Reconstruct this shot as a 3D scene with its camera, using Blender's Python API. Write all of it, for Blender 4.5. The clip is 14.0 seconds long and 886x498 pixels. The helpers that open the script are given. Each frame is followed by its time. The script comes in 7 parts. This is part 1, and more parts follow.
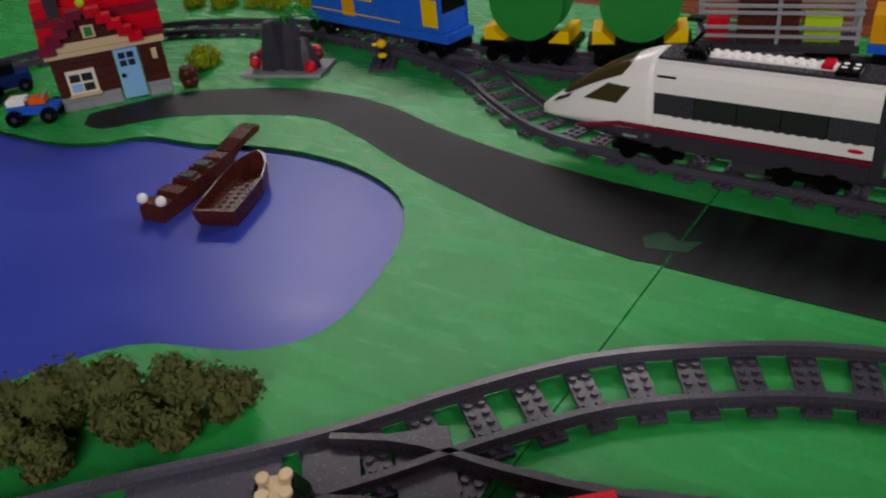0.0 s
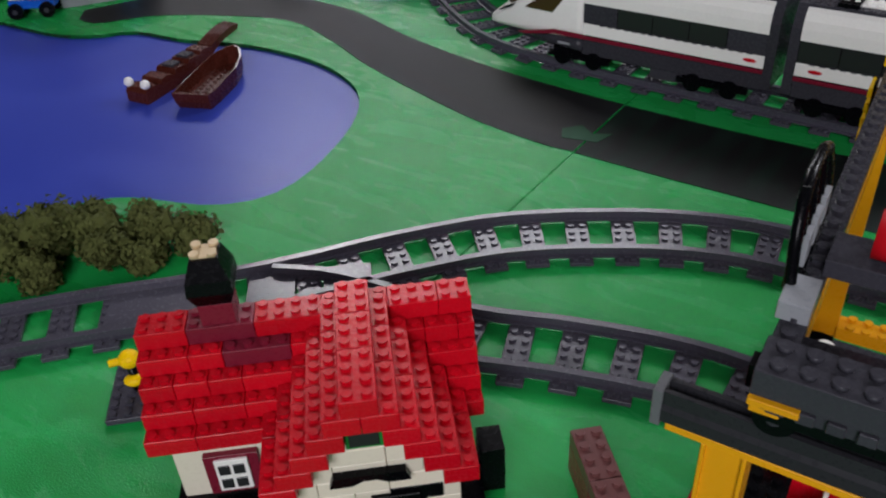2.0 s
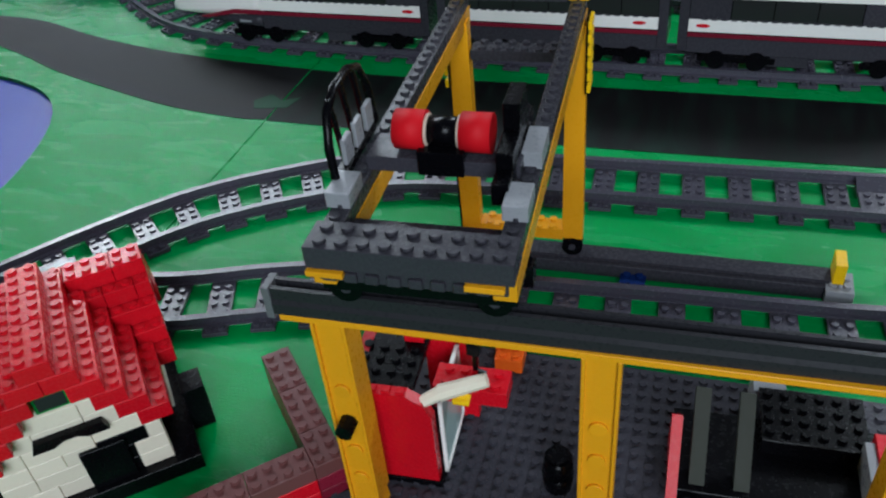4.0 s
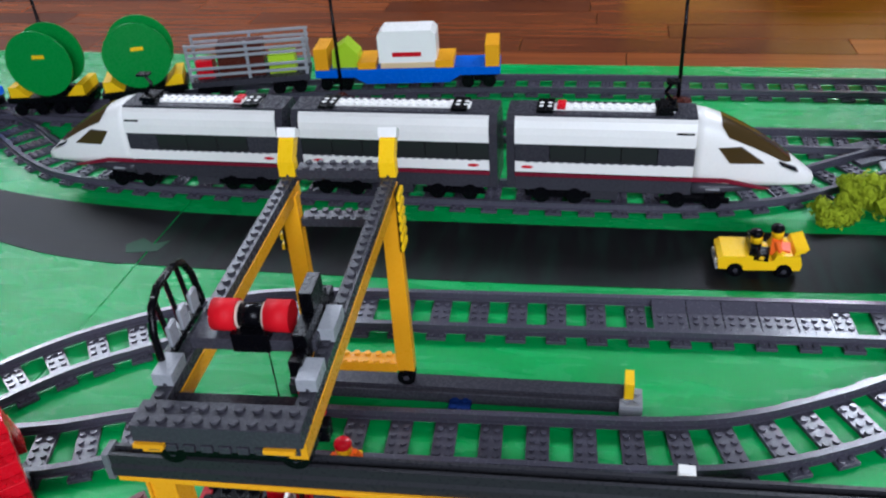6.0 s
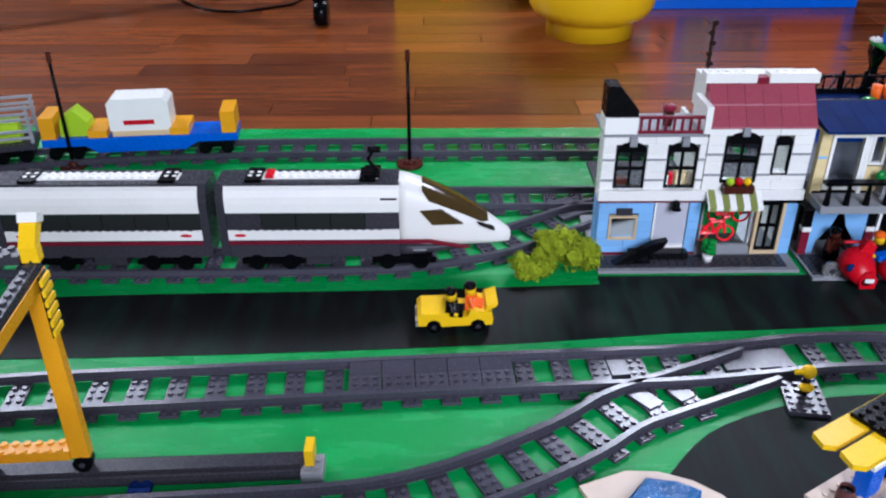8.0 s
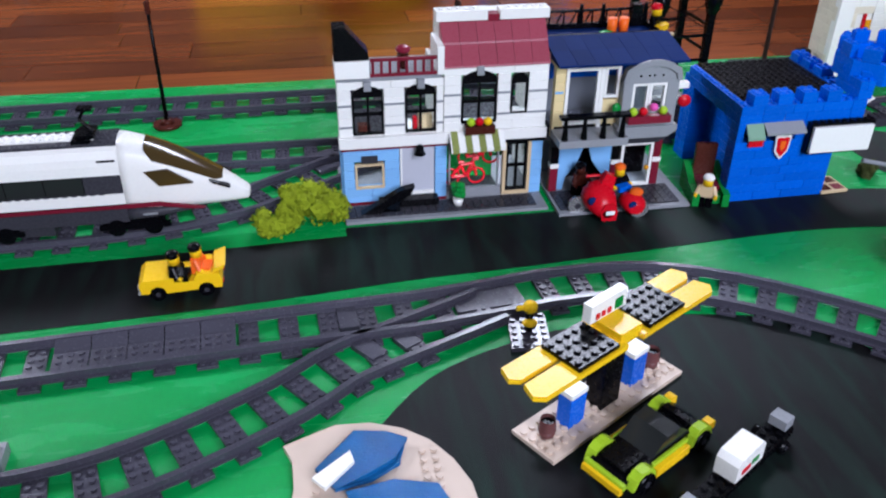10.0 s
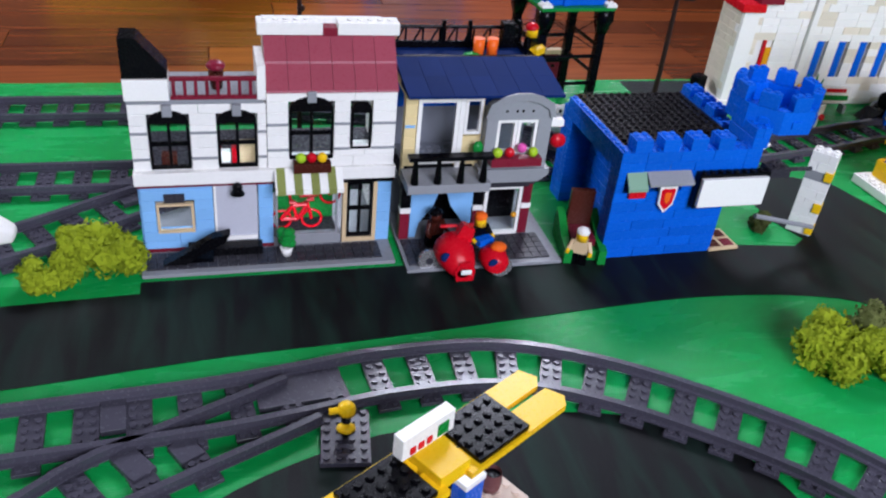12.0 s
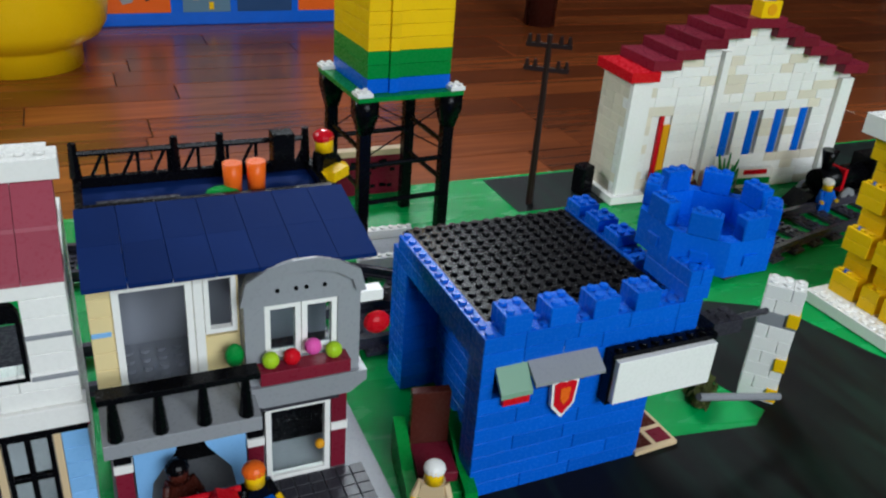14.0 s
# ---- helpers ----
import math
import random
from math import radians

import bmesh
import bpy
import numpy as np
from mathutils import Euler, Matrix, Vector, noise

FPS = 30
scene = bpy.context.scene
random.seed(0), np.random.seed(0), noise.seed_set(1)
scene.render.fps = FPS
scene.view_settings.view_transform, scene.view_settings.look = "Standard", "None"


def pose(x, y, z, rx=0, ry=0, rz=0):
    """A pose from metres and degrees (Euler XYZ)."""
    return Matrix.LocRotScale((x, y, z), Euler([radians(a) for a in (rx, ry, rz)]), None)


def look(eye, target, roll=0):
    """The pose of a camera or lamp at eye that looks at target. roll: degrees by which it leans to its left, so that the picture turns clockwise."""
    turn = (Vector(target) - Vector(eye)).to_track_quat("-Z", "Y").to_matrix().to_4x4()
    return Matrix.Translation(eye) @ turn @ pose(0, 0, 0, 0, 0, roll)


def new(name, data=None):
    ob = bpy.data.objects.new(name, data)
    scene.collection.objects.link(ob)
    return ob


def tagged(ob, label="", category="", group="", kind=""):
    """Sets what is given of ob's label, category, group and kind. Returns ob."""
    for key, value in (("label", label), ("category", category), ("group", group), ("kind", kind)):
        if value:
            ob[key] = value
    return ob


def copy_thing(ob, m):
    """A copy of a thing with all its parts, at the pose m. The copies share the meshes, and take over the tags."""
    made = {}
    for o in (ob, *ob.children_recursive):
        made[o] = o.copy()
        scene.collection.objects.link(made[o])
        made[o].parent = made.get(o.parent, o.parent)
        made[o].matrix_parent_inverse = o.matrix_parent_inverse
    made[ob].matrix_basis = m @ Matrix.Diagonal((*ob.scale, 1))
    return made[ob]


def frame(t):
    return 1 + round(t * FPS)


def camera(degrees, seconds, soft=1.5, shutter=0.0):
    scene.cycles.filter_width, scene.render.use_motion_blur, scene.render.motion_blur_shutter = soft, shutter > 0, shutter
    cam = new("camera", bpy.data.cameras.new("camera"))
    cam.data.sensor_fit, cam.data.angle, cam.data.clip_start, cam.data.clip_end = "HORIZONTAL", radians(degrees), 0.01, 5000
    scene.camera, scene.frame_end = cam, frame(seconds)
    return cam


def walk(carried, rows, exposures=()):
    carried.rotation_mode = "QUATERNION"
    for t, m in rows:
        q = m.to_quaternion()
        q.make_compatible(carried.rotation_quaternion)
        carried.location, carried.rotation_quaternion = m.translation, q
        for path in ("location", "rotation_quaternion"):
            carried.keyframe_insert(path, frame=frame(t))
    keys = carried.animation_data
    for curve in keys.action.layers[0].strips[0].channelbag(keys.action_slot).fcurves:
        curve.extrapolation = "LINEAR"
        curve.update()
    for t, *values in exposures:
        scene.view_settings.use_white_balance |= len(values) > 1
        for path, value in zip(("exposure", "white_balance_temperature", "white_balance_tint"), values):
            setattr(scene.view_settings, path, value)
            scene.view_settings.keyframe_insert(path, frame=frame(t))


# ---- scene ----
cam = camera(55.6, 14.0, soft=2.2)
PATH = [
    (0, (-0.543, -0.626, 0.339), (-1.558, 0.741, -0.709), -5.9),
    (0.5, (-0.518, -0.637, 0.345), (-1.575, 0.671, -0.738), -6.0),
    (1, (-0.5, -0.657, 0.344), (-1.573, 0.618, -0.763), -5.4),
    (1.5, (-0.463, -0.675, 0.345), (-1.495, 0.608, -0.791), -4.1),
    (2, (-0.439, -0.688, 0.347), (-1.417, 0.608, -0.821), -3.7),
    (2.5, (-0.41, -0.701, 0.354), (-1.312, 0.649, -0.815), -3.2),
    (3, (-0.382, -0.705, 0.35), (-1.135, 0.699, -0.86), -3.1),
    (3.5, (-0.359, -0.704, 0.346), (-0.973, 0.725, -0.912), -4.6),
    (4, (-0.344, -0.708, 0.357), (-0.899, 0.767, -0.875), -5.7),
    (4.2, (-0.333, -0.713, 0.363), (-0.856, 0.78, -0.862), -5.7),
    (6.3, (-0.27, -0.735, 0.429), (-0.605, 0.936, -0.619), -3.5),
    (6.5, (-0.261, -0.736, 0.428), (-0.564, 0.951, -0.604), -3.2),
    (7, (-0.231, -0.737, 0.44), (-0.404, 0.981, -0.569), -1.9),
    (7.5, (-0.196, -0.732, 0.438), (-0.25, 1.0, -0.561), -1.0),
    (8, (-0.166, -0.728, 0.444), (-0.143, 1.012, -0.543), -0.0),
    (8.5, (-0.136, -0.726, 0.425), (0.062, 1.026, -0.519), 1.1),
    (9, (-0.106, -0.722, 0.417), (0.157, 1.014, -0.539), 1.0),
    (11.3, (0.04, -0.706, 0.43), (0.43, 0.872, -0.734), 3.4),
    (11.5, (0.044, -0.682, 0.413), (0.438, 0.928, -0.707), 4.9),
    (12, (0.064, -0.581, 0.406), (0.571, 1.021, -0.679), 6.3),
    (12.5, (0.107, -0.49, 0.385), (0.692, 1.132, -0.627), 7.8),
    (13, (0.157, -0.405, 0.362), (0.764, 1.203, -0.66), 7.1),
    (13.5, (0.211, -0.35, 0.351), (0.93, 1.29, -0.54), 4.3),
    (14, (0.222, -0.318, 0.336), (0.974, 1.289, -0.587), 4.6),
]
walk(cam, [(t, look(eye, target, roll)) for t, eye, target, roll in PATH], exposures=[(0.0, -0.55, 7300, 18), (1.5, -0.37, 6950, 16), (3.0, -0.42, 6200, 6), (4.2, -0.20, 6000, 3), (6.3, 0.24, 5900, 12), (9.2, 0.27, 5850, 15), (12.0, 0.26, 6050, 17), (14.0, -0.04, 6300, 3)])

# ---- world and light ----
world = bpy.data.worlds.new("world")
scene.world = world
world.use_nodes = True
wn = world.node_tree.nodes
sky = wn.new("ShaderNodeTexSky")
sky.sky_type, sky.sun_disc = "NISHITA", False
sky.sun_elevation, sky.sun_rotation = radians(35), radians(20)
wn["Background"].inputs["Strength"].default_value = 0.1
world.node_tree.links.new(sky.outputs["Color"], wn["Background"].inputs["Color"])


def window_lamp(name, eye, target, sx, sy, watts, colour):
    d = bpy.data.lights.new(name, "AREA")
    d.shape, d.size, d.size_y, d.energy, d.color = "RECTANGLE", sx, sy, watts, colour
    ob = new(name, d)
    ob.matrix_world = look(eye, target)
    return ob


# daylight in the room's window openings
window_lamp("window_light_north", (-2.45, 2.78, 2.38), (-1.2, 0, 0.6), 1.7, 0.70, 62, (0.90, 0.93, 1.0))
window_lamp("window_light_west", (-3.58, 2.18, 2.40), (-0.8, -0.2, 0.0), 0.8, 0.66, 58, (0.93, 0.95, 1.0))
window_lamp("window_light_east", (1.25, 2.78, 2.38), (0.9, 0, 0.9), 1.1, 0.74, 95, (0.88, 0.92, 1.0))
window_lamp("window_light_front", (0.75, -3.05, 1.75), (0.6, 0, 0.1), 1.9, 1.6, 120, (0.90, 0.92, 1.0))

# ---- materials ----
S, P, B = 0.008, 0.0032, 0.0096  # stud pitch, plate height, brick height


def mat(name, colour, rough=0.3, vary=0.06, bump=0.02, scale=60.0, metal=0.0, alpha=1.0, spec=0.5, worn=0.15):
    m = bpy.data.materials.new(name)
    m.use_nodes = True
    n, l = m.node_tree.nodes, m.node_tree.links
    b = n["Principled BSDF"]
    tc = n.new("ShaderNodeTexCoord")
    fine = n.new("ShaderNodeTexNoise")
    fine.inputs["Scale"].default_value, fine.inputs["Detail"].default_value = scale * 8, 5
    big = n.new("ShaderNodeTexNoise")
    big.inputs["Scale"].default_value, big.inputs["Detail"].default_value = scale * 0.6, 3
    l.new(tc.outputs["Object"], fine.inputs["Vector"])
    l.new(tc.outputs["Object"], big.inputs["Vector"])
    info = n.new("ShaderNodeObjectInfo")
    add = n.new("ShaderNodeMath")
    add.operation = "ADD"
    l.new(big.outputs["Fac"], add.inputs[0])
    l.new(info.outputs["Random"], add.inputs[1])
    ramp = n.new("ShaderNodeMapRange")
    ramp.inputs["From Min"].default_value, ramp.inputs["From Max"].default_value = 0.2, 1.8
    ramp.inputs["To Min"].default_value, ramp.inputs["To Max"].default_value = 1 - vary * 2, 1 + vary * 2
    l.new(add.outputs[0], ramp.inputs["Value"])
    hsv = n.new("ShaderNodeHueSaturation")
    hsv.inputs["Color"].default_value = (*colour, 1)
    l.new(ramp.outputs[0], hsv.inputs["Value"])
    l.new(hsv.outputs["Color"], b.inputs["Base Color"])
    rr = n.new("ShaderNodeMapRange")
    rr.inputs["To Min"].default_value, rr.inputs["To Max"].default_value = max(0.03, rough - worn), min(1, rough + worn)
    l.new(fine.outputs["Fac"], rr.inputs["Value"])
    l.new(rr.outputs[0], b.inputs["Roughness"])
    if bump:
        bp = n.new("ShaderNodeBump")
        bp.inputs["Strength"].default_value, bp.inputs["Distance"].default_value = bump * 4, 0.0005
        l.new(fine.outputs["Fac"], bp.inputs["Height"])
        l.new(bp.outputs["Normal"], b.inputs["Normal"])
    b.inputs["Metallic"].default_value = metal
    b.inputs["Specular IOR Level"].default_value = spec * 0.4
    if alpha < 1:
        b.inputs["Transmission Weight"].default_value = 1 - alpha
        b.inputs["IOR"].default_value = 1.12
    return m


def paint_mat(name, colour, second, stroke=(1, 1, 1), scale=9.0, rough=0.35, amount=0.5, bump=0.25, spec=0.2, patch=(0.42, 0.72)):
    """Brush-painted board: two tones laid in streaks, with fine brush relief."""
    m = bpy.data.materials.new(name)
    m.use_nodes = True
    n, l = m.node_tree.nodes, m.node_tree.links
    b = n["Principled BSDF"]
    tc, mp = n.new("ShaderNodeTexCoord"), n.new("ShaderNodeMapping")
    mp.inputs["Scale"].default_value = stroke
    l.new(tc.outputs["Object"], mp.inputs["Vector"])
    streak, blot, fine = (n.new("ShaderNodeTexNoise") for _ in range(3))
    streak.inputs["Scale"].default_value, streak.inputs["Detail"].default_value = scale, 8
    streak.inputs["Distortion"].default_value = 0.6
    blot.inputs["Scale"].default_value, blot.inputs["Detail"].default_value = 5.0, 4
    fine.inputs["Scale"].default_value, fine.inputs["Detail"].default_value = 420, 4
    l.new(mp.outputs["Vector"], streak.inputs["Vector"])
    l.new(tc.outputs["Object"], blot.inputs["Vector"])
    l.new(mp.outputs["Vector"], fine.inputs["Vector"])
    mul = n.new("ShaderNodeMath")
    mul.operation = "MULTIPLY"
    l.new(streak.outputs["Fac"], mul.inputs[0])
    ad = n.new("ShaderNodeMath")
    ad.operation = "ADD"
    ad.inputs[1].default_value = 0.5
    l.new(blot.outputs["Fac"], ad.inputs[0])
    l.new(ad.outputs[0], mul.inputs[1])
    cr = n.new("ShaderNodeMapRange")
    cr.inputs["From Min"].default_value, cr.inputs["From Max"].default_value = patch
    cr.inputs["To Max"].default_value = amount
    l.new(mul.outputs[0], cr.inputs["Value"])
    mix = n.new("ShaderNodeMixRGB")
    mix.inputs["Color1"].default_value, mix.inputs["Color2"].default_value = (*colour, 1), (*second, 1)
    l.new(cr.outputs[0], mix.inputs["Fac"])
    l.new(mix.outputs["Color"], b.inputs["Base Color"])
    rr = n.new("ShaderNodeMapRange")
    b.inputs["Specular IOR Level"].default_value = spec
    rr.inputs["To Min"].default_value, rr.inputs["To Max"].default_value = rough - 0.1, rough + 0.15
    l.new(streak.outputs["Fac"], rr.inputs["Value"])
    l.new(rr.outputs[0], b.inputs["Roughness"])
    bp = n.new("ShaderNodeBump")
    bp.inputs["Strength"].default_value, bp.inputs["Distance"].default_value = bump, 0.001
    l.new(fine.outputs["Fac"], bp.inputs["Height"])
    l.new(bp.outputs["Normal"], b.inputs["Normal"])
    return m


def wood_mat(name, dark, light, rough=0.3):
    m = bpy.data.materials.new(name)
    m.use_nodes = True
    n, l = m.node_tree.nodes, m.node_tree.links
    b = n["Principled BSDF"]
    tc, mp = n.new("ShaderNodeTexCoord"), n.new("ShaderNodeMapping")
    mp.inputs["Scale"].default_value = (2.5, 40, 10)
    info = n.new("ShaderNodeObjectInfo")
    off = n.new("ShaderNodeVectorMath")
    off.operation = "ADD"
    l.new(tc.outputs["Object"], off.inputs[0])
    cmb = n.new("ShaderNodeCombineXYZ")
    k = n.new("ShaderNodeMath")
    k.operation = "MULTIPLY"
    k.inputs[1].default_value = 37.0
    l.new(info.outputs["Random"], k.inputs[0])
    l.new(k.outputs[0], cmb.inputs["X"])
    l.new(k.outputs[0], cmb.inputs["Z"])
    l.new(cmb.outputs["Vector"], off.inputs[1])
    l.new(off.outputs["Vector"], mp.inputs["Vector"])
    g = n.new("ShaderNodeTexNoise")
    g.inputs["Scale"].default_value, g.inputs["Detail"].default_value, g.inputs["Distortion"].default_value = 2.2, 9, 0.9
    l.new(mp.outputs["Vector"], g.inputs["Vector"])
    mx = n.new("ShaderNodeMath")
    mx.operation = "MULTIPLY_ADD"
    mx.inputs[1].default_value = 0.55
    l.new(info.outputs["Random"], mx.inputs[0])
    l.new(g.outputs["Fac"], mx.inputs[2])
    cr = n.new("ShaderNodeMapRange")
    cr.inputs["From Min"].default_value, cr.inputs["From Max"].default_value = 0.3, 1.25
    l.new(mx.outputs[0], cr.inputs["Value"])
    mix = n.new("ShaderNodeMixRGB")
    mix.inputs["Color1"].default_value, mix.inputs["Color2"].default_value = (*dark, 1), (*light, 1)
    l.new(cr.outputs[0], mix.inputs["Fac"])
    l.new(mix.outputs["Color"], b.inputs["Base Color"])
    b.inputs["Roughness"].default_value = rough
    bp = n.new("ShaderNodeBump")
    bp.inputs["Strength"].default_value, bp.inputs["Distance"].default_value = 0.12, 0.001
    l.new(g.outputs["Fac"], bp.inputs["Height"])
    l.new(bp.outputs["Normal"], b.inputs["Normal"])
    return m


GRASS = paint_mat("green_board_paint", (0.004, 0.30, 0.055), (0.012, 0.44, 0.11), (1, 3.5, 1), 14, 0.24, 0.5, 0.5, 0.22)
ROAD = paint_mat("black_road_paint", (0.005, 0.005, 0.006), (0.010, 0.026, 0.019), (7, 1.2, 1), 9, 0.52, 0.8, 0.3, 0.11)
OLD_ROAD = paint_mat("worn_road_paint", (0.008, 0.008, 0.009), (0.024, 0.025, 0.029), (1.5, 9, 1), 10, 0.48, 0.75, 0.3, 0.14)
WATER = paint_mat("blue_pond_paint", (0.030, 0.052, 0.36), (0.040, 0.068, 0.42), (1, 2, 1), 6, 0.30, 0.8, 0.14, 0.13)
EDGE = mat("raw_board_edge", (0.02, 0.018, 0.016), 0.8)
PLANK = wood_mat("floor_plank_wood", (0.058, 0.012, 0.004), (0.32, 0.080, 0.018), 0.24)
FLOORBASE = mat("floor_joint_dark", (0.03, 0.012, 0.006), 0.7)
PLASTER = mat("wall_plaster", (0.11, 0.10, 0.09), 0.9, 0.03, 0.1, 8)
CEIL = mat("ceiling_plaster", (0.18, 0.18, 0.17), 0.9, 0.02, 0.1, 8)
WHITE = mat("white_plastic", (0.84, 0.83, 0.79), 0.28, 0.03)
CREAM = mat("aged_white_plastic", (0.74, 0.68, 0.55), 0.3, 0.05)
BLACK = mat("black_plastic", (0.002, 0.002, 0.003), 0.25, 0.05, spec=0.3)
DGREY = mat("dark_grey_plastic", (0.038, 0.037, 0.046), 0.27, 0.08, spec=0.35)
TRACKG = mat("track_grey_plastic", (0.058, 0.055, 0.074), 0.24, 0.10, spec=0.8)
LGREY = mat("light_grey_plastic", (0.27, 0.28, 0.30), 0.3, 0.05)
RED = mat("red_plastic", (0.55, 0.004, 0.014), 0.27, 0.08)
DRED = mat("dark_red_plastic", (0.17, 0.010, 0.026), 0.3, 0.12)
ROSE = mat("dusty_red_slope_plastic", (0.30, 0.055, 0.082), 0.3, 0.07)
BLUE = mat("blue_plastic", (0.006, 0.11, 0.60), 0.26, 0.09)
SKYB = mat("light_blue_plastic", (0.22, 0.46, 0.78), 0.3, 0.05)
NAVY = mat("navy_slope_plastic", (0.006, 0.020, 0.100), 0.55, 0.07, spec=0.03)
YELLOW = mat("yellow_plastic", (0.85, 0.52, 0.004), 0.30, 0.05)
ORANGEY = mat("deep_yellow_plastic", (0.74, 0.33, 0.008), 0.3, 0.06)
ORANGE = mat("orange_plastic", (0.80, 0.13, 0.012), 0.3, 0.04)
GREEN = mat("green_plastic", (0.008, 0.22, 0.035), 0.28, 0.06)
LIME = mat("lime_plastic", (0.36, 0.56, 0.02), 0.3, 0.05)
BROWN = mat("reddish_brown_plastic", (0.065, 0.014, 0.009), 0.26, 0.10)
FBROWN = mat("faded_brown_plastic", (0.13, 0.050, 0.048), 0.33, 0.10)
BUTTER = mat("pale_yellow_plastic", (0.74, 0.60, 0.31), 0.33, 0.04)
TAN = mat("tan_plastic", (0.62, 0.47, 0.28), 0.33, 0.05)
SAND = mat("light_tan_plastic", (0.58, 0.46, 0.37), 0.4, 0.08)
PINK = mat("pink_plastic", (0.75, 0.10, 0.40), 0.35)
SKIN = mat("flesh_toned_plastic", (0.62, 0.36, 0.22), 0.35)
SMOKE = mat("smoky_window_plastic", (0.02, 0.022, 0.022), 0.1, 0.03, 0)
AMBER = mat("tinted_windscreen_plastic", (0.055, 0.035, 0.012), 0.1, 0.03, 0)
CLEAR = mat("clear_plastic", (0.90, 0.97, 0.96), 0.02, 0.0, 0, alpha=0.0, worn=0.01)
TBLUE = mat("trans_blue_plastic", (0.012, 0.13, 0.36), 0.10, 0.25, 0.3, 90)
CHROME = mat("grey_metal_plastic", (0.55, 0.55, 0.55), 0.25, 0.03, 0, metal=0.8)
MOSS_D = mat("dry_moss_olive", (0.100, 0.115, 0.032), 0.95, 0.25, 0.5, 60)
MOSS_Y = mat("yellow_green_moss", (0.24, 0.30, 0.010), 0.95, 0.2, 0.5, 60)


# ---- mesh helpers ----
def thing(name, label, category, at=(0, 0, 0), turn=0.0, group="", kind=""):
    ob = new(name)
    ob.empty_display_size = 0.01
    ob.matrix_world = pose(*at, 0, 0, turn)
    return tagged(ob, label, category, group, kind)


def part(name, bm, material, parent=None, label=""):
    me = bpy.data.meshes.new(name)
    bm.normal_update()
    bm.to_mesh(me)
    bm.free()
    me.materials.append(material)
    ob = new(name, me)
    if parent is not None:
        ob.parent = parent
    return tagged(ob, label)


def box(bm, x0, x1, y0, y1, z0, z1, c=0.0003):
    """A box with chamfered edges, as a moulded piece has."""
    x0, x1, y0, y1, z0, z1 = min(x0, x1), max(x0, x1), min(y0, y1), max(y0, y1), min(z0, z1), max(z0, z1)
    c = min(c, (x1 - x0) / 3, (y1 - y0) / 3, (z1 - z0) / 3)
    v = {}
    for sx in (0, 1):
        for sy in (0, 1):
            for sz in (0, 1):
                X, Y, Z = (x0, x1)[sx], (y0, y1)[sy], (z0, z1)[sz]
                ix, iy, iz = X + (c, -c)[sx], Y + (c, -c)[sy], Z + (c, -c)[sz]
                v[sx, sy, sz, 0] = bm.verts.new((X, iy, iz))
                v[sx, sy, sz, 1] = bm.verts.new((ix, Y, iz))
                v[sx, sy, sz, 2] = bm.verts.new((ix, iy, Z))
    F = bm.faces.new
    for s in (0, 1):
        q = [(0, 0), (1, 0), (1, 1), (0, 1)]
        q = q if s else q[::-1]
        F([v[s, a, b, 0] for a, b in q])
        F([v[b, s, a, 1] for a, b in q])
        F([v[a, b, s, 2] for a, b in q])
    for a in (0, 1):
        for b in (0, 1):
            e1 = [v[0, a, b, 1], v[1, a, b, 1], v[1, a, b, 2], v[0, a, b, 2]]
            e2 = [v[a, 0, b, 0], v[a, 1, b, 0], v[a, 1, b, 2], v[a, 0, b, 2]]
            e3 = [v[a, b, 0, 0], v[a, b, 1, 0], v[a, b, 1, 1], v[a, b, 0, 1]]
            F(e1 if a != b else e1[::-1])
            F(e2[::-1] if a != b else e2)
            F(e3 if a != b else e3[::-1])
            for s in (0, 1):
                tri = [v[a, b, s, k] for k in range(3)]
                F(tri if (a + b + s) % 2 else tri[::-1])
    return bm


def rod(bm, p0, p1, r0, r1=None, n=10, caps=True):
    r1 = r0 if r1 is None else r1
    p0, p1 = Vector(p0), Vector(p1)
    q = (p1 - p0).to_track_quat("Z", "Y")
    a = [bm.verts.new(p0 + q @ Vector((r0 * math.cos(2 * math.pi * i / n), r0 * math.sin(2 * math.pi * i / n), 0))) for i in range(n)]
    b = [bm.verts.new(p1 + q @ Vector((r1 * math.cos(2 * math.pi * i / n), r1 * math.sin(2 * math.pi * i / n), 0))) for i in range(n)]
    for i in range(n):
        f = bm.faces.new((a[i], a[(i + 1) % n], b[(i + 1) % n], b[i]))
        f.smooth = n > 8
    if caps:
        bm.faces.new(a[::-1])
        bm.faces.new(b)
    return bm


def stud(bm, x, y, z, n=10):
    return rod(bm, (x, y, z), (x, y, z + 0.0017), 0.00242, 0.00236, n)


def studs(bm, x0, y0, nx, ny, z, n=10):
    for i in range(nx):
        for j in range(ny):
            stud(bm, x0 + (i + 0.5) * S, y0 + (j + 0.5) * S, z, n)
    return bm


def ball(bm, c, r, sx=1, sy=1, sz=1, u=12, v=8):
    bmesh.ops.create_uvsphere(bm, u_segments=u, v_segments=v, radius=r, matrix=Matrix.Translation(c) @ Matrix.Diagonal((sx, sy, sz, 1)))
    return bm


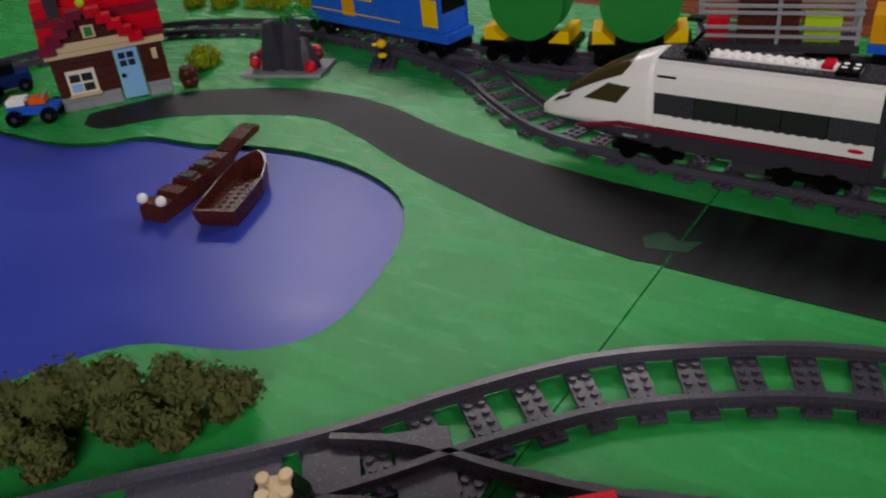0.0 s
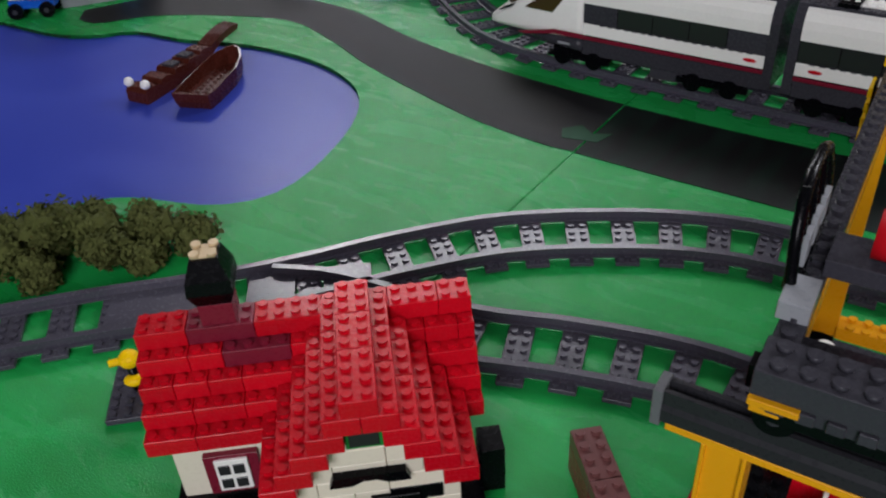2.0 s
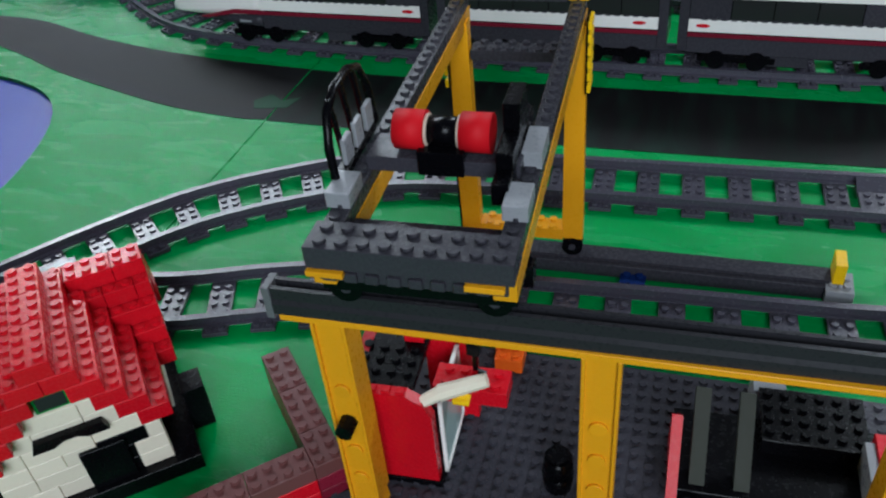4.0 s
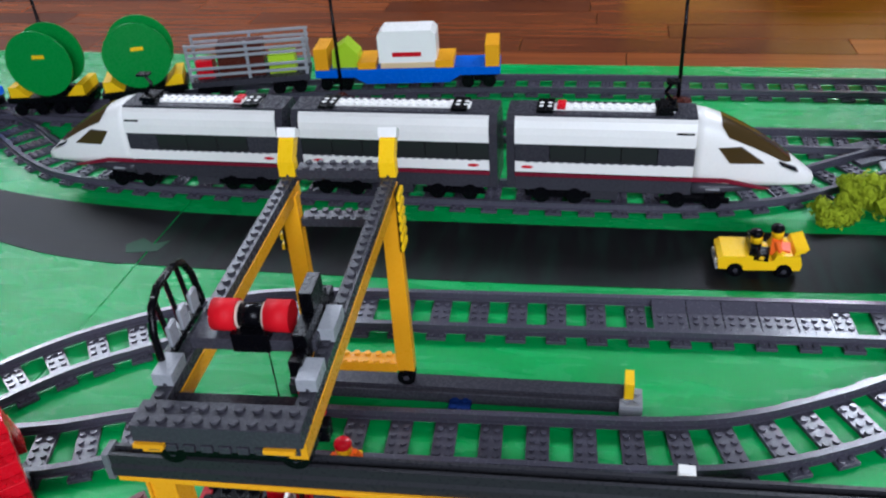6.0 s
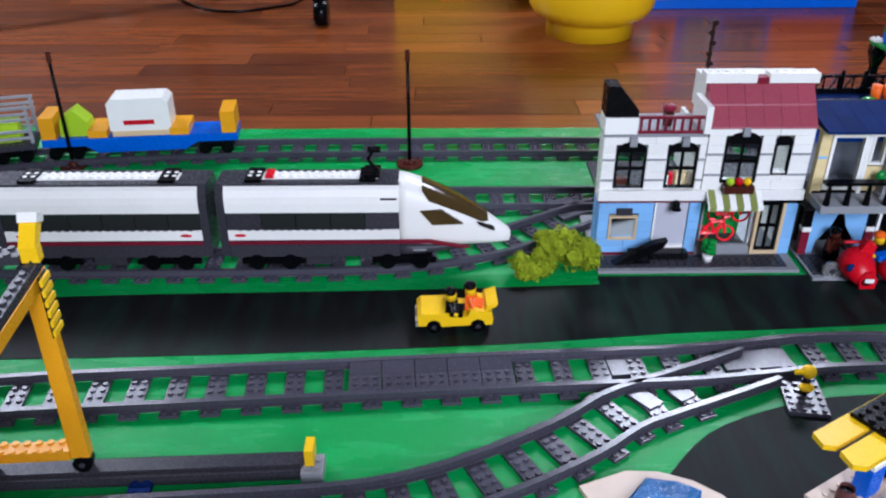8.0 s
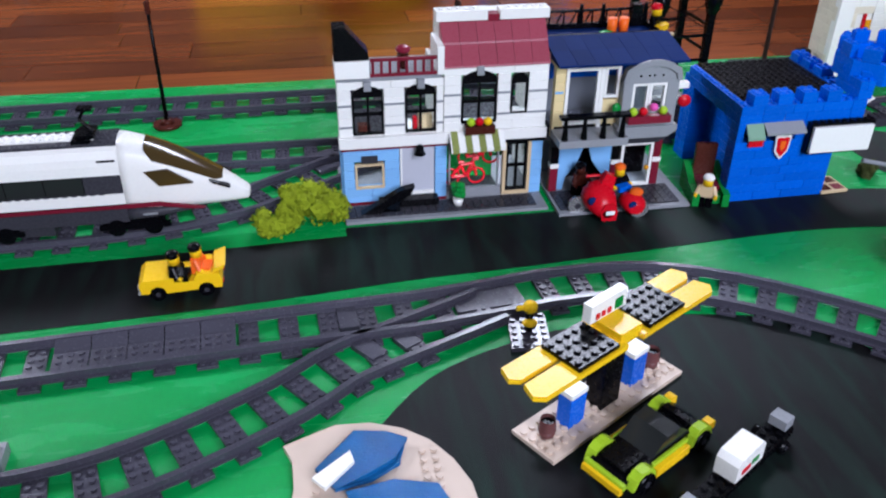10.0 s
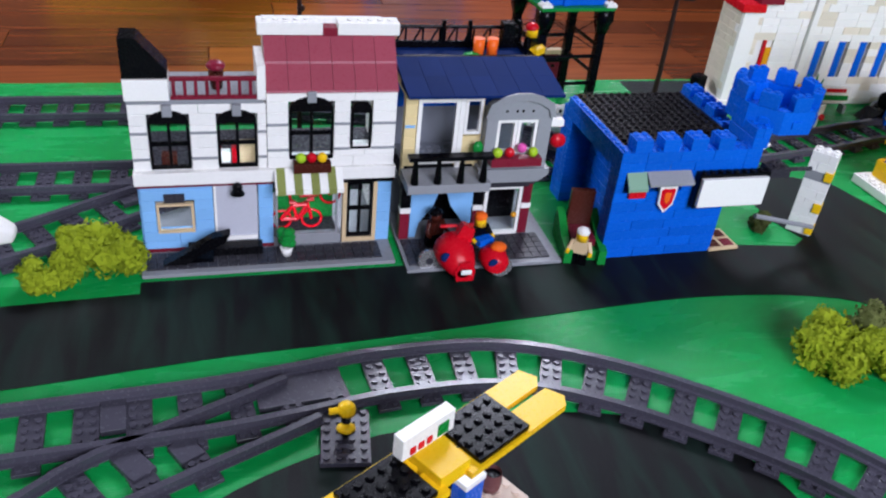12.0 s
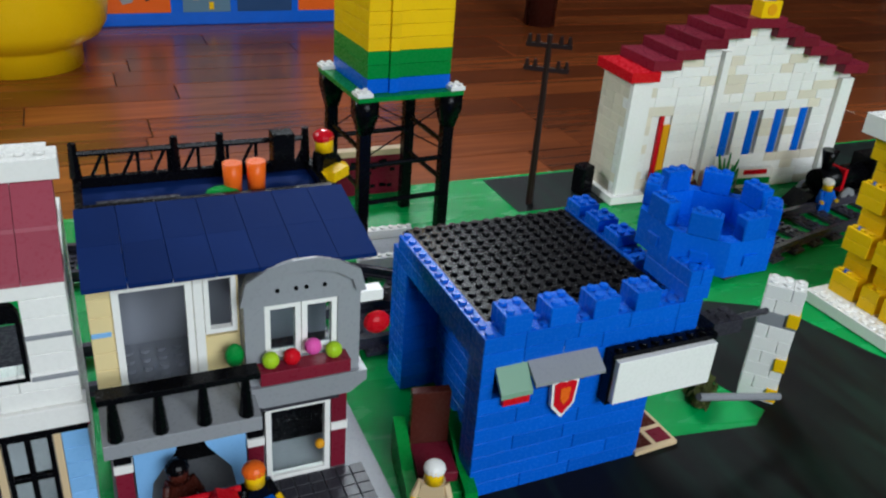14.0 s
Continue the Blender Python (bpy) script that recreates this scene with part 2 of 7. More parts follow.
def prism(bm, outline, axis, lo, hi):
    """A prism over an outline; axis 'y': outline in x, z; 'x': in y, z; 'z': in x, y."""
    def at(p, h):
        return {"y": (p[0], h, p[1]), "x": (h, p[0], p[1]), "z": (p[0], p[1], h)}[axis]
    a = [bm.verts.new(at(p, lo)) for p in outline]
    b = [bm.verts.new(at(p, hi)) for p in outline]
    n = len(a)
    for i in range(n):
        bm.faces.new((a[i], a[(i + 1) % n], b[(i + 1) % n], b[i]))
    bm.faces.new(a[::-1])
    bm.faces.new(b)
    bmesh.ops.recalc_face_normals(bm, faces=bm.faces)
    return bm


def nb():
    return bmesh.new()


def spline(points, step=0.01):
    """Catmull-Rom through plan points, evenly stepped."""
    pts = [Vector((*p, 0)) for p in points]
    pts = [2 * pts[0] - pts[1]] + pts + [2 * pts[-1] - pts[-2]]
    fine = []
    for i in range(1, len(pts) - 2):
        a, b, c, d = pts[i - 1:i + 3]
        for k in range(12):
            t = k / 12
            fine.append(0.5 * (2 * b + (c - a) * t + (2 * a - 5 * b + 4 * c - d) * t * t + (3 * b - a - 3 * c + d) * t ** 3))
    fine.append(pts[-2])
    out, left = [fine[0]], step
    for a, b in zip(fine, fine[1:]):
        seg = (b - a).length
        done = 0.0
        while seg - done >= left:
            done += left
            out.append(a + (b - a) * (done / seg))
            left = step
        left -= seg - done
    return out


def sweep(bm, line, profile, offset=0.0):
    """Sweep a closed profile (sideways, up) along a plan line, moved sideways by offset."""
    rings = []
    for i, p in enumerate(line):
        d = (line[min(i + 1, len(line) - 1)] - line[max(i - 1, 0)]).normalized()
        s = Vector((-d.y, d.x, 0))
        rings.append([bm.verts.new(p + s * (offset + a) + Vector((0, 0, h))) for a, h in profile])
    n = len(profile)
    for a, b in zip(rings, rings[1:]):
        for i in range(n):
            bm.faces.new((a[i], b[i], b[(i + 1) % n], a[(i + 1) % n]))
    bm.faces.new(rings[0])
    bm.faces.new(rings[-1][::-1])
    bmesh.ops.recalc_face_normals(bm, faces=bm.faces)
    return bm


def flat_patch(outline, z, thick, holes=()):
    """A flat sheet over a plan outline, with holes, and with side walls down to z - thick."""
    bm = nb()
    loops = []
    for ring in (outline, *holes):
        vs = [bm.verts.new((x, y, z)) for x, y in ring]
        loops.append(vs)
        for i in range(len(vs)):
            bm.edges.new((vs[i], vs[(i + 1) % len(vs)]))
    bmesh.ops.triangle_fill(bm, use_beauty=True, use_dissolve=False, edges=bm.edges[:])
    for f in bm.faces:
        f.normal_update()
        if f.normal.z < 0:
            f.normal_flip()
    for vs in loops:
        low = [bm.verts.new((v.co.x, v.co.y, z - thick)) for v in vs]
        for i in range(len(vs)):
            j = (i + 1) % len(vs)
            bm.faces.new((vs[i], low[i], low[j], vs[j]))
    return bm


def ring_of(points, step=0.02):
    line = spline(list(points) + [points[0]], step)
    return [(p.x, p.y) for p in line[:-1]]

# ---- room ----
FZ = -0.013
floor = part("floor", box(nb(), -3.6, 3.6, -3.1, 2.8, FZ - 0.06, FZ - 0.003), FLOORBASE)
tagged(floor, "polished reddish hardwood strip floor", "floor", kind="structure")
tagged(part("wall_east", box(nb(), 3.6, 3.7, -3.2, 2.9, FZ - 0.06, 3.0), PLASTER), "plain plastered room wall", "wall", kind="structure")
bm = nb()
for y0, y1, z0, z1 in ((-3.2, 1.76, FZ - 0.06, 3.0), (2.60, 2.9, FZ - 0.06, 3.0), (1.76, 2.60, FZ - 0.06, 2.05), (1.76, 2.60, 2.75, 3.0)):
    box(bm, -3.7, -3.6, y0, y1, z0, z1)
tagged(part("wall_west", bm, PLASTER), "plain plastered room wall with a window opening", "wall", kind="structure")


def window_wall(name, y0, y1, spans, wz0, wz1):
    bm = nb()
    x = -3.6
    for a, b in spans:
        box(bm, x, a, y0, y1, FZ - 0.06, 3.0)
        box(bm, a, b, y0, y1, FZ - 0.06, wz0)
        box(bm, a, b, y0, y1, wz1, 3.0)
        x = b
    box(bm, x, 3.6, y0, y1, FZ - 0.06, 3.0)
    return tagged(part(name, bm, PLASTER), "plain plastered room wall with window openings", "wall", kind="structure")


window_wall("wall_north", 2.8, 2.9, [(-3.32, -1.58), (0.7, 1.8)], 2.0, 2.76)
window_wall("wall_south", -3.2, -3.1, [(-0.25, 1.75)], 0.9, 2.6)
tagged(part("ceiling", box(nb(), -3.7, 3.7, -3.2, 2.9, 3.0, 3.1), CEIL), "white plastered ceiling", "ceiling", kind="structure")

# ---- board with pond and road ----
POND = [(-1.466, -0.190), (-1.371, -0.183), (-1.321, -0.162), (-1.287, -0.131), (-1.215, -0.121), (-1.144, -0.099), (-1.079, -0.093), (-1.018, -0.100), (-0.962, -0.123), (-0.925, -0.160), (-0.900, -0.214), (-0.886, -0.280), (-0.893, -0.320), (-0.924, -0.350), (-0.995, -0.378), (-1.03, -0.425), (-1.06, -0.470), (-1.16, -0.53), (-1.32, -0.52), (-1.46, -0.44), (-1.53, -0.31), (-1.52, -0.22)]
JX = -0.7145
pond_ring = ring_of(POND, 0.02)
board_a = part("ground", flat_patch([(-2.05, -1.15), (JX - 0.0006, -1.15), (JX - 0.0006, 0.43), (-2.05, 0.47)], 0, 0.0125, [pond_ring]), GRASS)
tagged(board_a, "green painted board with a pond cut-out", "ground", kind="structure")
board_b = part("ground", flat_patch([(JX + 0.0006, -1.15), (1.6, -1.15), (1.6, 0.40), (JX + 0.0006, 0.408)], 0, 0.0125), GRASS)
tagged(board_b, "green painted board under the toy town", "ground", kind="structure")
water = part("water", flat_patch([(-1.60, -0.60), (-0.86, -0.60), (-0.86, -0.06), (-1.60, -0.06)], -0.0042, 0.004), WATER)
tagged(water, "blue painted pond surface lying below the green board", "pond", kind="structure")
tagged(part("trim", sweep(nb(), [Vector((*p, 0)) for p in pond_ring + pond_ring[:1]], [(0.0, -0.0002), (0.0018, -0.0002), (0.0018, -0.0042), (0.0, -0.0042)]), EDGE), "dark cut edge of the board round the pond", "edge", kind="structure")
island = part("ground", flat_patch(ring_of([(-1.355, -0.325), (-1.378, -0.29), (-1.40, -0.268), (-1.44, -0.255), (-1.50, -0.27), (-1.49, -0.33), (-1.42, -0.36)]), -0.0005, 0.0038), GRASS)
tagged(island, "small green island in the pond", "island", kind="structure")

UP = [(-1.405, -0.115), (-1.388, -0.085), (-1.351, -0.026), (-1.273, 0.019), (-1.196, 0.042), (-1.094, 0.037), (-0.998, 0.006), (-0.910, -0.015), (-0.817, -0.029), (-0.72, -0.036)]
LOW = [(-0.72, -0.135), (-0.745, -0.136), (-0.821, -0.126), (-0.904, -0.103), (-0.982, -0.078), (-1.062, -0.044), (-1.140, -0.022), (-1.215, -0.041), (-1.303, -0.084), (-1.350, -0.136), (-1.385, -0.138)]


def smooth(points):
    return [(p.x, p.y) for p in spline(points, 0.015)]


lane = part("road", flat_patch(smooth(UP) + [(JX - 0.001, -0.036), (JX - 0.001, -0.135)] + smooth(LOW), 0.0005, 0.0004), OLD_ROAD)
tagged(lane, "worn dark road painted along the pond", "road", kind="structure")
R_FAR = [(JX + 0.001, -0.037), (-0.60, -0.038), (-0.433, -0.032), (-0.187, -0.027), (-0.002, -0.0195)]
R_NEAR = [(0.75, -0.52), (0.70, -0.32), (0.655, -0.17), (0.61, -0.11), (0.55, -0.088), (0.46, -0.079), (0.36, -0.083), (0.234, -0.093), (0.146, -0.099), (0.05, -0.104), (-0.108, -0.119), (-0.358, -0.131), (-0.60, -0.136), (JX + 0.001, -0.136)]
R_EAST = [(0.0, -0.0195), (0.0, -0.004), (0.40, -0.004), (0.53, -0.004), (0.597, -0.013), (0.614, -0.002), (0.601, 0.032), (0.60, 0.09), (0.66, 0.13), (0.72, 0.10), (0.742, 0.03), (0.80, -0.10), (0.86, -0.32), (0.90, -0.52)]
street = part("road", flat_patch(smooth(R_FAR) + R_EAST + smooth(R_NEAR) + R_NEAR[-1:], 0.0005, 0.0004), ROAD)
tagged(street, "black painted street past the toy shops", "road", kind="structure")
apron = part("road", flat_patch(ring_of([(-0.03, -0.33), (0.004, -0.281), (0.053, -0.232), (0.131, -0.201), (0.185, -0.193), (0.269, -0.191), (0.356, -0.214), (0.401, -0.260), (0.411, -0.304), (0.387, -0.334), (0.34, -0.372), (0.33, -0.42), (0.42, -0.52), (0.30, -0.62), (0.05, -0.60), (-0.06, -0.50), (-0.04, -0.40)]), 0.0005, 0.0004), ROAD)
tagged(apron, "black painted forecourt of the toy filling station", "road", kind="structure")
yard = part("road", flat_patch([(0.596, 0.318), (1.5, 0.30), (1.5, 0.397), (0.596, 0.397)], 0.0005, 0.0004), ROAD)
tagged(yard, "black painted station forecourt", "road", kind="structure")
mark = part("paint_patch", flat_patch([(-0.735, -0.118), (-0.705, -0.112), (-0.700, -0.092), (-0.715, -0.100), (-0.730, -0.090), (-0.742, -0.104)], 0.0008, 0.0003), mat("faded_green_paint", (0.012, 0.085, 0.040), 0.6, 0.3, 0.1, 80))
tagged(mark, "faded green paint patch on the road joint", "paint patch", kind="structure")

# ---- railway track ----
RAIL = [(-0.0036, 0.0032), (0.0036, 0.0032), (0.0036, 0.0046), (0.0016, 0.0052), (0.0016, 0.0086), (0.0024, 0.0092), (0.0024, 0.0107), (-0.0024, 0.0107), (-0.0024, 0.0092), (-0.0016, 0.0086), (-0.0016, 0.0052), (-0.0036, 0.0046)]


def sleeper_mesh(rows):
    bm = nb()
    box(bm, -S, S, -4 * S, 4 * S, 0.0004, P + 0.0004)
    for r in rows:
        for c in (-0.5, 0.5):
            stud(bm, c * S, (r - 3.5) * S, P + 0.0004, 8)
    me = bpy.data.meshes.new("sleeper")
    bm.to_mesh(me)
    bm.free()
    me.materials.append(TRACKG)
    return me


SLEEPER = sleeper_mesh((0, 2, 3, 4, 5, 7))


def track(points, label, skip=()):
    ob = thing("railway_track", label, "toy track", group="toy railway tracks")
    line = spline(points, 0.016)
    for side in (-1, 1):
        part("rail", sweep(nb(), line, RAIL, side * 0.0222), TRACKG, ob)
    for i in range(1, len(line) - 1, 2):
        if any(a <= i <= b for a, b in skip):
            continue
        d = line[i + 1] - line[i - 1]
        s = new("sleeper", SLEEPER)
        s.parent = ob
        s.matrix_local = pose(line[i].x, line[i].y, 0, 0, 0, math.degrees(math.atan2(d.y, d.x)))
    return ob


MAIN = [(-1.08, -0.74), (-1.0, -0.625), (-0.935, -0.551), (-0.882, -0.491), (-0.822, -0.430), (-0.782, -0.382), (-0.748, -0.335), (-0.699, -0.279), (-0.642, -0.238), (-0.583, -0.208), (-0.516, -0.193), (-0.348, -0.182), (-0.113, -0.168), (-0.019, -0.163), (0.05, -0.159), (0.108, -0.152), (0.176, -0.143), (0.257, -0.146), (0.33, -0.177), (0.405, -0.232), (0.454, -0.280), (0.489, -0.335), (0.515, -0.41), (0.52, -0.50), (0.50, -0.60)]
SIDING = [(-0.80, -0.41), (-0.762, -0.393), (-0.71, -0.386), (-0.655, -0.374), (-0.601, -0.354), (-0.535, -0.337), (-0.459, -0.334), (-0.34, -0.326), (-0.232, -0.318), (-0.17, -0.304), (-0.109, -0.277), (-0.055, -0.246), (-0.018, -0.218), (0.025, -0.198), (0.085, -0.172), (0.12, -0.156)]
BACK = [(-1.75, -0.30), (-1.715, -0.16), (-1.665, -0.055), (-1.625, 0.05), (-1.56, 0.137), (-1.465, 0.184), (-1.36, 0.209), (-1.26, 0.207), (-1.18, 0.197), (-1.05, 0.195), (-0.944, 0.192), (-0.70, 0.178), (-0.40, 0.168), (-0.12, 0.164), (0.10, 0.164), (0.40, 0.164), (0.62, 0.172), (0.75, 0.190), (0.90, 0.22), (1.2, 0.24)]
PLATFORM_LINE = [(-1.20, 0.192), (-1.12, 0.178), (-1.03, 0.138), (-0.96, 0.086), (-0.89, 0.045), (-0.80, 0.027), (-0.70, 0.0215), (-0.45, 0.019), (-0.25, 0.022), (-0.17, 0.032), (-0.10, 0.054), (-0.03, 0.098), (0.03, 0.134), (0.09, 0.155), (0.14, 0.163)]
OUTER = [(-1.02, 0.196), (-0.94, 0.212), (-0.84, 0.248), (-0.72, 0.281), (-0.60, 0.302), (-0.45, 0.316), (-0.30, 0.320), (-0.14, 0.320), (0.06, 0.319), (0.20, 0.312), (0.30, 0.285), (0.38, 0.235), (0.45, 0.19), (0.50, 0.170)]
track(MAIN, "dark grey toy train track curving past the crane")
track(SIDING, "dark grey toy siding track under the crane", [(0, 4), (57, 62)])
track(BACK, "dark grey toy train track along the back")
track(PLATFORM_LINE, "dark grey toy track under the white express train", [(0, 3), (78, 90)])
track(OUTER, "dark grey toy track along the board's back edge", [(0, 4), (100, 110)])

# ---- brick pieces ----
_bricks = {}


def brick(parent, x, y, z, nx, ny, h, material, top=True, name="brick", turn=0.0):
    """One toy brick, nx by ny studs and h high, its corner at x, y, z; alike bricks share a mesh."""
    key = (nx, ny, round(h, 5), material.name, top)
    if key not in _bricks:
        bm = nb()
        g = 0.00012
        box(bm, g, nx * S - g, g, ny * S - g, 0.00005, h - 0.00005, 0.00035)
        if top:
            studs(bm, 0, 0, int(nx), int(ny), h - 0.0001, 8)
        me = bpy.data.meshes.new(name)
        bm.to_mesh(me)
        bm.free()
        me.materials.append(material)
        _bricks[key] = me
    ob = new(name, _bricks[key])
    ob.parent = parent
    ob.matrix_local = pose(x, y, z, 0, 0, turn)
    return ob


def course_wall(parent, x0, y0, z0, studs_long, depth, courses, material, openings=(), axis="x", seed=0, studded=False, pieces=(4, 3, 2, 4, 6)):
    """A wall of bricks laid in staggered courses along x or y; openings as (from stud, to stud, from course, to course)."""
    rnd = random.Random(seed)
    for c in range(courses):
        i = 0
        first = True
        while i < studs_long:
            blocked = [o for o in openings if o[2] <= c < o[3] and o[0] <= i < o[1]]
            if blocked:
                i = blocked[0][1]
                continue
            stop = min([o[0] for o in openings if o[2] <= c < o[3] and o[0] > i] + [studs_long])
            n = rnd.choice(pieces)
            if first and c % 2:
                n = max(1, n - 1)
            first = False
            n = min(n, stop - i)
            if axis == "x":
                brick(parent, x0 + i * S, y0, z0 + c * B, n, depth, B, material, studded or c == courses - 1)
            else:
                brick(parent, x0, y0 + i * S, z0 + c * B, depth, n, B, material, studded or c == courses - 1)
            i += n


def slab(name, x0, x1, y0, y1, z0, z1, material, parent, label="", c=0.0003):
    return part(name, box(nb(), x0, x1, y0, y1, z0, z1, c), material, parent, label)


# ---- express train ----
HW = 0.0240


def nose_top(s):
    return 0.1030 - 0.009 * s - 0.052 * s ** 1.5


def nose_half(s):
    return HW * (1 - 0.62 * s ** 2.6)


def nose_ring(s, x, lo, hi=None):
    w, top, zb = nose_half(s), nose_top(s) if hi is None else hi, lo
    mid = zb + 0.62 * (top - zb)
    out = [(x, -w * 0.96, zb), (x, -w, zb + 0.15 * (top - zb)), (x, -w, mid), (x, -w * 0.9, mid + 0.5 * (top - mid)), (x, -w * 0.72, mid + 0.82 * (top - mid)), (x, -w * 0.45, top - 0.0008), (x, 0, top)]
    return out + [(x, -y, z) for x, y, z in out[-2::-1]]


def loft(bm, rings, close_ends=True):
    vs = [[bm.verts.new(p) for p in r] for r in rings]
    n = len(vs[0])
    for a, b in zip(vs, vs[1:]):
        for i in range(n):
            f = bm.faces.new((a[i], b[i], b[(i + 1) % n], a[(i + 1) % n]))
            f.smooth = True
    if close_ends:
        bm.faces.new(vs[0])
        bm.faces.new(vs[-1][::-1])
    bmesh.ops.recalc_face_normals(bm, faces=bm.faces)
    return bm


SIDE = [(-HW, 0.0735), (-HW, 0.083), (-HW * 0.97, 0.090), (-HW * 0.86, 0.0965), (-HW * 0.68, 0.0995)]


def bogie(parent, x):
    bm = nb()
    box(bm, x - 0.028, x + 0.028, -0.021, 0.021, 0.0155, 0.0255)
    box(bm, x - 0.032, x + 0.032, -0.0235, -0.0195, 0.0165, 0.0215)
    box(bm, x - 0.032, x + 0.032, 0.0195, 0.0235, 0.0165, 0.0215)
    b = part("bogie", bm, BLACK, parent)
    for dx in (-0.0165, 0.0165):
        for y in (-0.0222, 0.0222):
            part("wheel", rod(nb(), (x + dx, y - 0.0028, 0.0187), (x + dx, y + 0.0028, 0.0187), 0.0082, n=18), BLACK, b)


def coach(x0, x1, parent, ends):
    """The straight body between x0 and x1."""
    slab("skirt", x0, x1, -HW + 0.0012, HW - 0.0012, 0.024, 0.0392, DGREY, parent)
    for s in (-1, 1):
        slab("stripe", x0, x1, s * HW - 0.001, s * HW + 0.001, 0.0392, 0.0425, DRED, parent, "dark red stripe")
        slab("lower_panel", x0, x1, s * (HW - 0.0014) - 0.0014, s * (HW - 0.0014) + 0.0014, 0.0435, 0.0545, WHITE, parent)
        pts = [(s * -y, z) for y, z in SIDE]
        part("upper_panel", prism(nb(), pts + [(s * HW * 0.6, 0.0965), (s * HW * 0.8, 0.080), (s * HW * 0.9, 0.0735)], "x", x0, x1), WHITE, parent)
        n = max(3, int((x1 - x0) / 0.032))
        w = (x1 - x0) / n
        for i in range(n):
            glazed = 0 < i < n - 1 or ends == 2 and i in (0, n - 1)
            slab("window_panel", x0 + i * w + 0.0003, x0 + (i + 1) * w - 0.0003, s * (HW - 0.002) - 0.0013, s * (HW - 0.002) + 0.0013, 0.0546, 0.0734, SMOKE if glazed else DGREY, parent)
        bm = nb()
        for i in range(int((x1 - x0) / S) - 2):
            box(bm, x0 + (i + 1.3) * S, x0 + (i + 1.9) * S, s * (HW - 0.0006) - 0.0008, s * (HW - 0.0006) + 0.0008, 0.0542, 0.0556, 0.0002)
        part("sill_studs", bm, DGREY, parent)
        for lx in ((x0 + 0.016, x1 - 0.016) if ends == 2 else (x0 + 0.012,)):
            bm = nb()
            bmesh.ops.create_uvsphere(bm, u_segments=16, v_segments=8, radius=1, matrix=Matrix.Translation((lx, s * (HW + 0.0002), 0.0492)) @ Matrix.Diagonal((0.0058, 0.0003, 0.0017, 1)))
            part("logo", bm, RED, parent, "small red oval emblem")
    slab("core", x0 + 0.001, x1 - 0.001, -HW + 0.005, HW - 0.005, 0.030, 0.095, BLACK, parent)
    slab("roof", x0, x1, -HW * 0.70, HW * 0.70, 0.0965, 0.1015, DGREY, parent)
    bm = nb()
    box(bm, x0 + 0.02, x1 - 0.02, -0.0075, 0.0075, 0.1015, 0.1030)
    studs(bm, x0 + 0.02, -0.008, int((x1 - x0 - 0.04) / S), 2, 0.1030, 8)
    part("roof_strip", bm, WHITE, parent, "white studded strip")
    for x in (x0 + 0.028, x1 - 0.030):
        slab("roof_unit", x - 0.008, x + 0.008, -0.015, 0.015, 0.1015, 0.1046, BLACK, parent)
    slab("equipment_box", (x0 + x1) / 2 - 0.016, (x0 + x1) / 2 + 0.016, -0.021, 0.021, 0.014, 0.0245, DGREY, parent)


def gangway(x, parent):
    pts = [(-HW, 0.026), (-HW, 0.083), (-HW * 0.9, 0.093), (-HW * 0.68, 0.101)]
    part("end_cap", prism(nb(), pts + [(-y, z) for y, z in pts[::-1]], "x", x - 0.004, x + 0.004), DGREY, parent)


def pantograph(parent, x):
    bm = nb()
    box(bm, x - 0.008, x + 0.008, -0.012, 0.012, 0.1046, 0.1080)
    rod(bm, (x + 0.006, 0, 0.107), (x - 0.004, 0, 0.119), 0.0018, n=6)
    rod(bm, (x - 0.004, 0, 0.119), (x + 0.003, 0, 0.130), 0.0016, n=6)
    box(bm, x - 0.004, x + 0.009, -0.005, 0.005, 0.128, 0.1305)
    part("pantograph", bm, BLACK, parent)


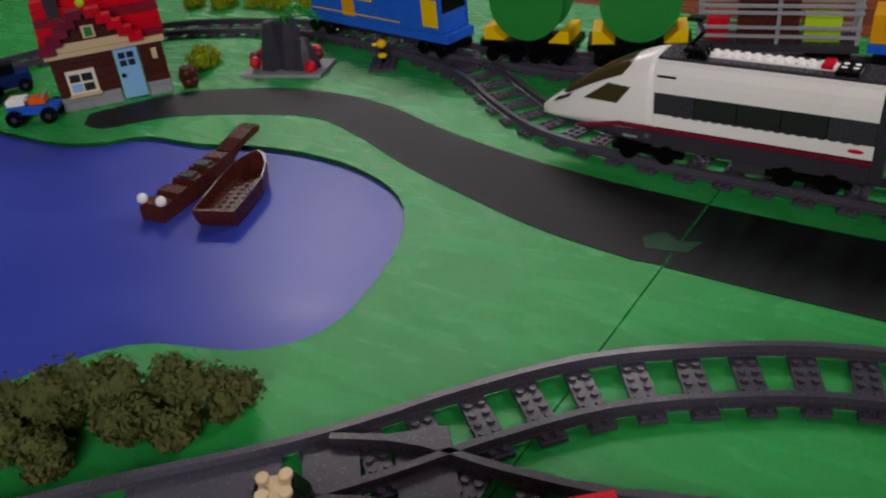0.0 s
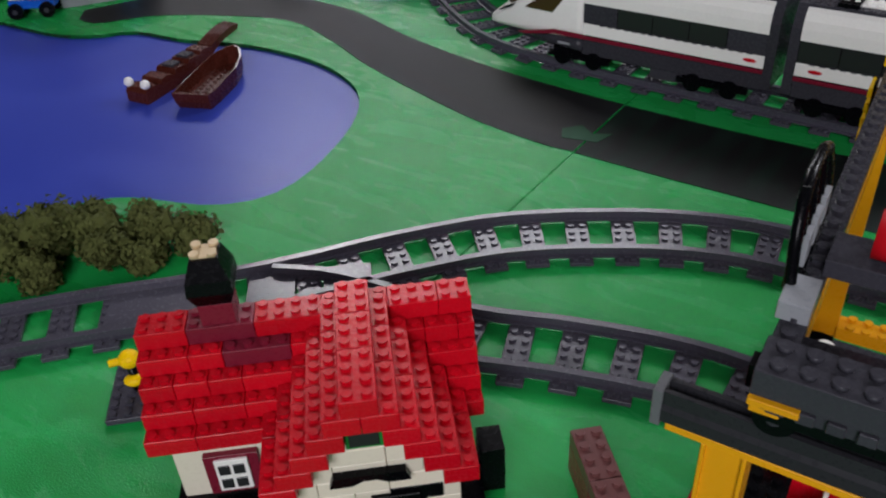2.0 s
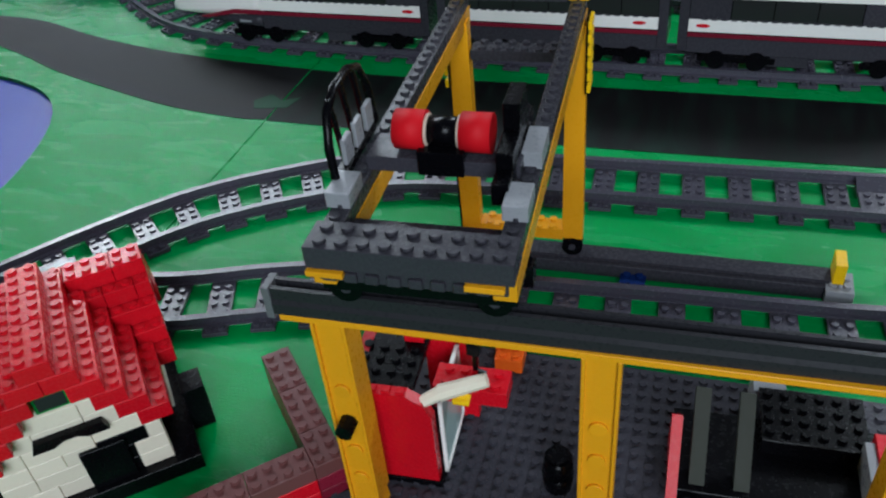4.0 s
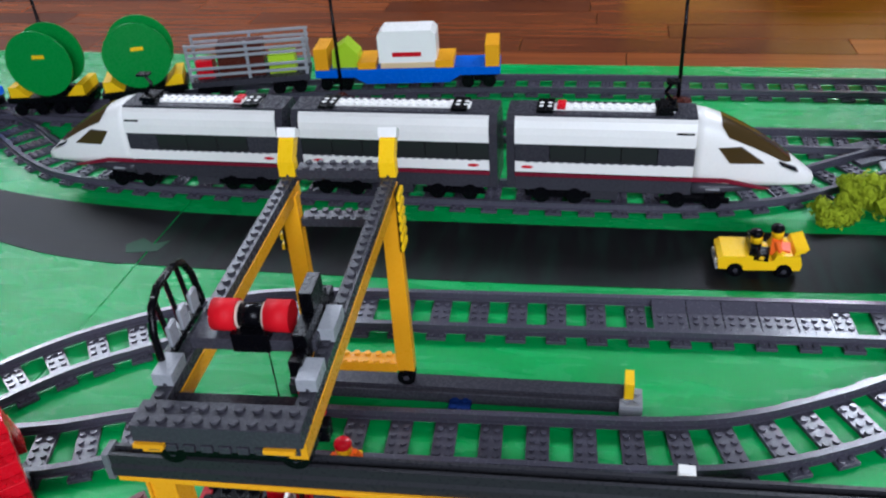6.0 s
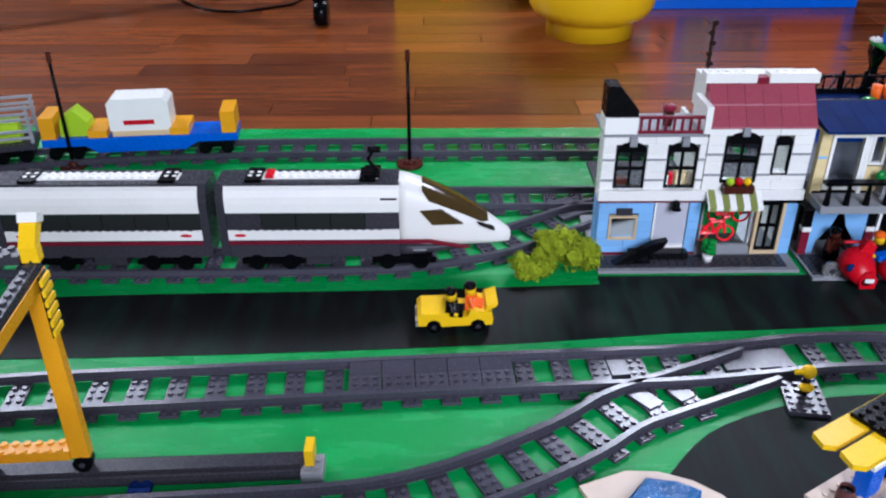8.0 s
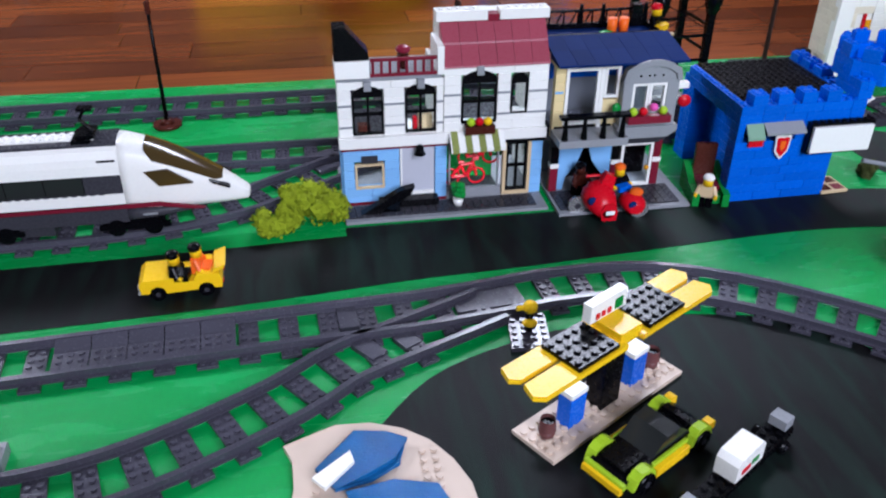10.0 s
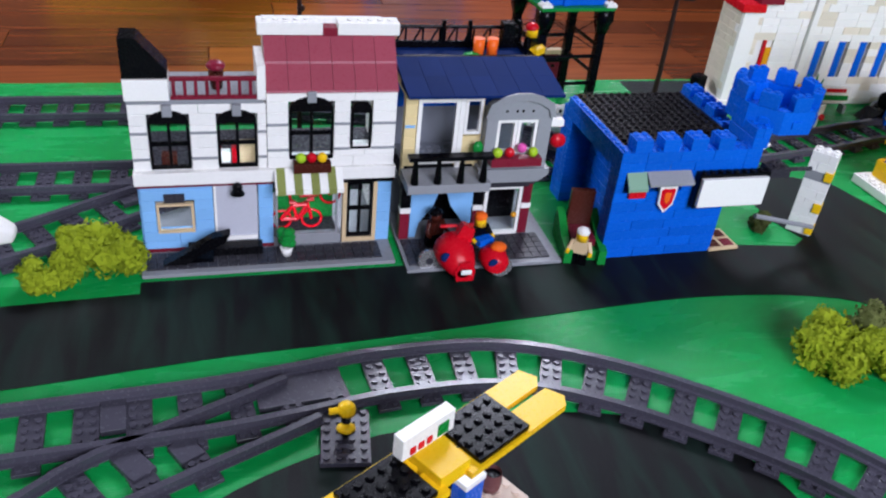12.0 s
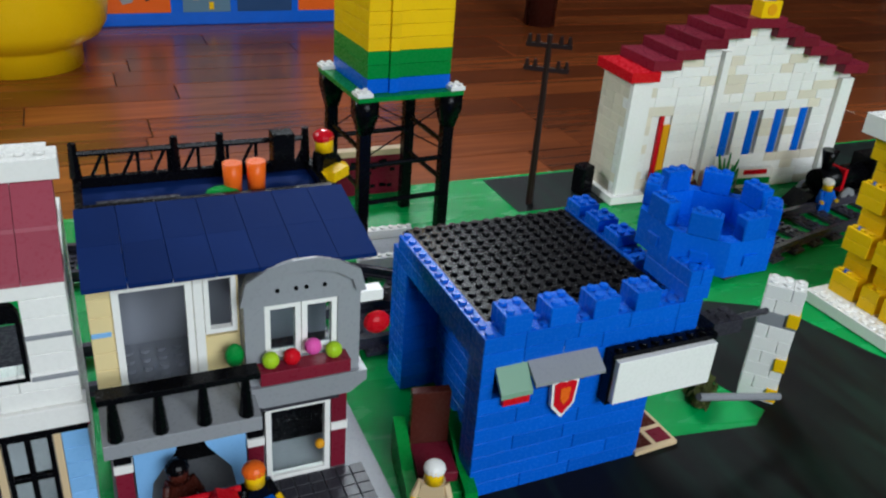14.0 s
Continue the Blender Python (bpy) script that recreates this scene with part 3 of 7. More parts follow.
def end_car(at):
    """A driving car, 0.285 long, its rear at the origin and its nose towards +x."""
    car = thing("express_train_car", "white toy express train driving car with red stripe", "toy train", at, 0, "express train cars")
    L, N = 0.285, 0.176
    coach(0.008, N, car, 1)
    gangway(0.004, car)
    bogie(car, 0.050)
    bogie(car, 0.180)
    rings = [nose_ring(s, N + s * (L - N), 0.0392 - 0.006 * s) for s in [i / 14 for i in range(15)]]
    rings.append([(L + 0.002, y * 0.55, 0.038 + (z - 0.038) * 0.5) for _, y, z in rings[-1]])
    nose = part("nose", loft(nb(), rings), WHITE, car)
    lower = [nose_ring(s, N + s * (L - N) * 0.68, 0.026 + 0.004 * s, 0.0385 - 0.003 * s) for s in [i / 8 for i in range(9)]]
    part("nose_skirt", loft(nb(), lower), DGREY, car)
    bm = nb()
    rows = []
    for i in range(11):
        t = 0.20 + 0.60 * i / 10
        ring = nose_ring(t, N + t * (L - N), 0.0392 - 0.006 * t)[3:-3]
        ring = ring if i in range(1, 10) else ring[1:2] + ring[1:-1] + ring[-2:-1]
        rows.append([bm.verts.new((x + 0.0004, y * 1.012, z + 0.0006)) for x, y, z in ring])
    for p, q in zip(rows, rows[1:]):
        for i in range(len(p) - 1):
            f = bm.faces.new((p[i], q[i], q[i + 1], p[i + 1]))
            f.smooth = True
    bmesh.ops.remove_doubles(bm, verts=bm.verts[:], dist=1e-6)
    bmesh.ops.recalc_face_normals(bm, faces=bm.faces[:])
    part("windscreen", bm, AMBER, nose, "dark amber tinted windscreen")
    for s in (-1, 1):
        q = [(N + 0.020, 0.0750), (N + 0.041, 0.0755), (N + 0.062, 0.0605), (N + 0.032, 0.0595)]
        part("cab_window", prism(nb(), q, "y", s * (HW - 0.0035), s * (HW + 0.0005)), AMBER, nose, "dark tinted cab window")
        q = [(N, 0.0392), (N, 0.0435), (N + 0.030, 0.0435), (N + 0.055, 0.0375), (N + 0.070, 0.0345), (N + 0.062, 0.0338), (N + 0.030, 0.0392)]
        part("stripe", prism(nb(), q, "y", s * (HW - 0.003), s * (HW + 0.0006)), DRED, car, "dark red stripe")
        q = [(N + 0.076, 0.060), (N + 0.092, 0.0525), (N + 0.094, 0.0505), (N + 0.079, 0.0565)]
        part("headlight", prism(nb(), q, "y", s * 0.012, s * 0.0200), BLACK, nose, "dark slit headlight")
        slab("grille", N - 0.018, N - 0.002, s * (HW - 0.001) - 0.0012, s * (HW - 0.001) + 0.0012, 0.0865, 0.0885, BLACK, car)
        slab("number_plate", N + 0.012, N + 0.026, s * (HW - 0.0008) - 0.0006, s * (HW - 0.0008) + 0.0006, 0.0300, 0.0325, LGREY, car)
    pantograph(car, N - 0.026)
    slab("roof_marker", 0.047, 0.055, -0.0085, 0.0085, 0.1030, 0.1060, RED, car, "red roof brick")
    return car


TRAIN_Y = 0.0215
car_a = end_car((-0.375, TRAIN_Y, 0))
copy_thing(car_a, pose(-0.601, TRAIN_Y, 0, 0, 0, 180))
mid = thing("express_train_car", "white toy express train middle car with red stripe", "toy train", (-0.592, TRAIN_Y, 0), 0, "express train cars")
coach(0.008, 0.200, mid, 2)
gangway(0.004, mid)
gangway(0.204, mid)
bogie(mid, 0.045)
bogie(mid, 0.163)


# ---- gantry crane ----
def wheel(parent, x, y, z, r=0.0062, w=0.004, name="wheel", material=BLACK, axis="y"):
    d = Vector((0, w, 0)) if axis == "y" else Vector((w, 0, 0))
    c = Vector((x, y, z))
    o = part(name, rod(nb(), c - d, c + d, r, n=16), material, parent)
    part("hub", rod(nb(), c - d * 1.08, c + d * 1.08, r * 0.35, n=8), DGREY, o)
    return o


crane = thing("gantry_crane", "yellow and grey toy gantry crane with red cable drums", "toy crane", (-0.431, -0.503, 0), 3.6)
for x0 in (-0.0405, 0.0255):
    bm = nb()
    box(bm, x0, x0 + S, 0.0, 0.232, 0.1725, 0.1790)
    studs(bm, x0, 0.0, 1, 29, 0.1790, 8)
    part("girder", bm, DGREY, crane)
    slab("girder_plate", x0 - 0.0003, x0 + S + 0.0003, 0.002, 0.234, 0.1625, 0.1723, ORANGEY, crane, "yellow girder side")
bm = nb()
box(bm, -0.041, 0.0338, -0.002, 0.0142, 0.1728, 0.1822)
studs(bm, -0.0396, -0.002, 9, 2, 0.1822, 10)
part("end_beam", bm, DGREY, crane)
slab("end_plate", -0.038, 0.031, 0.001, 0.030, 0.1655, 0.1724, DGREY, crane)
slab("bogie_frame", -0.040, 0.033, 0.0065, 0.028, 0.1560, 0.1652, BLACK, crane)
for i in range(8):
    slab("grille_block", -0.036 + i * S, -0.031 + i * S, -0.0008, 0.0009, 0.1665, 0.1705, DGREY, crane)
for x in (-0.034, 0.0235):
    slab("corner_plate", x - 0.007, x + 0.007, -0.0035, -0.0009, 0.1700, 0.1725, ORANGEY, crane)
    wheel(crane, x, 0.0160, 0.1521, 0.0066, 0.004)
    slab("axle_box", x - 0.012, x + 0.012, 0.0255, 0.033, 0.1490, 0.1585, BLACK, crane)
for s in (-1, 1):
    x = 0.0295 if s > 0 else -0.0365
    bm = nb()
    prism(bm, [(x - 0.0065, 0.024), (x + 0.0065, 0.024), (x + 0.0055, 0.168), (x - 0.0055, 0.168)], "y", 0.219, 0.227)
    prism(bm, [(x - 0.002, 0.03), (x + 0.002, 0.03), (x + 0.002, 0.165), (x - 0.002, 0.165)], "y", 0.227, 0.233)
    part("leg", bm, ORANGEY, crane, "tapering yellow leg")
    bm = nb()
    box(bm, x - 0.0055, x + 0.0055, 0.226, 0.234, 0.179, 0.190)
    prism(bm, [(0.225, 0.190), (0.235, 0.190), (0.244, 0.199), (0.236, 0.203)], "x", x - 0.005, x + 0.005)
    part("tower_cap", bm, YELLOW, crane, "yellow cap block")
    part("cap_tip", prism(nb(), [(0.235, 0.2030), (0.2445, 0.1988), (0.247, 0.2030), (0.238, 0.2085)], "x", x - 0.006, x + 0.006), WHITE, crane)
    for i in range(6):
        slab("hazard_stripe", *sorted((x + s * 0.0065, x + s * 0.0085)), 0.215, 0.2295, 0.130 + i * 0.0075, 0.1345 + i * 0.0075, YELLOW, crane, "yellow stripe of the hazard panel")
    slab("panel_back", x + s * 0.0055, x + s * 0.0066, 0.2155, 0.229, 0.129, 0.174, BLACK, crane)
    wheel(crane, x, 0.223, 0.0180, 0.0066, 0.005)
for z, y in ((0.179, 0.224), (0.146, 0.219)):
    bm = nb()
    box(bm, -0.030, 0.0235, y, y + 0.012, z, z + 0.006)
    studs(bm, -0.0275, y - 0.002, 6, 2, z + 0.006, 8)
    part("cross_beam", bm, DGREY, crane)
bm = nb()
box(bm, -0.030, 0.0235, 0.217, 0.229, 0.024, 0.032)
studs(bm, -0.0275, 0.215, 6, 2, 0.032, 8)
part("foot_beam", bm, ORANGEY, crane, "yellow studded foot beam")
DX = -0.0035  # drum axis middle
for s in (-1, 1):
    part("drum", rod(nb(), (DX + s * 0.0070, 0.060, 0.1945), (DX + s * 0.0190, 0.060, 0.1945), 0.0078, n=24), mat("matte_red_rubber", (0.60, 0.004, 0.012), 0.6, 0.05, worn=0.05) if s < 0 else bpy.data.materials["matte_red_rubber"], crane, "red cable drum")
    part("drum_flange", rod(nb(), (DX + s * 0.0058, 0.060, 0.1945), (DX + s * 0.0069, 0.060, 0.1945), 0.0066, n=20), SAND, crane)
bm = nb()
rod(bm, (DX - 0.0057, 0.060, 0.1945), (DX + 0.0057, 0.060, 0.1945), 0.0058, n=16)
box(bm, DX - 0.009, DX + 0.009, 0.050, 0.066, 0.1800, 0.1905)
part("winch", bm, BLACK, crane)
slab("trolley", -0.034, 0.027, 0.052, 0.070, 0.1795, 0.1860, DGREY, crane)
bm = nb()
hoop_mid = Vector((-0.0420, 0.061, 0.197))
hoop = [Vector((-0.0405 - 0.10 * (z - 0.181), y, z)) for y, z in ((0.036, 0.183), (0.038, 0.198), (0.044, 0.209), (0.054, 0.2135), (0.070, 0.2135), (0.080, 0.210), (0.085, 0.200), (0.086, 0.183))]
loft(bm, [[p + Vector((0.0019 * math.cos(k), 0, 0)) + (p - hoop_mid).normalized() * 0.0019 * math.sin(k) for k in [2 * math.pi * i / 8 for i in range(8)]] for p in hoop + hoop[:1]], False)
part("guard_hoop", bm, BLACK, crane, "black rounded guard hoop")
slab("hoop_base", -0.0435, -0.0395, 0.040, 0.082, 0.1800, 0.1845, BLACK, crane)
for y in (0.048, 0.061, 0.074):
    part("hoop_bar", rod(nb(), (-0.0405, y, 0.183), (-0.0436, y, 0.2125), 0.0013, n=6), BLACK, crane)
for y in (0.046, 0.059, 0.072):
    slab("hoop_tile", -0.0412, -0.0392, y, y + 0.008, 0.1850, 0.1960, LGREY, crane)
bm = nb()
box(bm, 0.0190, 0.0255, 0.035, 0.095, 0.1790, 0.1880)
box(bm, 0.0190, 0.0255, 0.045, 0.085, 0.1880, 0.1950)
box(bm, 0.0190, 0.0255, 0.062, 0.080, 0.1950, 0.2060)
part("motor_block", bm, BLACK, crane)
for x, m in ((-0.042, LGREY), (0.0245, LGREY)):
    slab("rider_block", x, x + 0.0095, 0.026, 0.042, 0.1790, 0.1856, m, crane)
slab("rider_block", 0.026, 0.034, 0.060, 0.080, 0.1795, 0.1870, LGREY, crane)
bm = nb()
rod(bm, (0.002, 0.058, 0.088), (0.0, 0.060, 0.190), 0.0004, n=5)
part("cable", bm, BLACK, crane)
bm = nb()
box(bm, -0.001, 0.005, 0.055, 0.061, 0.078, 0.088)
rod(bm, (0.002, 0.058, 0.078), (0.002, 0.058, 0.066), 0.0014, n=6)
rod(bm, (0.002, 0.058, 0.066), (0.007, 0.058, 0.064), 0.0014, n=6)
part("hook", bm, BLACK, crane)
bm = nb()
box(bm, -0.018, 0.018, 0.050, 0.066, 0.0505, 0.0600)
studs(bm, -0.016, 0.050, 4, 2, 0.0600, 8)
rod(bm, (0.002, 0.058, 0.060), (0.002, 0.058, 0.0665), 0.002, n=6)
part("load", bm, RED, crane, "red brick load on the hook")

# raised crane rail on yellow posts
RAILY = -0.4835
gantry = thing("crane_rail_stand", "dark grey crane rail carried on yellow toy posts", "toy crane rail")
bm = nb()
line = [Vector((-0.500, RAILY + 0.005, 0)), Vector((-0.40, RAILY + 0.006, 0)), Vector((-0.12, RAILY + 0.009, 0))]
sweep(bm, line, [(-0.009, 0.1329), (0.001, 0.1329), (0.001, 0.138), (0.0, 0.140), (0.0, 0.1455), (-0.002, 0.1455), (-0.002, 0.142), (-0.006, 0.142), (-0.006, 0.1455), (-0.008, 0.1455), (-0.008, 0.140), (-0.009, 0.138)])
part("rail", bm, mat("charcoal_plastic", (0.024, 0.024, 0.028), 0.3, 0.08, spec=0.4), gantry)
slab("rail_end", -0.5035, -0.500, RAILY - 0.0038, RAILY + 0.0065, 0.1298, 0.1458, mat("mid_grey_plastic", (0.13, 0.135, 0.145), 0.3, 0.05), gantry)
slab("under_plate", -0.498, -0.12, RAILY - 0.0040, RAILY + 0.0060, 0.1297, 0.1328, ORANGEY, gantry, "yellow plate under the rail")
for x in (-0.478, -0.369, -0.255, -0.14):
    bm = nb()
    prism(bm, [(x - 0.008, 0.0), (x + 0.008, 0.0), (x + 0.0062, 0.012), (x + 0.0062, 0.1296), (x - 0.0062, 0.1296), (x - 0.0062, 0.012)], "y", RAILY - 0.002, RAILY + 0.009)
    box(bm, x - 0.0075, x - 0.0060, RAILY - 0.0038, RAILY + 0.0105, 0.012, 0.1295)
    box(bm, x + 0.0060, x + 0.0075, RAILY - 0.0038, RAILY + 0.0105, 0.012, 0.1295)
    post = part("post", bm, ORANGEY, gantry, "yellow post with pin holes")
    for z in (0.030, 0.050, 0.070, 0.090):
        part("pin_ring", rod(nb(), (x, RAILY - 0.0034, z), (x, RAILY - 0.0018, z), 0.0036, 0.0036, n=14), ORANGEY, post)
part("pin", rod(nb(), (-0.478, RAILY - 0.010, 0.070), (-0.478, RAILY - 0.002, 0.070), 0.0042, n=8), BLACK, gantry)

gantry.matrix_world = pose(-0.494, -0.4935, 0, 0, 0, 2.4) @ pose(0.494, 0.4875, 0)

low_rail = thing("crane_floor_rail", "dark grey crane rail with a yellow end stop on the board", "toy crane rail")
bm = nb()
sweep(bm, [Vector((-0.505, -0.2815, 0)), Vector((-0.258, -0.2715, 0))], [(-0.010, 0.0002), (0.010, 0.0002), (0.010, 0.009), (0.006, 0.0095), (0.006, 0.0115), (-0.006, 0.0115), (-0.006, 0.0095), (-0.010, 0.009)])
part("rail", bm, DGREY, low_rail)
bm = nb()
box(bm, -0.262, -0.246, -0.285, -0.265, 0.0, 0.0095)
studs(bm, -0.262, -0.2835, 2, 2, 0.0095, 8)
part("end_block", bm, LGREY, low_rail)
slab("end_stop", -0.259, -0.2525, -0.280, -0.264, 0.0113, 0.0255, YELLOW, low_rail, "yellow end stop")
bm = nb()
box(bm, -0.383, -0.367, -0.300, -0.284, 0.0, 0.0040)
studs(bm, -0.383, -0.300, 2, 2, 0.0040, 8)
part("tie_plate", bm, NAVY, low_rail)

# ---- loading yard ----
yard_plate = thing("baseplate", "dark grey studded toy baseplate of the loading yard", "baseplate", (-0.500, -0.626, 0), 1.5)
bm = nb()
box(bm, 0, 0.384, 0, 0.256, 0.0006, 0.0026)
studs(bm, 0, 0, 48, 32, 0.0026, 7)
part("plate", bm, DGREY, yard_plate)
booth = thing("toy_kiosk", "red toy kiosk with rounded corner and framed window", "toy building", (-0.493, -0.472, 0.0028), 4)
bm = nb()
prism(bm, [(0, 0.004), (0.045, 0.004), (0.045, 0.050), (0.041, 0.059), (0.033, 0.064), (0, 0.064)], "y", 0.0, 0.006)
for i in range(5):
    box(bm, 0.001 + i * 0.0068, 0.0052 + i * 0.0068, 0.001, 0.005, 0.064, 0.0655)
prism(bm, [(0, 0.004), (0.006, 0.004), (0.006, 0.060), (0, 0.060)], "y", 0.006, 0.046)
part("wall", bm, RED, booth)
slab("base", -0.001, 0.047, -0.001, 0.048, 0.0, 0.004, BLACK, booth)
bm = nb()
box(bm, 0.0, 0.034, 0.006, 0.046, 0.0560, 0.0592)
studs(bm, 0.001, 0.007, 4, 4, 0.0592, 8)
part("roof", bm, BLACK, booth, "black studded roof plate")
slab("back_wall", 0.030, 0.056, 0.047, 0.053, 0.0, 0.062, RED, booth)
slab("roof_brick", 0.022, 0.032, 0.040, 0.047, 0.0592, 0.0660, RED, booth)
bm = nb()
for a, b, c, d in ((0.006, 0.008, 0.004, 0.056), (0.044, 0.046, 0.004, 0.056), (0.006, 0.046, 0.004, 0.007), (0.006, 0.046, 0.053, 0.056)):
    box(bm, 0.0465, 0.0485, a, b, c, d)
fr = part("window", bm, WHITE, booth, "white framed clear window")
slab("pane", 0.0471, 0.0478, 0.008, 0.044, 0.007, 0.053, mat("pale_pane_plastic", (0.38, 0.52, 0.50), 0.12, 0.03, 0), fr)
part("signal_arm", rod(rod(nb(), (0.040, 0.004, 0.0575), (0.050, 0.008, 0.0625), 0.0030, 0.0036, n=8), (0.048, 0.007, 0.0618), (0.070, 0.012, 0.0690), 0.0042, 0.0034, n=8), CREAM, booth, "cream signal arm")
slab("signal_tip", 0.054, 0.062, 0.0055, 0.011, 0.0565, 0.0590, YELLOW, booth)
small = thing("toy_brick", "small orange toy brick on the baseplate", "toy brick", (-0.441, -0.386, 0.0026), 3)
brick(small, 0, 0, 0, 2, 2, B, ORANGE)
tender = thing("toy_loader", "dark toy loader with grey forks and red sides", "toy vehicle", (-0.318, -0.455, 0.0042), 3)
slab("chassis", -0.02, 0.075, 0.0, 0.050, 0.006, 0.016, BLACK, tender)
bm = nb()
box(bm, 0.020, 0.068, 0.028, 0.062, 0.016, 0.026)
studs(bm, 0.020, 0.030, 6, 4, 0.026, 8)
part("deck", bm, BLACK, tender)
for x in (-0.012, 0.008):
    bm = nb()
    prism(bm, [(0.002, 0.014), (0.008, 0.012), (0.040, 0.044), (0.036, 0.048)], "x", x, x + 0.007)
    part("fork", bm, mat("olive_grey_plastic", (0.030, 0.034, 0.026), 0.6), tender)
bm = nb()
prism(bm, [(-0.004, 0.012), (0.034, 0.012), (0.030, 0.034), (0.024, 0.040)], "x", -0.022, -0.017)
part("side_panel", bm, RED, tender)
slab("side_panel", 0.068, 0.074, 0.0, 0.034, 0.010, 0.034, RED, tender)
slab("side_trim", 0.0635, 0.068, 0.0, 0.030, 0.010, 0.032, LGREY, tender)
slab("tile", 0.018, 0.034, 0.063, 0.079, 0.0, 0.022, LGREY, tender, "pale grey tile with a small print")
slab("print", 0.023, 0.029, 0.0622, 0.0632, 0.008, 0.014, BLACK, tender)
for x in (-0.012, 0.06):
    for y in (0.004, 0.046):
        wheel(tender, x, y, 0.008, 0.008, 0.004)


drum = thing("toy_barrel", "glossy black toy barrel standing on the baseplate", "toy barrel", (-0.391, -0.455, 0.0044), 0)
part("body", rod(rod(nb(), (0, 0, 0), (0, 0, 0.011), 0.0068, 0.0080, n=16), (0, 0, 0.011), (0, 0, 0.022), 0.0080, 0.0066, n=16), BLACK, drum)
part("rim", rod(nb(), (0, 0, 0.0221), (0, 0, 0.0236), 0.0056, n=14), BLACK, drum)


# ---- minifigures (plain figures) ----
def figure(name, at, turn, legs, torso, head, hat, label, pose_sit=False):
    bm = nb()
    mats = [legs, torso, head, hat]

    def seg(i, fn):
        n0 = len(bm.faces)
        fn()
        bm.faces.ensure_lookup_table()
        for f in bm.faces[n0:]:
            f.material_index = i
    z = 0.0
    if pose_sit:
        seg(0, lambda: box(bm, -0.0075, 0.0075, -0.012, 0.004, 0.0, 0.006))
        z = 0.002
    else:
        seg(0, lambda: (box(bm, -0.0078, -0.0004, -0.0036, 0.0036, 0, 0.012), box(bm, 0.0004, 0.0078, -0.0036, 0.0036, 0, 0.012)))
        z = 0.0115
    seg(1, lambda: prism(bm, [(-0.0078, z), (0.0078, z), (0.0056, z + 0.0125), (-0.0056, z + 0.0125)], "y", -0.0038, 0.0038))
    seg(1, lambda: (rod(bm, (-0.0066, 0, z + 0.0115), (-0.0098, -0.004, z + 0.003), 0.0021, n=8), rod(bm, (0.0066, 0, z + 0.0115), (0.0098, -0.004, z + 0.003), 0.0021, n=8)))
    seg(2, lambda: (rod(bm, (-0.0098, -0.0045, z + 0.003), (-0.0098, -0.008, z + 0.002), 0.0018, n=8), rod(bm, (0.0098, -0.0045, z + 0.003), (0.0098, -0.008, z + 0.002), 0.0018, n=8)))
    seg(2, lambda: rod(bm, (0, 0, z + 0.0125), (0, 0, z + 0.0215), 0.0051, n=14))
    seg(3, lambda: ball(bm, (0, 0.0006, z + 0.0205), 0.0060, 1, 1, 0.75))
    me = bpy.data.meshes.new(name)
    bm.to_mesh(me)
    bm.free()
    for m in mats:
        me.materials.append(m)
    ob = new(name, me)
    ob.matrix_world = pose(*at, 0, 0, turn)
    return tagged(ob, label, "toy figure")

# ---- red-roofed cottage ----
cottage = thing("toy_cottage", "toy brick cottage with red stepped roof and white walls", "toy house", (-0.683, -0.478, 0), 42)
# local: x along the ridge, -y towards the gable front


def roof_row(y, z, x0, n, seed, dark=()):
    rnd = random.Random(seed)
    i = 0
    while i < n:
        k = min(rnd.choice((2, 3, 4, 2)), n - i)
        m = DRED if any(a <= i < b for a, b in dark) else RED
        brick(cottage, x0 + i * S, y, z, k, 2, B, m, name="roof_brick")
        i += k


Z0 = 0.0925
for i, n in enumerate((3, 4, 4, 4, 3, 2)):
    brick(cottage, -0.080 + (0, 3, 7, 11, 15, 18)[i] * S, -0.008, Z0 - B, n, 2, B, DRED if i == 1 else RED, name="roof_brick")
for r in range(1, 7):
    z = Z0 - (r + 1) * B
    # darker red below the chimney, its shadow partly put into the brick colour
    if r < 5:
        roof_row(-0.008 - r * S, z, -0.080, 20, r, ((4, 8),) if r < 2 else ())
    roof_row(-0.008 + r * S, z, -0.080, 20, 20 + r)
GU = 0.0235
for r in range(6):
    z = Z0 + 0.0120 - r * B
    for s in (-1, 1):
        x = GU + s * (r * S) - S * (1 if r == 0 else (1 if s < 0 else 1))
        if r == 0 and s > 0:
            continue
        for k, (y0, n) in enumerate(((-0.080, 4), (-0.048, 3), (-0.024, 3))):
            if r > 1 and k == 2:
                n = 2
            brick(cottage, x, y0, z - B, 2, n, B, RED, name="roof_brick")
body = nb()
box(body, -0.070, 0.070, -0.037, 0.046, 0.0105, 0.0444)
part("wall", body, CREAM, cottage)
slab("base", -0.074, 0.076, -0.078, 0.050, 0.0, 0.0104, BLACK, cottage)
for c in range(8):
    half = 5 if c < 4 else 5 - (c - 3)
    lo = GU - half * S
    i = 0
    rnd = random.Random(c)
    while i < 2 * half:
        k = min(rnd.choice((2, 3, 4)), 2 * half - i)
        xs = lo + i * S
        blocked = (c in (0, 1, 2) and xs > GU - 0.004 and xs < GU + 0.020)
        brick(cottage, xs, -0.0725, 0.0105 + c * B, k, 1, B, BLACK if blocked else CREAM, False)
        i += k
bm = nb()
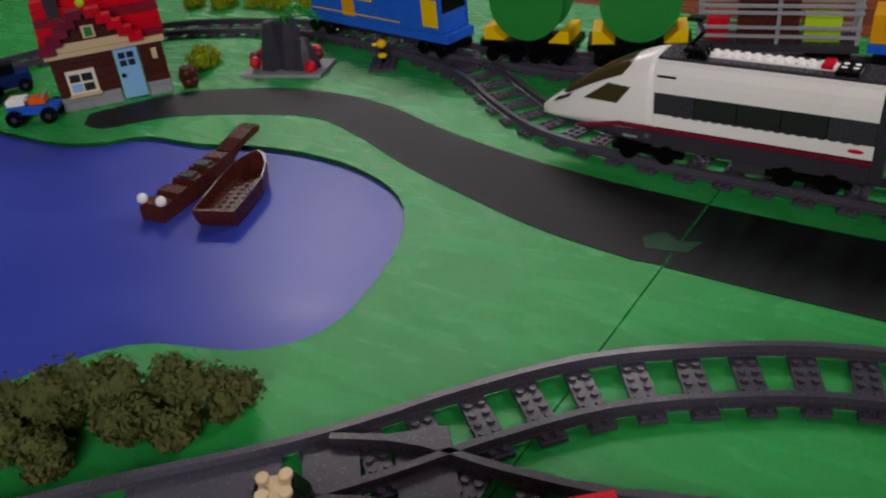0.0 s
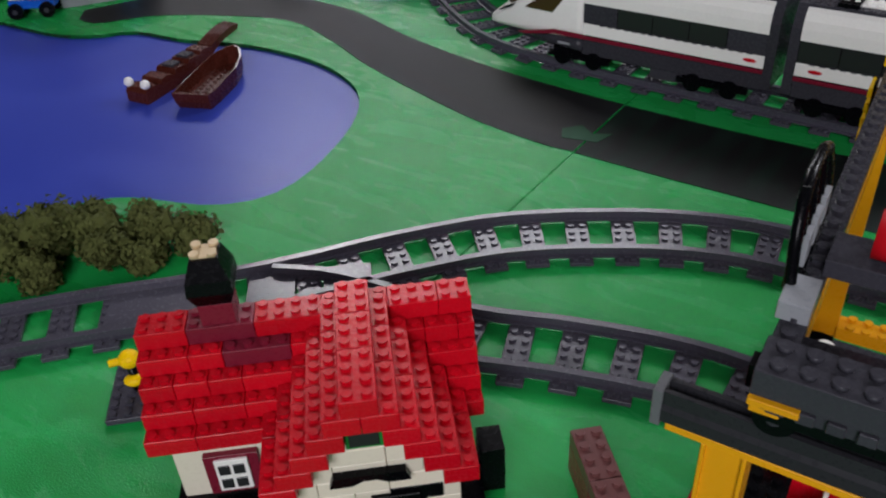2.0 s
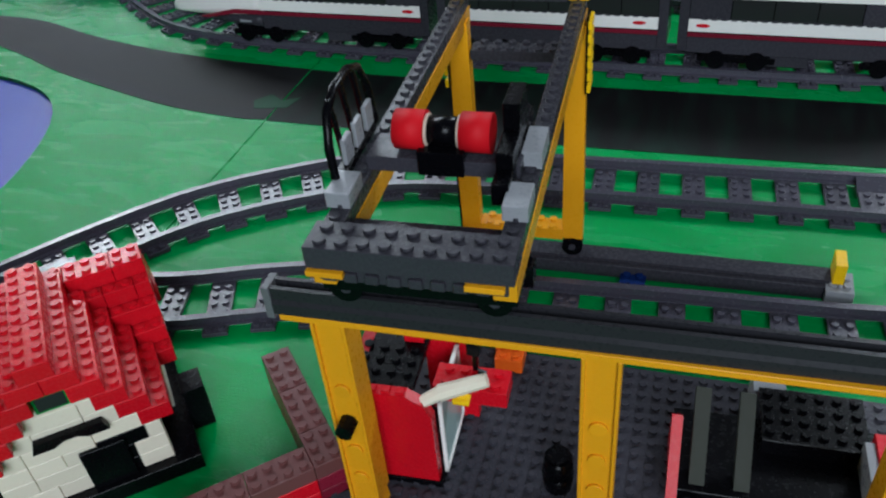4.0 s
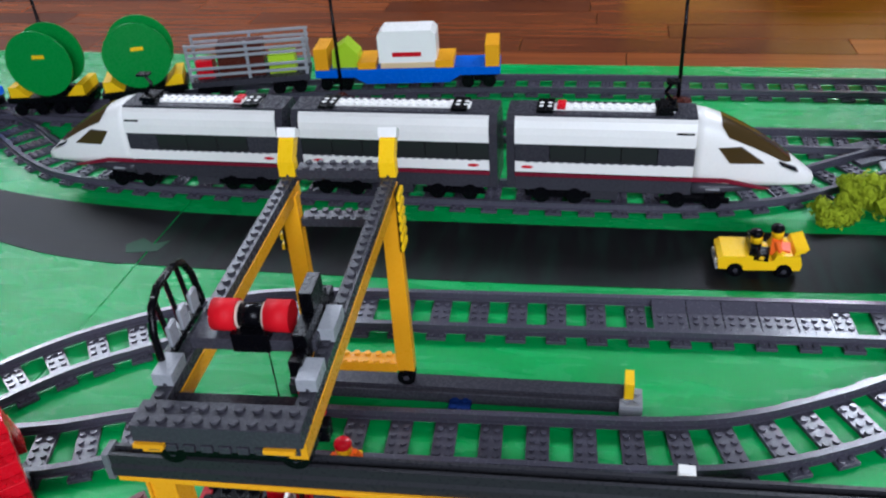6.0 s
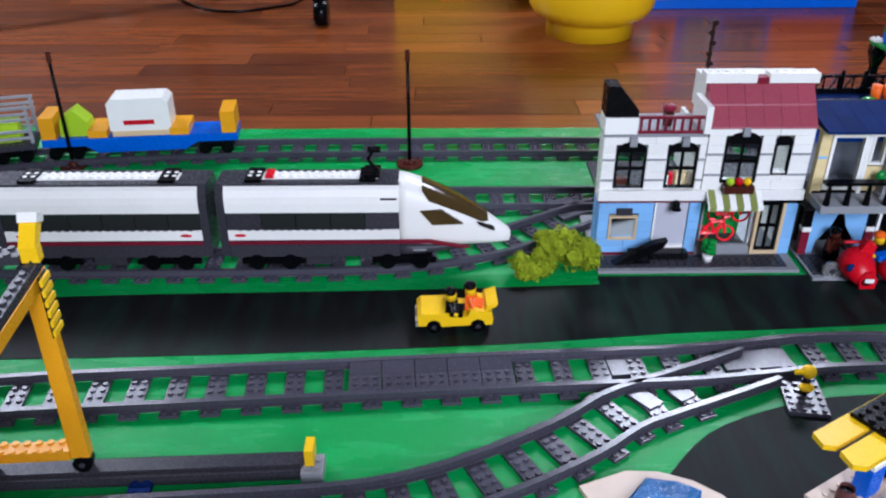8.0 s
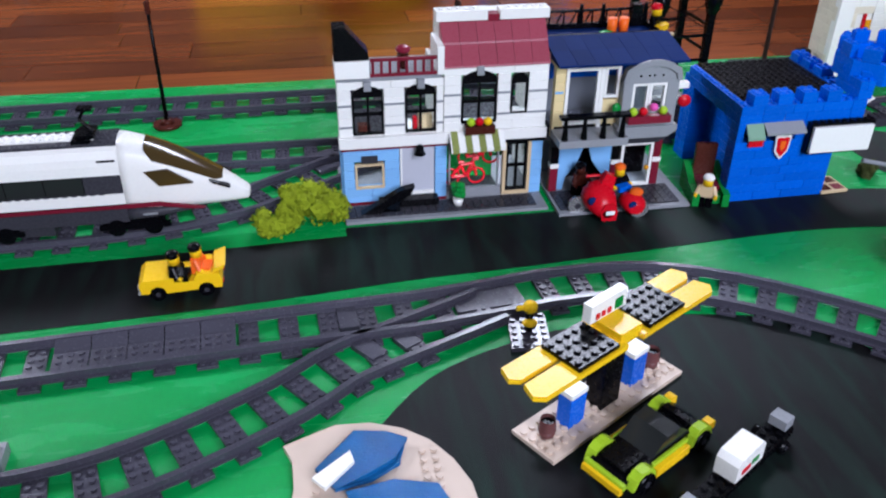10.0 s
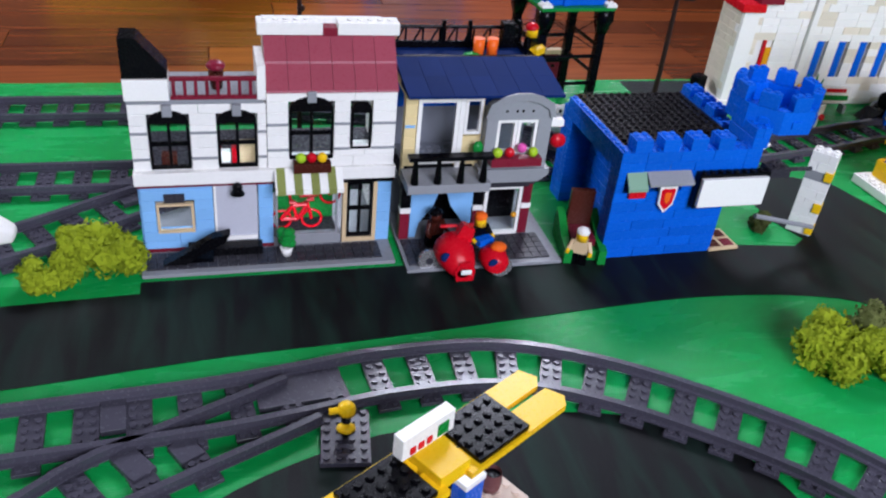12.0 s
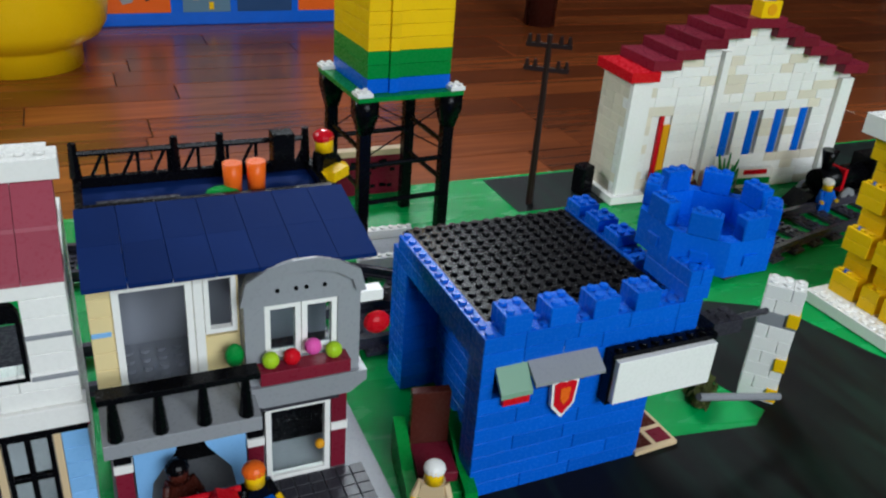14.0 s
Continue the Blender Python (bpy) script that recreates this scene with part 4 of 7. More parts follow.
prism(bm, [(GU - 0.018, 0.0495), (GU - 0.016, 0.0555), (GU + 0.016, 0.0555), (GU + 0.018, 0.0495), (GU + 0.008, 0.0495), (GU + 0.003, 0.0520), (GU - 0.003, 0.0520), (GU - 0.008, 0.0495)], "y", -0.0765, -0.0722)
part("canopy", bm, BLACK, cottage, "black arched piece over the door")
slab("door", GU - 0.001, GU + 0.021, -0.0748, -0.0720, 0.0105, 0.037, BLACK, cottage, "black door opening")
w = slab("attic_window", GU - 0.008, GU + 0.008, -0.0752, -0.0720, 0.0720, 0.0830, GREEN, cottage, "dark green gable window")
slab("pane", GU - 0.0065, GU + 0.0065, -0.0758, -0.0750, 0.0735, 0.0815, SMOKE, w)
w = slab("window", -0.056, -0.030, -0.0405, -0.036, 0.014, 0.040, DRED, cottage, "red shuttered window")
slab("window_frame", -0.051, -0.035, -0.0420, -0.0400, 0.017, 0.038, WHITE, w)
for dx in (-0.0495, -0.0425):
    for dz in (0.0190, 0.0285):
        slab("pane", dx, dx + 0.0055, -0.0426, -0.0416, dz, dz + 0.0065, SMOKE, w)
chim = part("chimney", box(nb(), -0.048, -0.032, -0.006, 0.010, Z0 - 0.004, Z0 + 0.0115), DRED, cottage)
bm = nb()
loft(bm, [[(-0.040 + a * h, 0.002 + b * h, z) for a, b in ((-1, -1), (1, -1), (1, 1), (-1, 1))] for h, z in ((0.0080, Z0 + 0.0116), (0.0108, Z0 + 0.019), (0.0102, Z0 + 0.026), (0.0066, Z0 + 0.036))])
for f in bm.faces:
    f.smooth = False
part("chimney_cowl", bm, BLACK, chim)
part("chimney_top", box(nb(), -0.0455, -0.0345, -0.0035, 0.0075, Z0 + 0.0362, Z0 + 0.0372), TAN, chim)
for i in range(4):
    part("chimney_stud", stud(nb(), -0.044 + (i % 2) * S, -0.002 + (i // 2) * S, Z0 + 0.0372), TAN, chim)
slab("water_butt", 0.076, 0.088, -0.050, -0.034, 0.0, 0.030, BLACK, cottage)

fence = thing("toy_wall", "low toy wall of faded brown studded bricks", "toy wall", (-0.5525, -0.4170, 0), -46)
for i, n in ((0, 4), (4, 4), (8, 3)):
    for c in range(3):
        brick(fence, i * S, -0.016, c * B, n, 2, B, FBROWN if c == 2 else DRED, c == 2)
for i in range(3):
    for c in range(3):
        brick(fence, 0.072, -0.016 - (i + 1) * 4 * S, c * B, 2, 4, B, FBROWN if c == 2 else (RED if i == 0 else DRED), c == 2)
low = thing("toy_wall", "low red toy brick wall before the cottage", "toy wall", (-0.640, -0.580, 0), 20)
for i in range(2):
    brick(low, i * 4 * S, 0, 0, 4, 2, B, RED)

# ---- blue castle ----
CX, CY = 0.392, -0.0125
castle = thing("toy_castle", "blue toy brick castle with black studded roof and turret", "toy castle", (CX, CY, 0), 0.6)
course_wall(castle, 0, 0, 0, 14, 2, 6, BLUE, seed=3, pieces=(4, 4, 6, 8))
course_wall(castle, 0, 0, 6 * B, 17, 2, 5, BLUE, [(1, 8, 1, 3)], seed=31, pieces=(4, 3, 4, 6))
course_wall(castle, 0, 15 * S, 0, 17, 1, 10, BLUE, seed=4)
course_wall(castle, 0, 13 * S, 0, 3, 2, 10, BLUE, seed=14)
course_wall(castle, 15.4 * S, 7 * S, 0, 8, 2, 6, BLUE, axis="y", seed=5)
course_wall(castle, 15.4 * S, 2 * S, 6 * B, 13, 2, 4, BLUE, axis="y", seed=15)
course_wall(castle, 15.4 * S, 6.2 * S, 10 * B, 10, 2, 1, BLUE, axis="y", seed=25)
course_wall(castle, 3 * S, 2 * S, 0, 12, 1, 10, BLUE, axis="y", seed=6)
course_wall(castle, 0, 2 * S, 9 * B, 13, 1, 2, BLUE, axis="y", seed=7)
bm = nb()
box(bm, 1 * S, 15.35 * S, 2 * S, 16 * S, 10 * B, 11 * B - 0.0012)
studs(bm, 1.2 * S, 2 * S, 14, 14, 11 * B - 0.0012, 9)
part("roof", bm, BLACK, castle, "black studded roof plates")
TOPZ = 11 * B
for i in range(4):
    brick(castle, (1.3 + i * 3.3) * S, 0, TOPZ, 2, 2, B * 1.2, BLUE, name="merlon")
for i in range(3):
    brick(castle, 15.4 * S, (14.0 - i * 2.8) * S, TOPZ, 2, 2, B * 0.8, BLUE, name="merlon")
# window niche
slab("niche", 1 * S, 8 * S, 1.5 * S, 2 * S - 0.0004, 7 * B, 9 * B, BLACK, castle)
bm = nb()
prism(bm, [(-0.011, 8.15 * B), (-0.011, 8.35 * B), (0.001, 9.2 * B), (0.001, 9.0 * B)], "x", 3.3 * S, 8.6 * S)
part("awning", bm, LGREY, castle, "grey sloped awning")
bm = nb()
prism(bm, [(-0.009, 7.6 * B), (-0.009, 7.9 * B), (0.001, 9.2 * B), (0.001, 8.8 * B)], "x", 1 * S, 3.3 * S)
part("awning", bm, mat("sand_green_plastic", (0.20, 0.34, 0.24), 0.35), castle, "sand green sloped awning")
slab("awning_studs", 3.5 * S, 8.4 * S, 0.0005, 0.003, 9.2 * B, 9.6 * B, LGREY, castle)
slab("flag", 1.6 * S, 3.6 * S, -0.0035, -0.0005, 6.6 * B, 7.6 * B, RED, castle)
slab("flag_top", 1.6 * S, 3.2 * S, -0.0037, -0.0005, 7.6 * B, 8.0 * B, TAN, castle)
SH = [(0, -0.0145), (0.0072, -0.006), (0.0085, 0.011), (0.004, 0.0125), (0, 0.0115), (-0.004, 0.0125), (-0.0085, 0.011), (-0.0072, -0.006)]
sh = part("shield", prism(nb(), [(6.2 * S + x, 0.0625 + z) for x, z in SH], "y", -0.0042, -0.0015), WHITE, castle, "red and white heraldic shield")
part("field", prism(nb(), [(6.2 * S + x * 0.8, 0.0625 + z * 0.8) for x, z in SH], "y", -0.0048, -0.0042), RED, sh)
part("charge", prism(nb(), [(6.2 * S + x * 0.36, 0.0635 + z * 0.42) for x, z in SH], "y", -0.0053, -0.0048), ORANGE, sh)
# turret
TX, TY = 0.160, 0.036
course_wall(castle, 15.4 * S, 0.01 * S, 11 * B, 2, 5, 2, BLUE, seed=9, pieces=(2,))


def octo(r, z, k=8, off=math.pi / 8):
    return [(TX + r * math.cos(off + 2 * math.pi * i / k), TY + r * math.sin(off + 2 * math.pi * i / k), z) for i in range(k)]


bm = nb()
loft(bm, [octo(0.0405, TOPZ + 0.0130), octo(0.0405, TOPZ + 0.0345), octo(0.0315, TOPZ + 0.0345), octo(0.0315, TOPZ + 0.018)])
for f in bm.faces:
    f.smooth = False
turret = part("turret", bm, BLUE, castle, "eight-sided blue turret")
for i in range(8):
    a = 2 * math.pi * i / 8
    bm = nb()
    box(bm, -0.0042, 0.0042, -0.0086, 0.0086, 0, 0.0135, 0.0006)
    studs(bm, -0.004, -0.008, 1, 2, 0.0135, 8)
    bm.transform(pose(TX + 0.0338 * math.cos(a), TY + 0.0338 * math.sin(a), TOPZ + 0.0344, 0, 0, math.degrees(a)))
    part("merlon", bm, BLUE, turret)
    bm = nb()
    box(bm, -0.0012, 0.0014, -0.0048, 0.0048, 0, 0.0065, 0.0003)
    bm.transform(pose(TX + 0.0372 * math.cos(a), TY + 0.0372 * math.sin(a), TOPZ + 0.0190, 0, 0, math.degrees(a)))
    part("corbel", bm, BLUE, turret)
# white notice board
board = part("sign_board", box(nb(), 0.076, 0.142, -0.0125, -0.0085, 0.056, 0.0835), WHITE, castle, "blank white sign panel")
slab("sign_back", 0.0745, 0.145, -0.0084, -0.0002, 0.053, 0.0865, BLACK, board)
for i in range(8):
    part("stud", stud(nb(), 0.080 + i * S, -0.0045, 0.0865), BLACK, board)
# grey arm to the gate wall
bm = nb()
box(bm, 0.158, 0.180, 0.008, 0.024, 0.070, 0.0795)
studs(bm, 0.161, 0.008, 2, 2, 0.0795, 8)
rod(bm, (0.180, 0.016, 0.075), (0.213, 0.022, 0.071), 0.0022, n=8)
part("gate_arm", bm, DGREY, castle)
bm = nb()
prism(bm, [(0.150, 0.070), (0.176, 0.088), (0.152, 0.108)], "y", 0.040, 0.046)
part("gate_plate", bm, WHITE, castle)
bm = nb()
rod(bm, (0.145, -0.006, 0.040), (0.215, -0.004, 0.022), 0.0024, n=8)
part("gate_bar", bm, LGREY, castle)

gate = thing("toy_gate_wall", "standing white toy brick gate leaf with yellow hinges", "toy wall", (0.606, 0.018, 0.0005), -47)
for c in range(9):
    m = LGREY if c == 6 else WHITE
    for x, n in ((0, 1), (S, 2)) if c % 2 else ((0, 2), (2 * S, 1)):
        brick(gate, x, 0, c * B, n, 2, B, m, c == 8)
for z in (0.002, 0.026, 0.060):
    slab("hinge", 0.0175, 0.0246, -0.0012, 0.009, z, z + 0.0095, YELLOW, gate)

tiles = thing("toy_game_tile", "tan tile with four dark red square prints", "toy tile", (0.5025, -0.0135, 0.0007), 3)
slab("tile", 0, 0.032, 0, 0.032, 0, 0.003, TAN, tiles)
for i in range(2):
    for j in range(2):
        slab("print", 0.003 + i * 0.015, 0.0145 + i * 0.015, 0.003 + j * 0.015, 0.0145 + j * 0.015, 0.003, 0.0034, DRED if (i + j) % 2 else BROWN, tiles)


# ---- shop and cafe ----
def window_unit(parent, x0, x1, z0, z1, y, frame_m, arch=False, cross=True, t=0.002, glass=True, label=""):
    bm = nb()
    corners = [[(x0 + d, yy, z0 + d), (x1 - d, yy, z0 + d), (x1 - d, yy, z1 - d), (x0 + d, yy, z1 - d)] for d, yy in ((0, y), (t, y), (t, y + 0.004), (0, y + 0.004))]
    rings = [[bm.verts.new(v) for v in c] for c in corners]
    for a in range(4):
        for k in range(4):
            q, r = rings[a], rings[(a + 1) % 4]
            bm.faces.new((q[k], q[(k + 1) % 4], r[(k + 1) % 4], r[k]))
    bmesh.ops.recalc_face_normals(bm, faces=bm.faces)
    w = part("window", bm, frame_m, parent, label)
    if cross:
        xm, zm = (x0 + x1) / 2, z0 + (z1 - z0) * 0.52
        part("glazing_bar", box(nb(), xm - t * 0.6, xm + t * 0.6, y, y + 0.004, z0 + t, z1 - t), frame_m, w)
        part("glazing_bar", box(nb(), x0 + t, x1 - t, y + 0.0002, y + 0.0038, zm - t * 0.7, zm + t * 0.7), frame_m, w)
    if arch:
        bm = nb()
        k = 10
        xm, r = (x0 + x1) / 2, (x1 - x0) / 2
        pts = [(xm - r, z1)] + [(xm - r * math.cos(math.pi * i / k), z1 + r * (0.60 if r > 0.01 else 1.0) * math.sin(math.pi * i / k)) for i in range(1, k)] + [(xm + r, z1)]
        part("arch", prism(bm, pts, "y", y - 0.0006, y + 0.004), frame_m, w)
    if glass:
        p = slab("pane", x0 + t, x1 - t, y + 0.0015, y + 0.0021, z0 + t, z1 - t, CLEAR, w)
        p.visible_shadow = False
    return w


def cut_wall(name, parent, x0, x1, z0, z1, y0, y1, holes, material, row=B):
    """A wall cut by holes (x0, x1, z0, z1), laid up in courses of single bricks."""
    z, c = z0, 0
    while z < z1 - 1e-5:
        zt = min(z + row, z1)
        spans = [(x0, x1)]
        zm = (z + zt) / 2
        for a, b, lo, hi in holes:
            if lo < zm < hi:
                spans = [q for s, e in spans for q in ((s, min(e, a)), (max(s, b), e)) if q[1] - q[0] > 0.0012]
        for s, e in spans:
            n = max(1, round((e - s) / (0.026 if c % 2 else 0.034)))
            for i in range(n):
                slab(name, s + (e - s) * i / n + 0.00012, s + (e - s) * (i + 1) / n - 0.00012, y0, y1, z + 0.00008, zt - 0.00008, material, parent)
        z, c = zt, c + 1


_tile_mesh = {}


def paved(parent, x0, x1, y0, y1, z, base_m, tile_m, front=0.036):
    slab("base", x0, x1, y0, y1, z, z + 0.0032, base_m, parent)
    if "tile" not in _tile_mesh:
        bm = box(nb(), 0.0002, S - 0.0002, 0.0002, S - 0.0002, 0, 0.0015, 0.0003)
        me = bpy.data.meshes.new("paving_tile")
        bm.to_mesh(me)
        bm.free()
        me.materials.append(tile_m)
        _tile_mesh["tile"] = me
    for i in range(int((x1 - x0 - 0.006) / S)):
        for j in range(int(front / S) - 1):
            o = new("paving_tile", _tile_mesh["tile"])
            o.parent = parent
            o.matrix_local = pose(x0 + 0.003 + i * S, y0 + 0.006 + j * S, z + 0.0032)


FY = 0.034
shop = thing("toy_shop", "white toy bicycle shop with arched windows and rose roof", "toy building", (0.001, 0.0, 0.0005), 0)
paved(shop, 0, 0.2055, 0, 0.126, 0, LGREY, DGREY)
cut_wall("brick", shop, 0.002, 0.058, 0.0033, 0.064, FY, FY + S, [(0.013, 0.043, 0.021, 0.049)], SKYB)
cut_wall("brick", shop, 0.094, 0.106, 0.0033, 0.064, FY, FY + S, [], SKYB)
cut_wall("brick", shop, 0.1935, 0.2055, 0.0033, 0.064, FY, FY + S, [], SKYB)
slab("kick_plate", 0.002, 0.106, FY - 0.001, FY, 0.0033, 0.0065, DRED, shop)
slab("red_band", 0.0005, 0.106, FY - 0.0015, FY + S, 0.0641, 0.0672, DRED, shop)
slab("red_band", 0.190, 0.207, FY - 0.0015, FY + S, 0.0641, 0.0672, DRED, shop)
slab("white_band", -0.001, 0.104, FY - 0.004, FY + S, 0.0674, 0.0785, WHITE, shop)
slab("white_band", 0.104, 0.207, FY - 0.004, FY + S, 0.0674, 0.0785, WHITE, shop)
HOLES = [(0.013, 0.044, 0.080, 0.128), (0.064, 0.095, 0.080, 0.128), (0.119, 0.155, 0.086, 0.137), (0.168, 0.186, 0.094, 0.136)]
cut_wall("brick", shop, 0.0, 0.102, 0.0787, 0.1345, FY, FY + S, HOLES, WHITE)
cut_wall("brick", shop, 0.1022, 0.2055, 0.0787, 0.1440, FY - 0.0015, FY + S, HOLES, WHITE)
for z in (0.0880, 0.110):
    for a, b in ((0.0, 0.013), (0.044, 0.064), (0.095, 0.102)):
        slab("trim_band", a, b, FY - 0.0012, FY, z, z + 0.0022, LGREY, shop)
    for a, b in ((0.1022, 0.119), (0.155, 0.168), (0.186, 0.2055)):
        slab("trim_band", a, b, FY - 0.0027, FY - 0.0015, z + 0.006, z + 0.0082, LGREY, shop)
window_unit(shop, 0.0135, 0.0435, 0.0805, 0.121, FY - 0.0008, BLACK, True, label="black arched window")
window_unit(shop, 0.0645, 0.0945, 0.0805, 0.121, FY - 0.0008, BLACK, True, label="black arched window")
window_unit(shop, 0.1195, 0.1545, 0.0865, 0.130, FY - 0.0022, BLACK, True, label="black arched window")
window_unit(shop, 0.1685, 0.1855, 0.0945, 0.128, FY - 0.0022, BLACK, True, False, label="narrow black arched window")
window_unit(shop, 0.0135, 0.0425, 0.0215, 0.0485, FY - 0.001, TAN, False, False, label="tan framed window")
slab("sill_box", 0.020, 0.036, FY - 0.0025, FY - 0.0002, 0.0505, 0.058, DGREY, shop)
for x in (0.0285, 0.0795, 0.137):
    slab("keystone", x - 0.0035, x + 0.0035, FY - 0.0052, FY - 0.0004, 0.1265 + (0.010 if x > 0.1 else 0), 0.1355 + (0.010 if x > 0.1 else 0), LGREY, shop)
# ground floor door, lamp, display
door = slab("door", 0.060, 0.093, FY, FY + 0.004, 0.0125, 0.064, mat("pale_grey_plastic", (0.48, 0.49, 0.55), 0.3, 0.04), shop, "pale grey roller door")
slab("door_frame", 0.0585, 0.0605, FY - 0.001, FY + 0.005, 0.0035, 0.064, WHITE, door)
slab("door_sill", 0.0605, 0.0925, FY - 0.0025, FY - 0.0004, 0.0125, 0.0160, WHITE, door)
slab("step", 0.056, 0.096, 0.020, FY - 0.0026, 0.0046, 0.0120, BLACK, shop)
bm = nb()
prism(bm, [(0.012, 0.0048), (0.036, 0.0048), (0.036, 0.011), (0.031, 0.011)], "x", 0.036, 0.056)
prism(bm, [(0.016, 0.0048), (0.034, 0.0048), (0.044, 0.0120), (0.066, 0.0240), (0.070, 0.0320), (0.056, 0.0290), (0.030, 0.0130)], "y", 0.010, 0.019)
part("ramp", bm, BLACK, shop)
lamp = part("wall_lamp", ball(nb(), (0.0775, FY - 0.008, 0.066), 0.0042), BLACK, shop)
part("shade", rod(nb(), (0.0775, FY - 0.008, 0.060), (0.0775, FY - 0.008, 0.0665), 0.0060, 0.0022, n=10), BLACK, lamp)
part("bulb", ball(nb(), (0.0775, FY - 0.008, 0.0595), 0.0020), WHITE, lamp)
win = window_unit(shop, 0.108, 0.160, 0.0125, 0.064, FY - 0.0005, LGREY, False, False, 0.0016, label="clear shop display window")
slab("display_floor", 0.110, 0.160, FY + S, FY + 0.030, 0.0048, 0.012, DGREY, win)
slab("display_back", 0.110, 0.160, FY + 0.031, FY + 0.034, 0.0048, 0.064, GREEN, win, "green display back wall")
slab("display_wall", 0.106, 0.163, FY, FY + S, 0.0033, 0.0122, LGREY, shop)


def bicycle(parent, x, y, z, m):
    bm = nb()
    for dx in (-0.013, 0.013):
        for i in range(14):
            a, b = 2 * math.pi * i / 14, 2 * math.pi * (i + 1) / 14
            rod(bm, (x + dx + 0.0085 * math.cos(a), y, z + 0.0085 * math.sin(a)), (x + dx + 0.0085 * math.cos(b), y, z + 0.0085 * math.sin(b)), 0.0012, n=5)
    for a, b in (((-0.013, 0), (-0.003, 0.013)), ((-0.003, 0.013), (0.009, 0.014)), ((0.009, 0.016), (0.013, 0)), ((-0.003, 0.013), (0.001, 0)), ((0.001, 0), (0.009, 0.014)), ((-0.013, 0), (0.001, 0)), ((0.009, 0.018), (0.015, 0.019)), ((-0.006, 0.016), (0.0, 0.016))):
        rod(bm, (x + a[0], y, z + a[1]), (x + b[0], y, z + b[1]), 0.0017, n=6)
    return part("bicycle", bm, m, parent, "red toy bicycle on show")


bicycle(win, 0.126, FY + 0.010, 0.023, RED)
bicycle(win, 0.143, FY + 0.020, 0.040, RED)
bm = nb()
box(bm, 0.164, 0.1675, FY - 0.001, FY + 0.005, 0.0035, 0.064)
box(bm, 0.190, 0.1935, FY - 0.001, FY + 0.005, 0.0035, 0.064)
box(bm, 0.1675, 0.190, FY - 0.001, FY + 0.005, 0.0035, 0.0075)
part("door_frame", bm, TAN, shop, "tan door frame")
window_unit(shop, 0.168, 0.1895, 0.008, 0.062, FY + 0.0002, BLACK, False, True, 0.0022, label="black glazed shop door")
slab("transom", 0.160, 0.206, FY - 0.004, FY + S, 0.0640, 0.0673, BLACK, shop)
AW = part("awning", prism(nb(), [(FY - 0.019, 0.0655), (FY - 0.019, 0.0668), (FY - 0.004, 0.0790), (FY - 0.004, 0.0770)], "x", 0.107, 0.162), WHITE, shop, "striped white and olive awning")
for i in range(4):
    bm = prism(nb(), [(FY - 0.0192, 0.0626), (FY - 0.0192, 0.0676), (FY - 0.004, 0.0798), (FY - 0.004, 0.0780), (FY - 0.018, 0.0655), (FY - 0.018, 0.0626)], "x", 0.1085 + i * 0.0137, 0.1152 + i * 0.0137)
    part("awning_stripe", bm, mat("olive_green_plastic", (0.22, 0.25, 0.07), 0.4) if i == 0 else bpy.data.materials["olive_green_plastic"], AW)
slab("awning_valance", 0.107, 0.162, FY - 0.0190, FY - 0.0178, 0.0630, 0.0656, WHITE, AW)
# upper floor slabs and interior
slab("upper_floor", 0.002, 0.2035, FY + S, 0.122, 0.0674, 0.0715, DGREY, shop)
slab("side_wall", 0.0, S, FY + S, FY + 0.020, 0.0035, 0.066, SKYB, shop)
slab("side_wall", 0.0, S, FY + S, FY + 0.020, 0.0675, 0.1345, WHITE, shop)
slab("party_wall", 0.098, 0.102, FY + S, 0.122, 0.0717, 0.134, WHITE, shop)
slab("end_wall", 0.1975, 0.2055, FY + S, 0.122, 0.0035, 0.144, WHITE, shop)
slab("flat_roof", 0.0, 0.100, FY, 0.090, 0.1347, 0.1385, LGREY, shop)
slab("book", 0.066, 0.074, FY + 0.020, FY + 0.026, 0.0717, 0.084, WHITE, shop)
slab("book", 0.075, 0.079, FY + 0.020, FY + 0.026, 0.0717, 0.087, RED, shop)
slab("cupboard", 0.081, 0.094, FY + 0.018, FY + 0.030, 0.0717, 0.090, TAN, shop)
slab("table", 0.020, 0.032, FY + 0.020, FY + 0.030, 0.0717, 0.081, BROWN, shop)
for i, m in enumerate((LIME, RED, YELLOW)):
    part("flower", ball(nb(), (0.128 + i * 0.0085, FY - 0.008, 0.0905), 0.0042), m, shop)
slab("flower_box", 0.122, 0.152, FY - 0.0125, FY - 0.0035, 0.0787, 0.0868, BROWN, shop)
# roof of the lower half: corner block, balustrade
slab("corner_block", -0.001, 0.031, FY - 0.003, FY + 0.022, 0.1387, 0.1555, WHITE, shop)
bm = nb()
prism(bm, [(-0.001, 0.1557), (0.031, 0.1557), (0.031, 0.162), (0.011, 0.186), (-0.001, 0.186)], "y", FY - 0.001, FY + 0.022)
part("stair_roof", bm, BLACK, shop, "black sloped stair roof")
rail = slab("balustrade", 0.032, 0.100, FY - 0.001, FY + 0.003, 0.1387, 0.1412, DRED, shop, "dark red railing")
slab("top_rail", 0.032, 0.100, FY - 0.001, FY + 0.003, 0.1535, 0.1562, DRED, rail)
for i in range(9):
    slab("baluster", 0.0335 + i * 0.008, 0.0360 + i * 0.008, FY - 0.0004, FY + 0.0024, 0.1412, 0.1535, DRED, rail)
bm = nb()
rod(bm, (0.066, FY + 0.022, 0.1386), (0.066, FY + 0.022, 0.152), 0.0045, 0.006, n=10)
